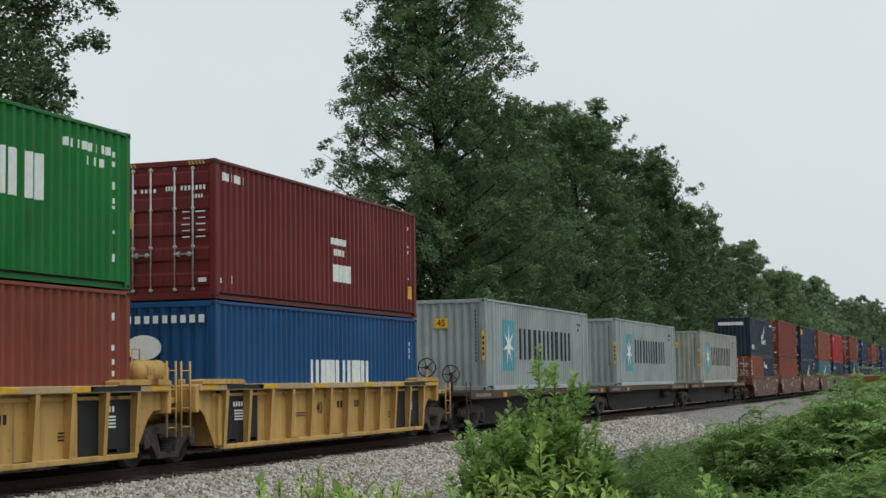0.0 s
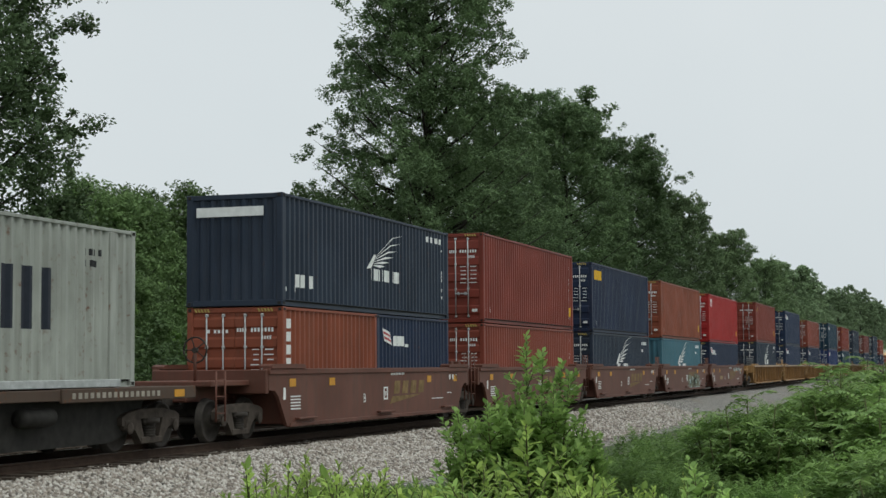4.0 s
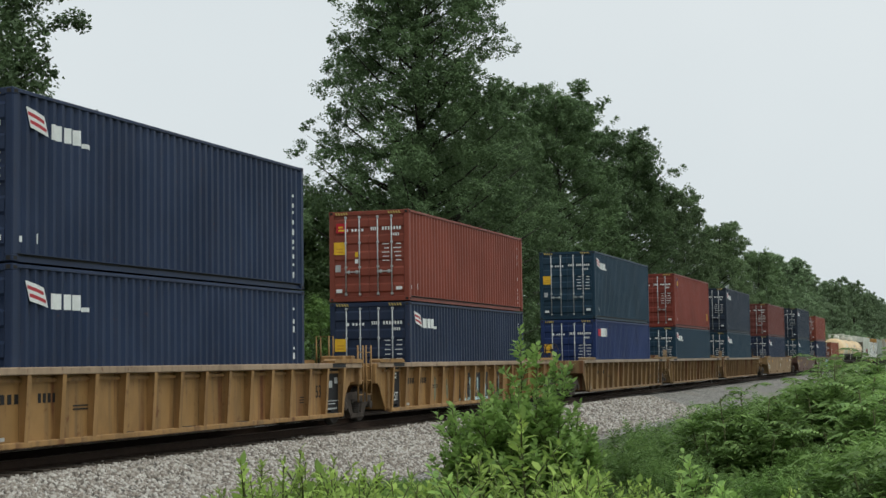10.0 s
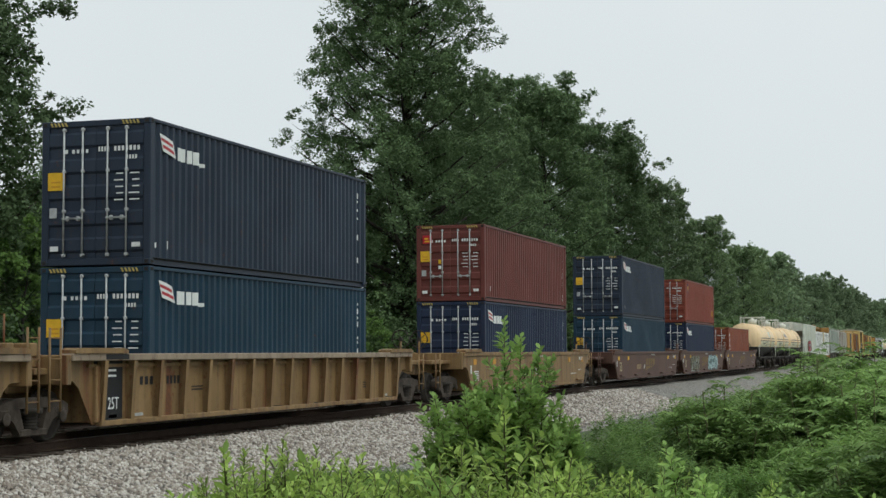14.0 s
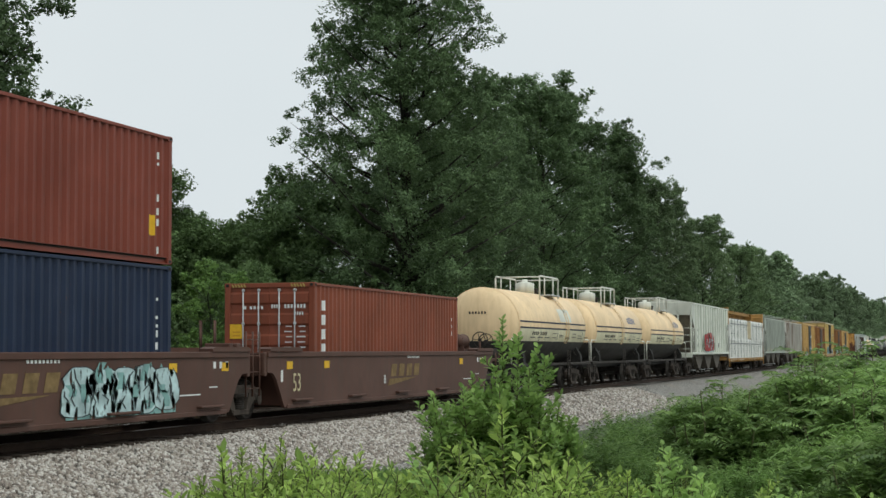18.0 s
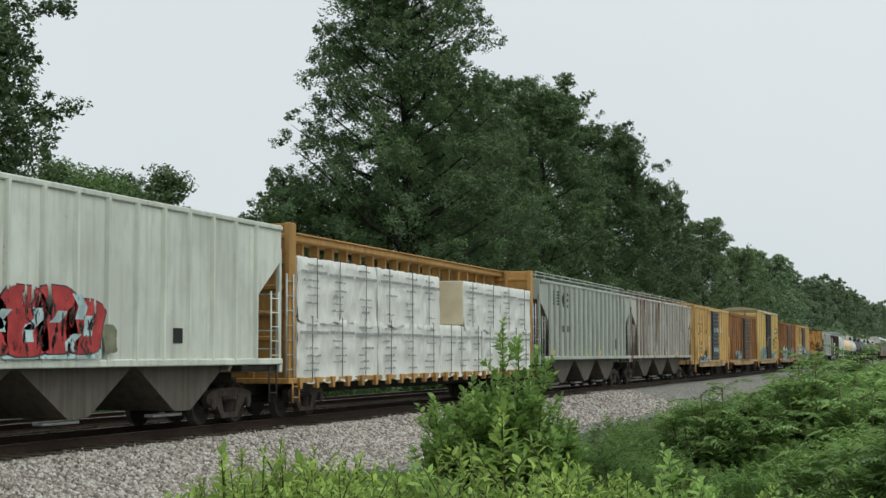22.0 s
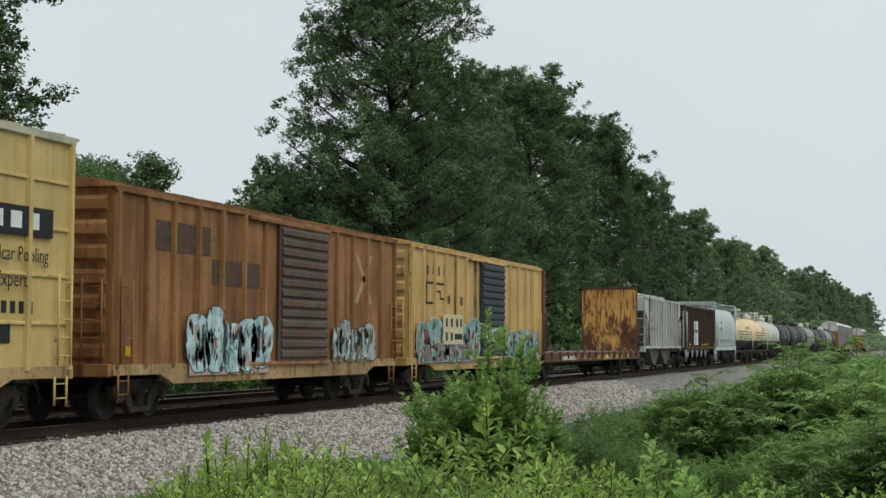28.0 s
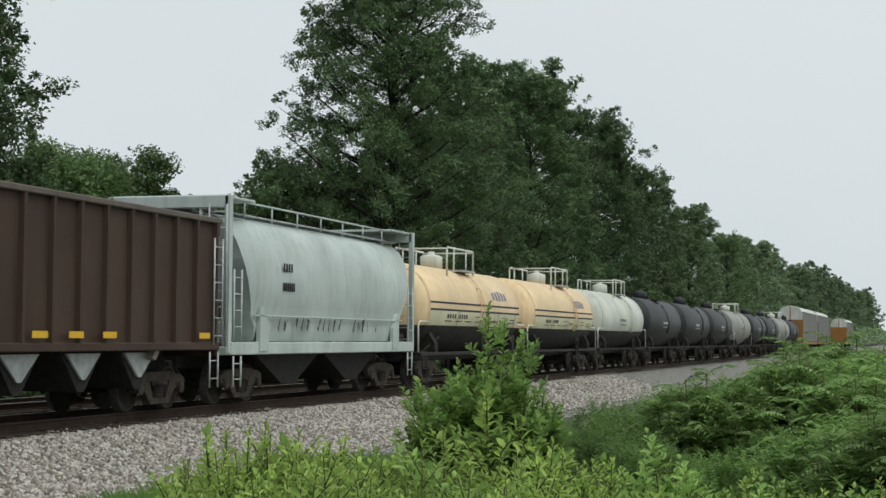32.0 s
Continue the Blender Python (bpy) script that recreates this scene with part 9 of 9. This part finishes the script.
shrub = clump_bush("dense dark green shrub with narrow leaves", 41, dome(3, 0.85, 1.5, 13, 0.2, 0.34), 9000, 0.125, LEAF_FEATHER, 0.3)
shrub2 = clump_bush("dense dark green shrub with narrow leaves", 42, dome(4, 0.75, 1.4, 11, 0.18, 0.3), 7500, 0.125, LEAF_FEATHER, 0.33)
sumac = fronded("green sumac bush with long arching feathered leaves", 46, 14, 0.82, 1.62, 11, 0.48, 10, LEAF_FROND)
sumac2 = fronded("green sumac bush with spreading feathered leaves", 47, 12, 0.78, 1.56, 11, 0.46, 10, LEAF_FEATHER)
spots_ = ((15.9, 2.0, 0.84), (17.2, 1.2, 0.98), (18.9, 0.7, 1.0), (15.0, 0.5, 0.9), (20.4, 1.5, 1.0), (13.9, 1.1, 0.6), (22.2, 0.8, 1.08), (16.6, 0.2, 1.0), (12.5, 0.5, 0.74), (24.2, 1.5, 1.08), (11.4, 0.2, 0.76), (19.6, 2.0, 0.8))
for k, (x, y, sc) in enumerate(spots_):
    src, top = (shrub, shrub2)[k % 2], (sumac2, sumac)[k % 2]
    plant_at(src if k < 2 else copy_thing(src, Matrix()), x, y, 97 * k, sc)
    if k % 3 < 2:
        plant_at(top if k < 2 else copy_thing(top, Matrix()), x - 0.15, y + 0.1, 61 * k, sc * 1.02)
feather = clump_bush("low soft feathery green bush", 5, dome(5, 0.7, 1.05, 10, 0.16, 0.28), 10000, 0.06, LEAF_SOFT, 0.36)
for k, (x, y, sc) in enumerate(((17.4, 3.3, 1.0), (18.8, 2.85, 1.0), (16.0, 3.0, 0.92), (20.8, 3.1, 1.05), (14.8, 2.75, 0.82), (13.8, 2.35, 0.74), (22.8, 2.7, 1.1), (13.0, 1.6, 0.66), (15.4, 1.5, 0.7))):
    plant_at(feather if k == 0 else copy_thing(feather, Matrix()), x, y, 67 * k, sc)
weed = shoot_bush("bright green leafy weed with narrow pointed leaves", 7, shoot_rows(11, 15, 0.5, 1.12), 0.092, LEAF_WEED, 0.32, "weed", 9, 10)
weed2 = shoot_bush("bright green leafy weed with broad leaves", 8, shoot_rows(12, 13, 0.5, 1.05), 0.095, LEAF_WEED, 0.46, "weed", 9, 9)
clump = shoot_bush("bright green weed clump with small leaves", 43, shoot_rows(13, 16, 0.5, 1.1), 0.078, LEAF_WEED, 0.36, "weed", 9, 11)
deep = shoot_bush("dark green weed clump with broad leaves", 44, shoot_rows(14, 9, 0.45, 1.05), 0.11, LEAF_BUSH, 0.5, "weed", 9, 9)
rw = random.Random(12)
seen = set()


def sow(src, az, dist, sc):
    """Sets a plant, or a copy of it, at a bearing and distance from the camera's place, leaning a little."""
    th = copy_thing(src, Matrix()) if src.name in seen else src
    seen.add(src.name)
    a = radians(az)
    x, y = dist * math.cos(a), dist * math.sin(a)
    th.matrix_basis = Matrix.Translation((x, y, profile_z(y))) @ pose(0, 0, 0, rw.uniform(-11, 11), rw.uniform(-11, 11), rw.uniform(0, 360)) @ Matrix.Diagonal((sc, sc, sc, 1))


for k in range(112):
    q = (k % 56) / 55
    far_row = k < 56
    src = (weed, clump, weed2, clump, weed)[k % 5] if q < 0.55 + rw.uniform(-0.12, 0.12) else (deep, weed2, deep, clump)[k % 4]
    sc = (0.84 + 0.16 * math.sin(13 * q + (0 if far_row else 2)) + rw.uniform(-0.12, 0.12)) * (0.96 if far_row else 0.86)
    if q > 0.5:
        sc *= 0.88
    sow(src, 25.2 - 24.4 * q + rw.uniform(-0.6, 0.6), rw.uniform(8.8, 10.8) if far_row else rw.uniform(7.2, 8.8), sc)
for k in range(12):
    sow((clump, weed, clump, weed2)[k % 4], 24.4 - 0.5 * k + rw.uniform(-0.4, 0.4), rw.uniform(8.4, 9.8), rw.uniform(0.88, 1.1) - 0.016 * k)
for k in range(30):
    sow((weed2, clump, weed, clump, deep)[k % 5], rw.uniform(16.5, 25.4), rw.uniform(7.6, 9.6), rw.uniform(0.74, 1.0))
for k in range(7):
    sow((clump, weed2)[k % 2], 23.2 + rw.uniform(-1.6, 1.6), rw.uniform(8.6, 9.6), rw.uniform(1.0, 1.15))
sow(weed, 24.4, 9.8, 1.04)
sow(weed2, 14.6, 9.7, 1.2)


def grass(count, seed):
    """Blades between the plants."""
    rng = np.random.default_rng(seed)
    x = 5 + 24 * rng.random(count) ** 1.2
    y = -0.5 + 12.0 * rng.random(count)
    z = np.array([profile_z(q) for q in y])
    ok = (y < 11.4) & ~((x > 11) & (y < 3.4))
    b = np.stack([x, y, z], 1)[ok]
    n = len(b)
    a = rng.random(n) * 6.283
    h = 0.14 + 0.22 * rng.random(n)
    bend = np.stack([np.cos(a), np.sin(a), np.zeros(n)], 1)
    side = np.stack([-np.sin(a), np.cos(a), np.zeros(n)], 1) * 0.006
    up = np.array((0, 0, 1.0))
    v = np.stack([b - side, b + side, b + up * h[:, None] * 0.6 + bend * h[:, None] * 0.15 + side * 0.7, b + up * h[:, None] + bend * h[:, None] * 0.5], 1)
    f = (np.array([(0, 1, 2), (0, 2, 3)])[None] + 4 * np.arange(n)[:, None, None]).reshape(-1, 3)
    return raw_mesh("grass", v.reshape(-1, 3), f, LEAF_SOFT)


tagged(new("grass", grass(60000, 9)), "rough green grass beside the ballast", "grass", kind="stuff")


# ---- the train's run past the camera ----
# metres that the train has gone at each whole second
RUN = (0.0, 18.79, 37.6, 56.47, 75.42, 94.45, 113.56, 132.78, 152.09, 171.43, 190.79, 210.2, 229.7, 249.3, 268.98, 288.7, 308.42,
       328.12, 347.83, 367.62, 387.52, 407.56, 427.77, 448.17, 468.76, 489.46, 510.21, 530.98, 551.77, 572.59, 593.42, 614.23, 635.0)


def motions():
    for th, u, z, *more in TRAIN:
        y, turn = more if more else (0.0, 0)
        walk(th, [(t, pose(u - gone, TRACK_Y + y, z, 0, 0, turn)) for t, gone in enumerate(RUN)])

    # the wheels roll with the train: front and rear axles of a bogie each share one set of keys
    for k in (0, 1):
        rows, lead = [], WHEELS[k]
        place = lead.location.copy()
        for n in range(960 + 1):
            t = n / FPS
            i = min(31, int(t))
            a = [RUN[max(0, min(32, i + d))] for d in (-1, 0, 1, 2)]
            f = t - i
            gone = a[1] + 0.5 * f * (a[2] - a[0] + f * (2 * a[0] - 5 * a[1] + 4 * a[2] - a[3] + f * (3 * (a[1] - a[2]) + a[3] - a[0]))) if 0 < i < 31 else a[1] + f * (a[2] - a[1])
            rows.append((t, pose(*place, 0, -math.degrees(gone / WHEEL_R) % 360, 0)))
        walk(lead, rows)
        keys = lead.animation_data
        for w in WHEELS[k + 2::2]:
            d = w.animation_data_create()
            w.rotation_mode = "QUATERNION"
            d.action, d.action_slot = keys.action, keys.action_slot


motions()
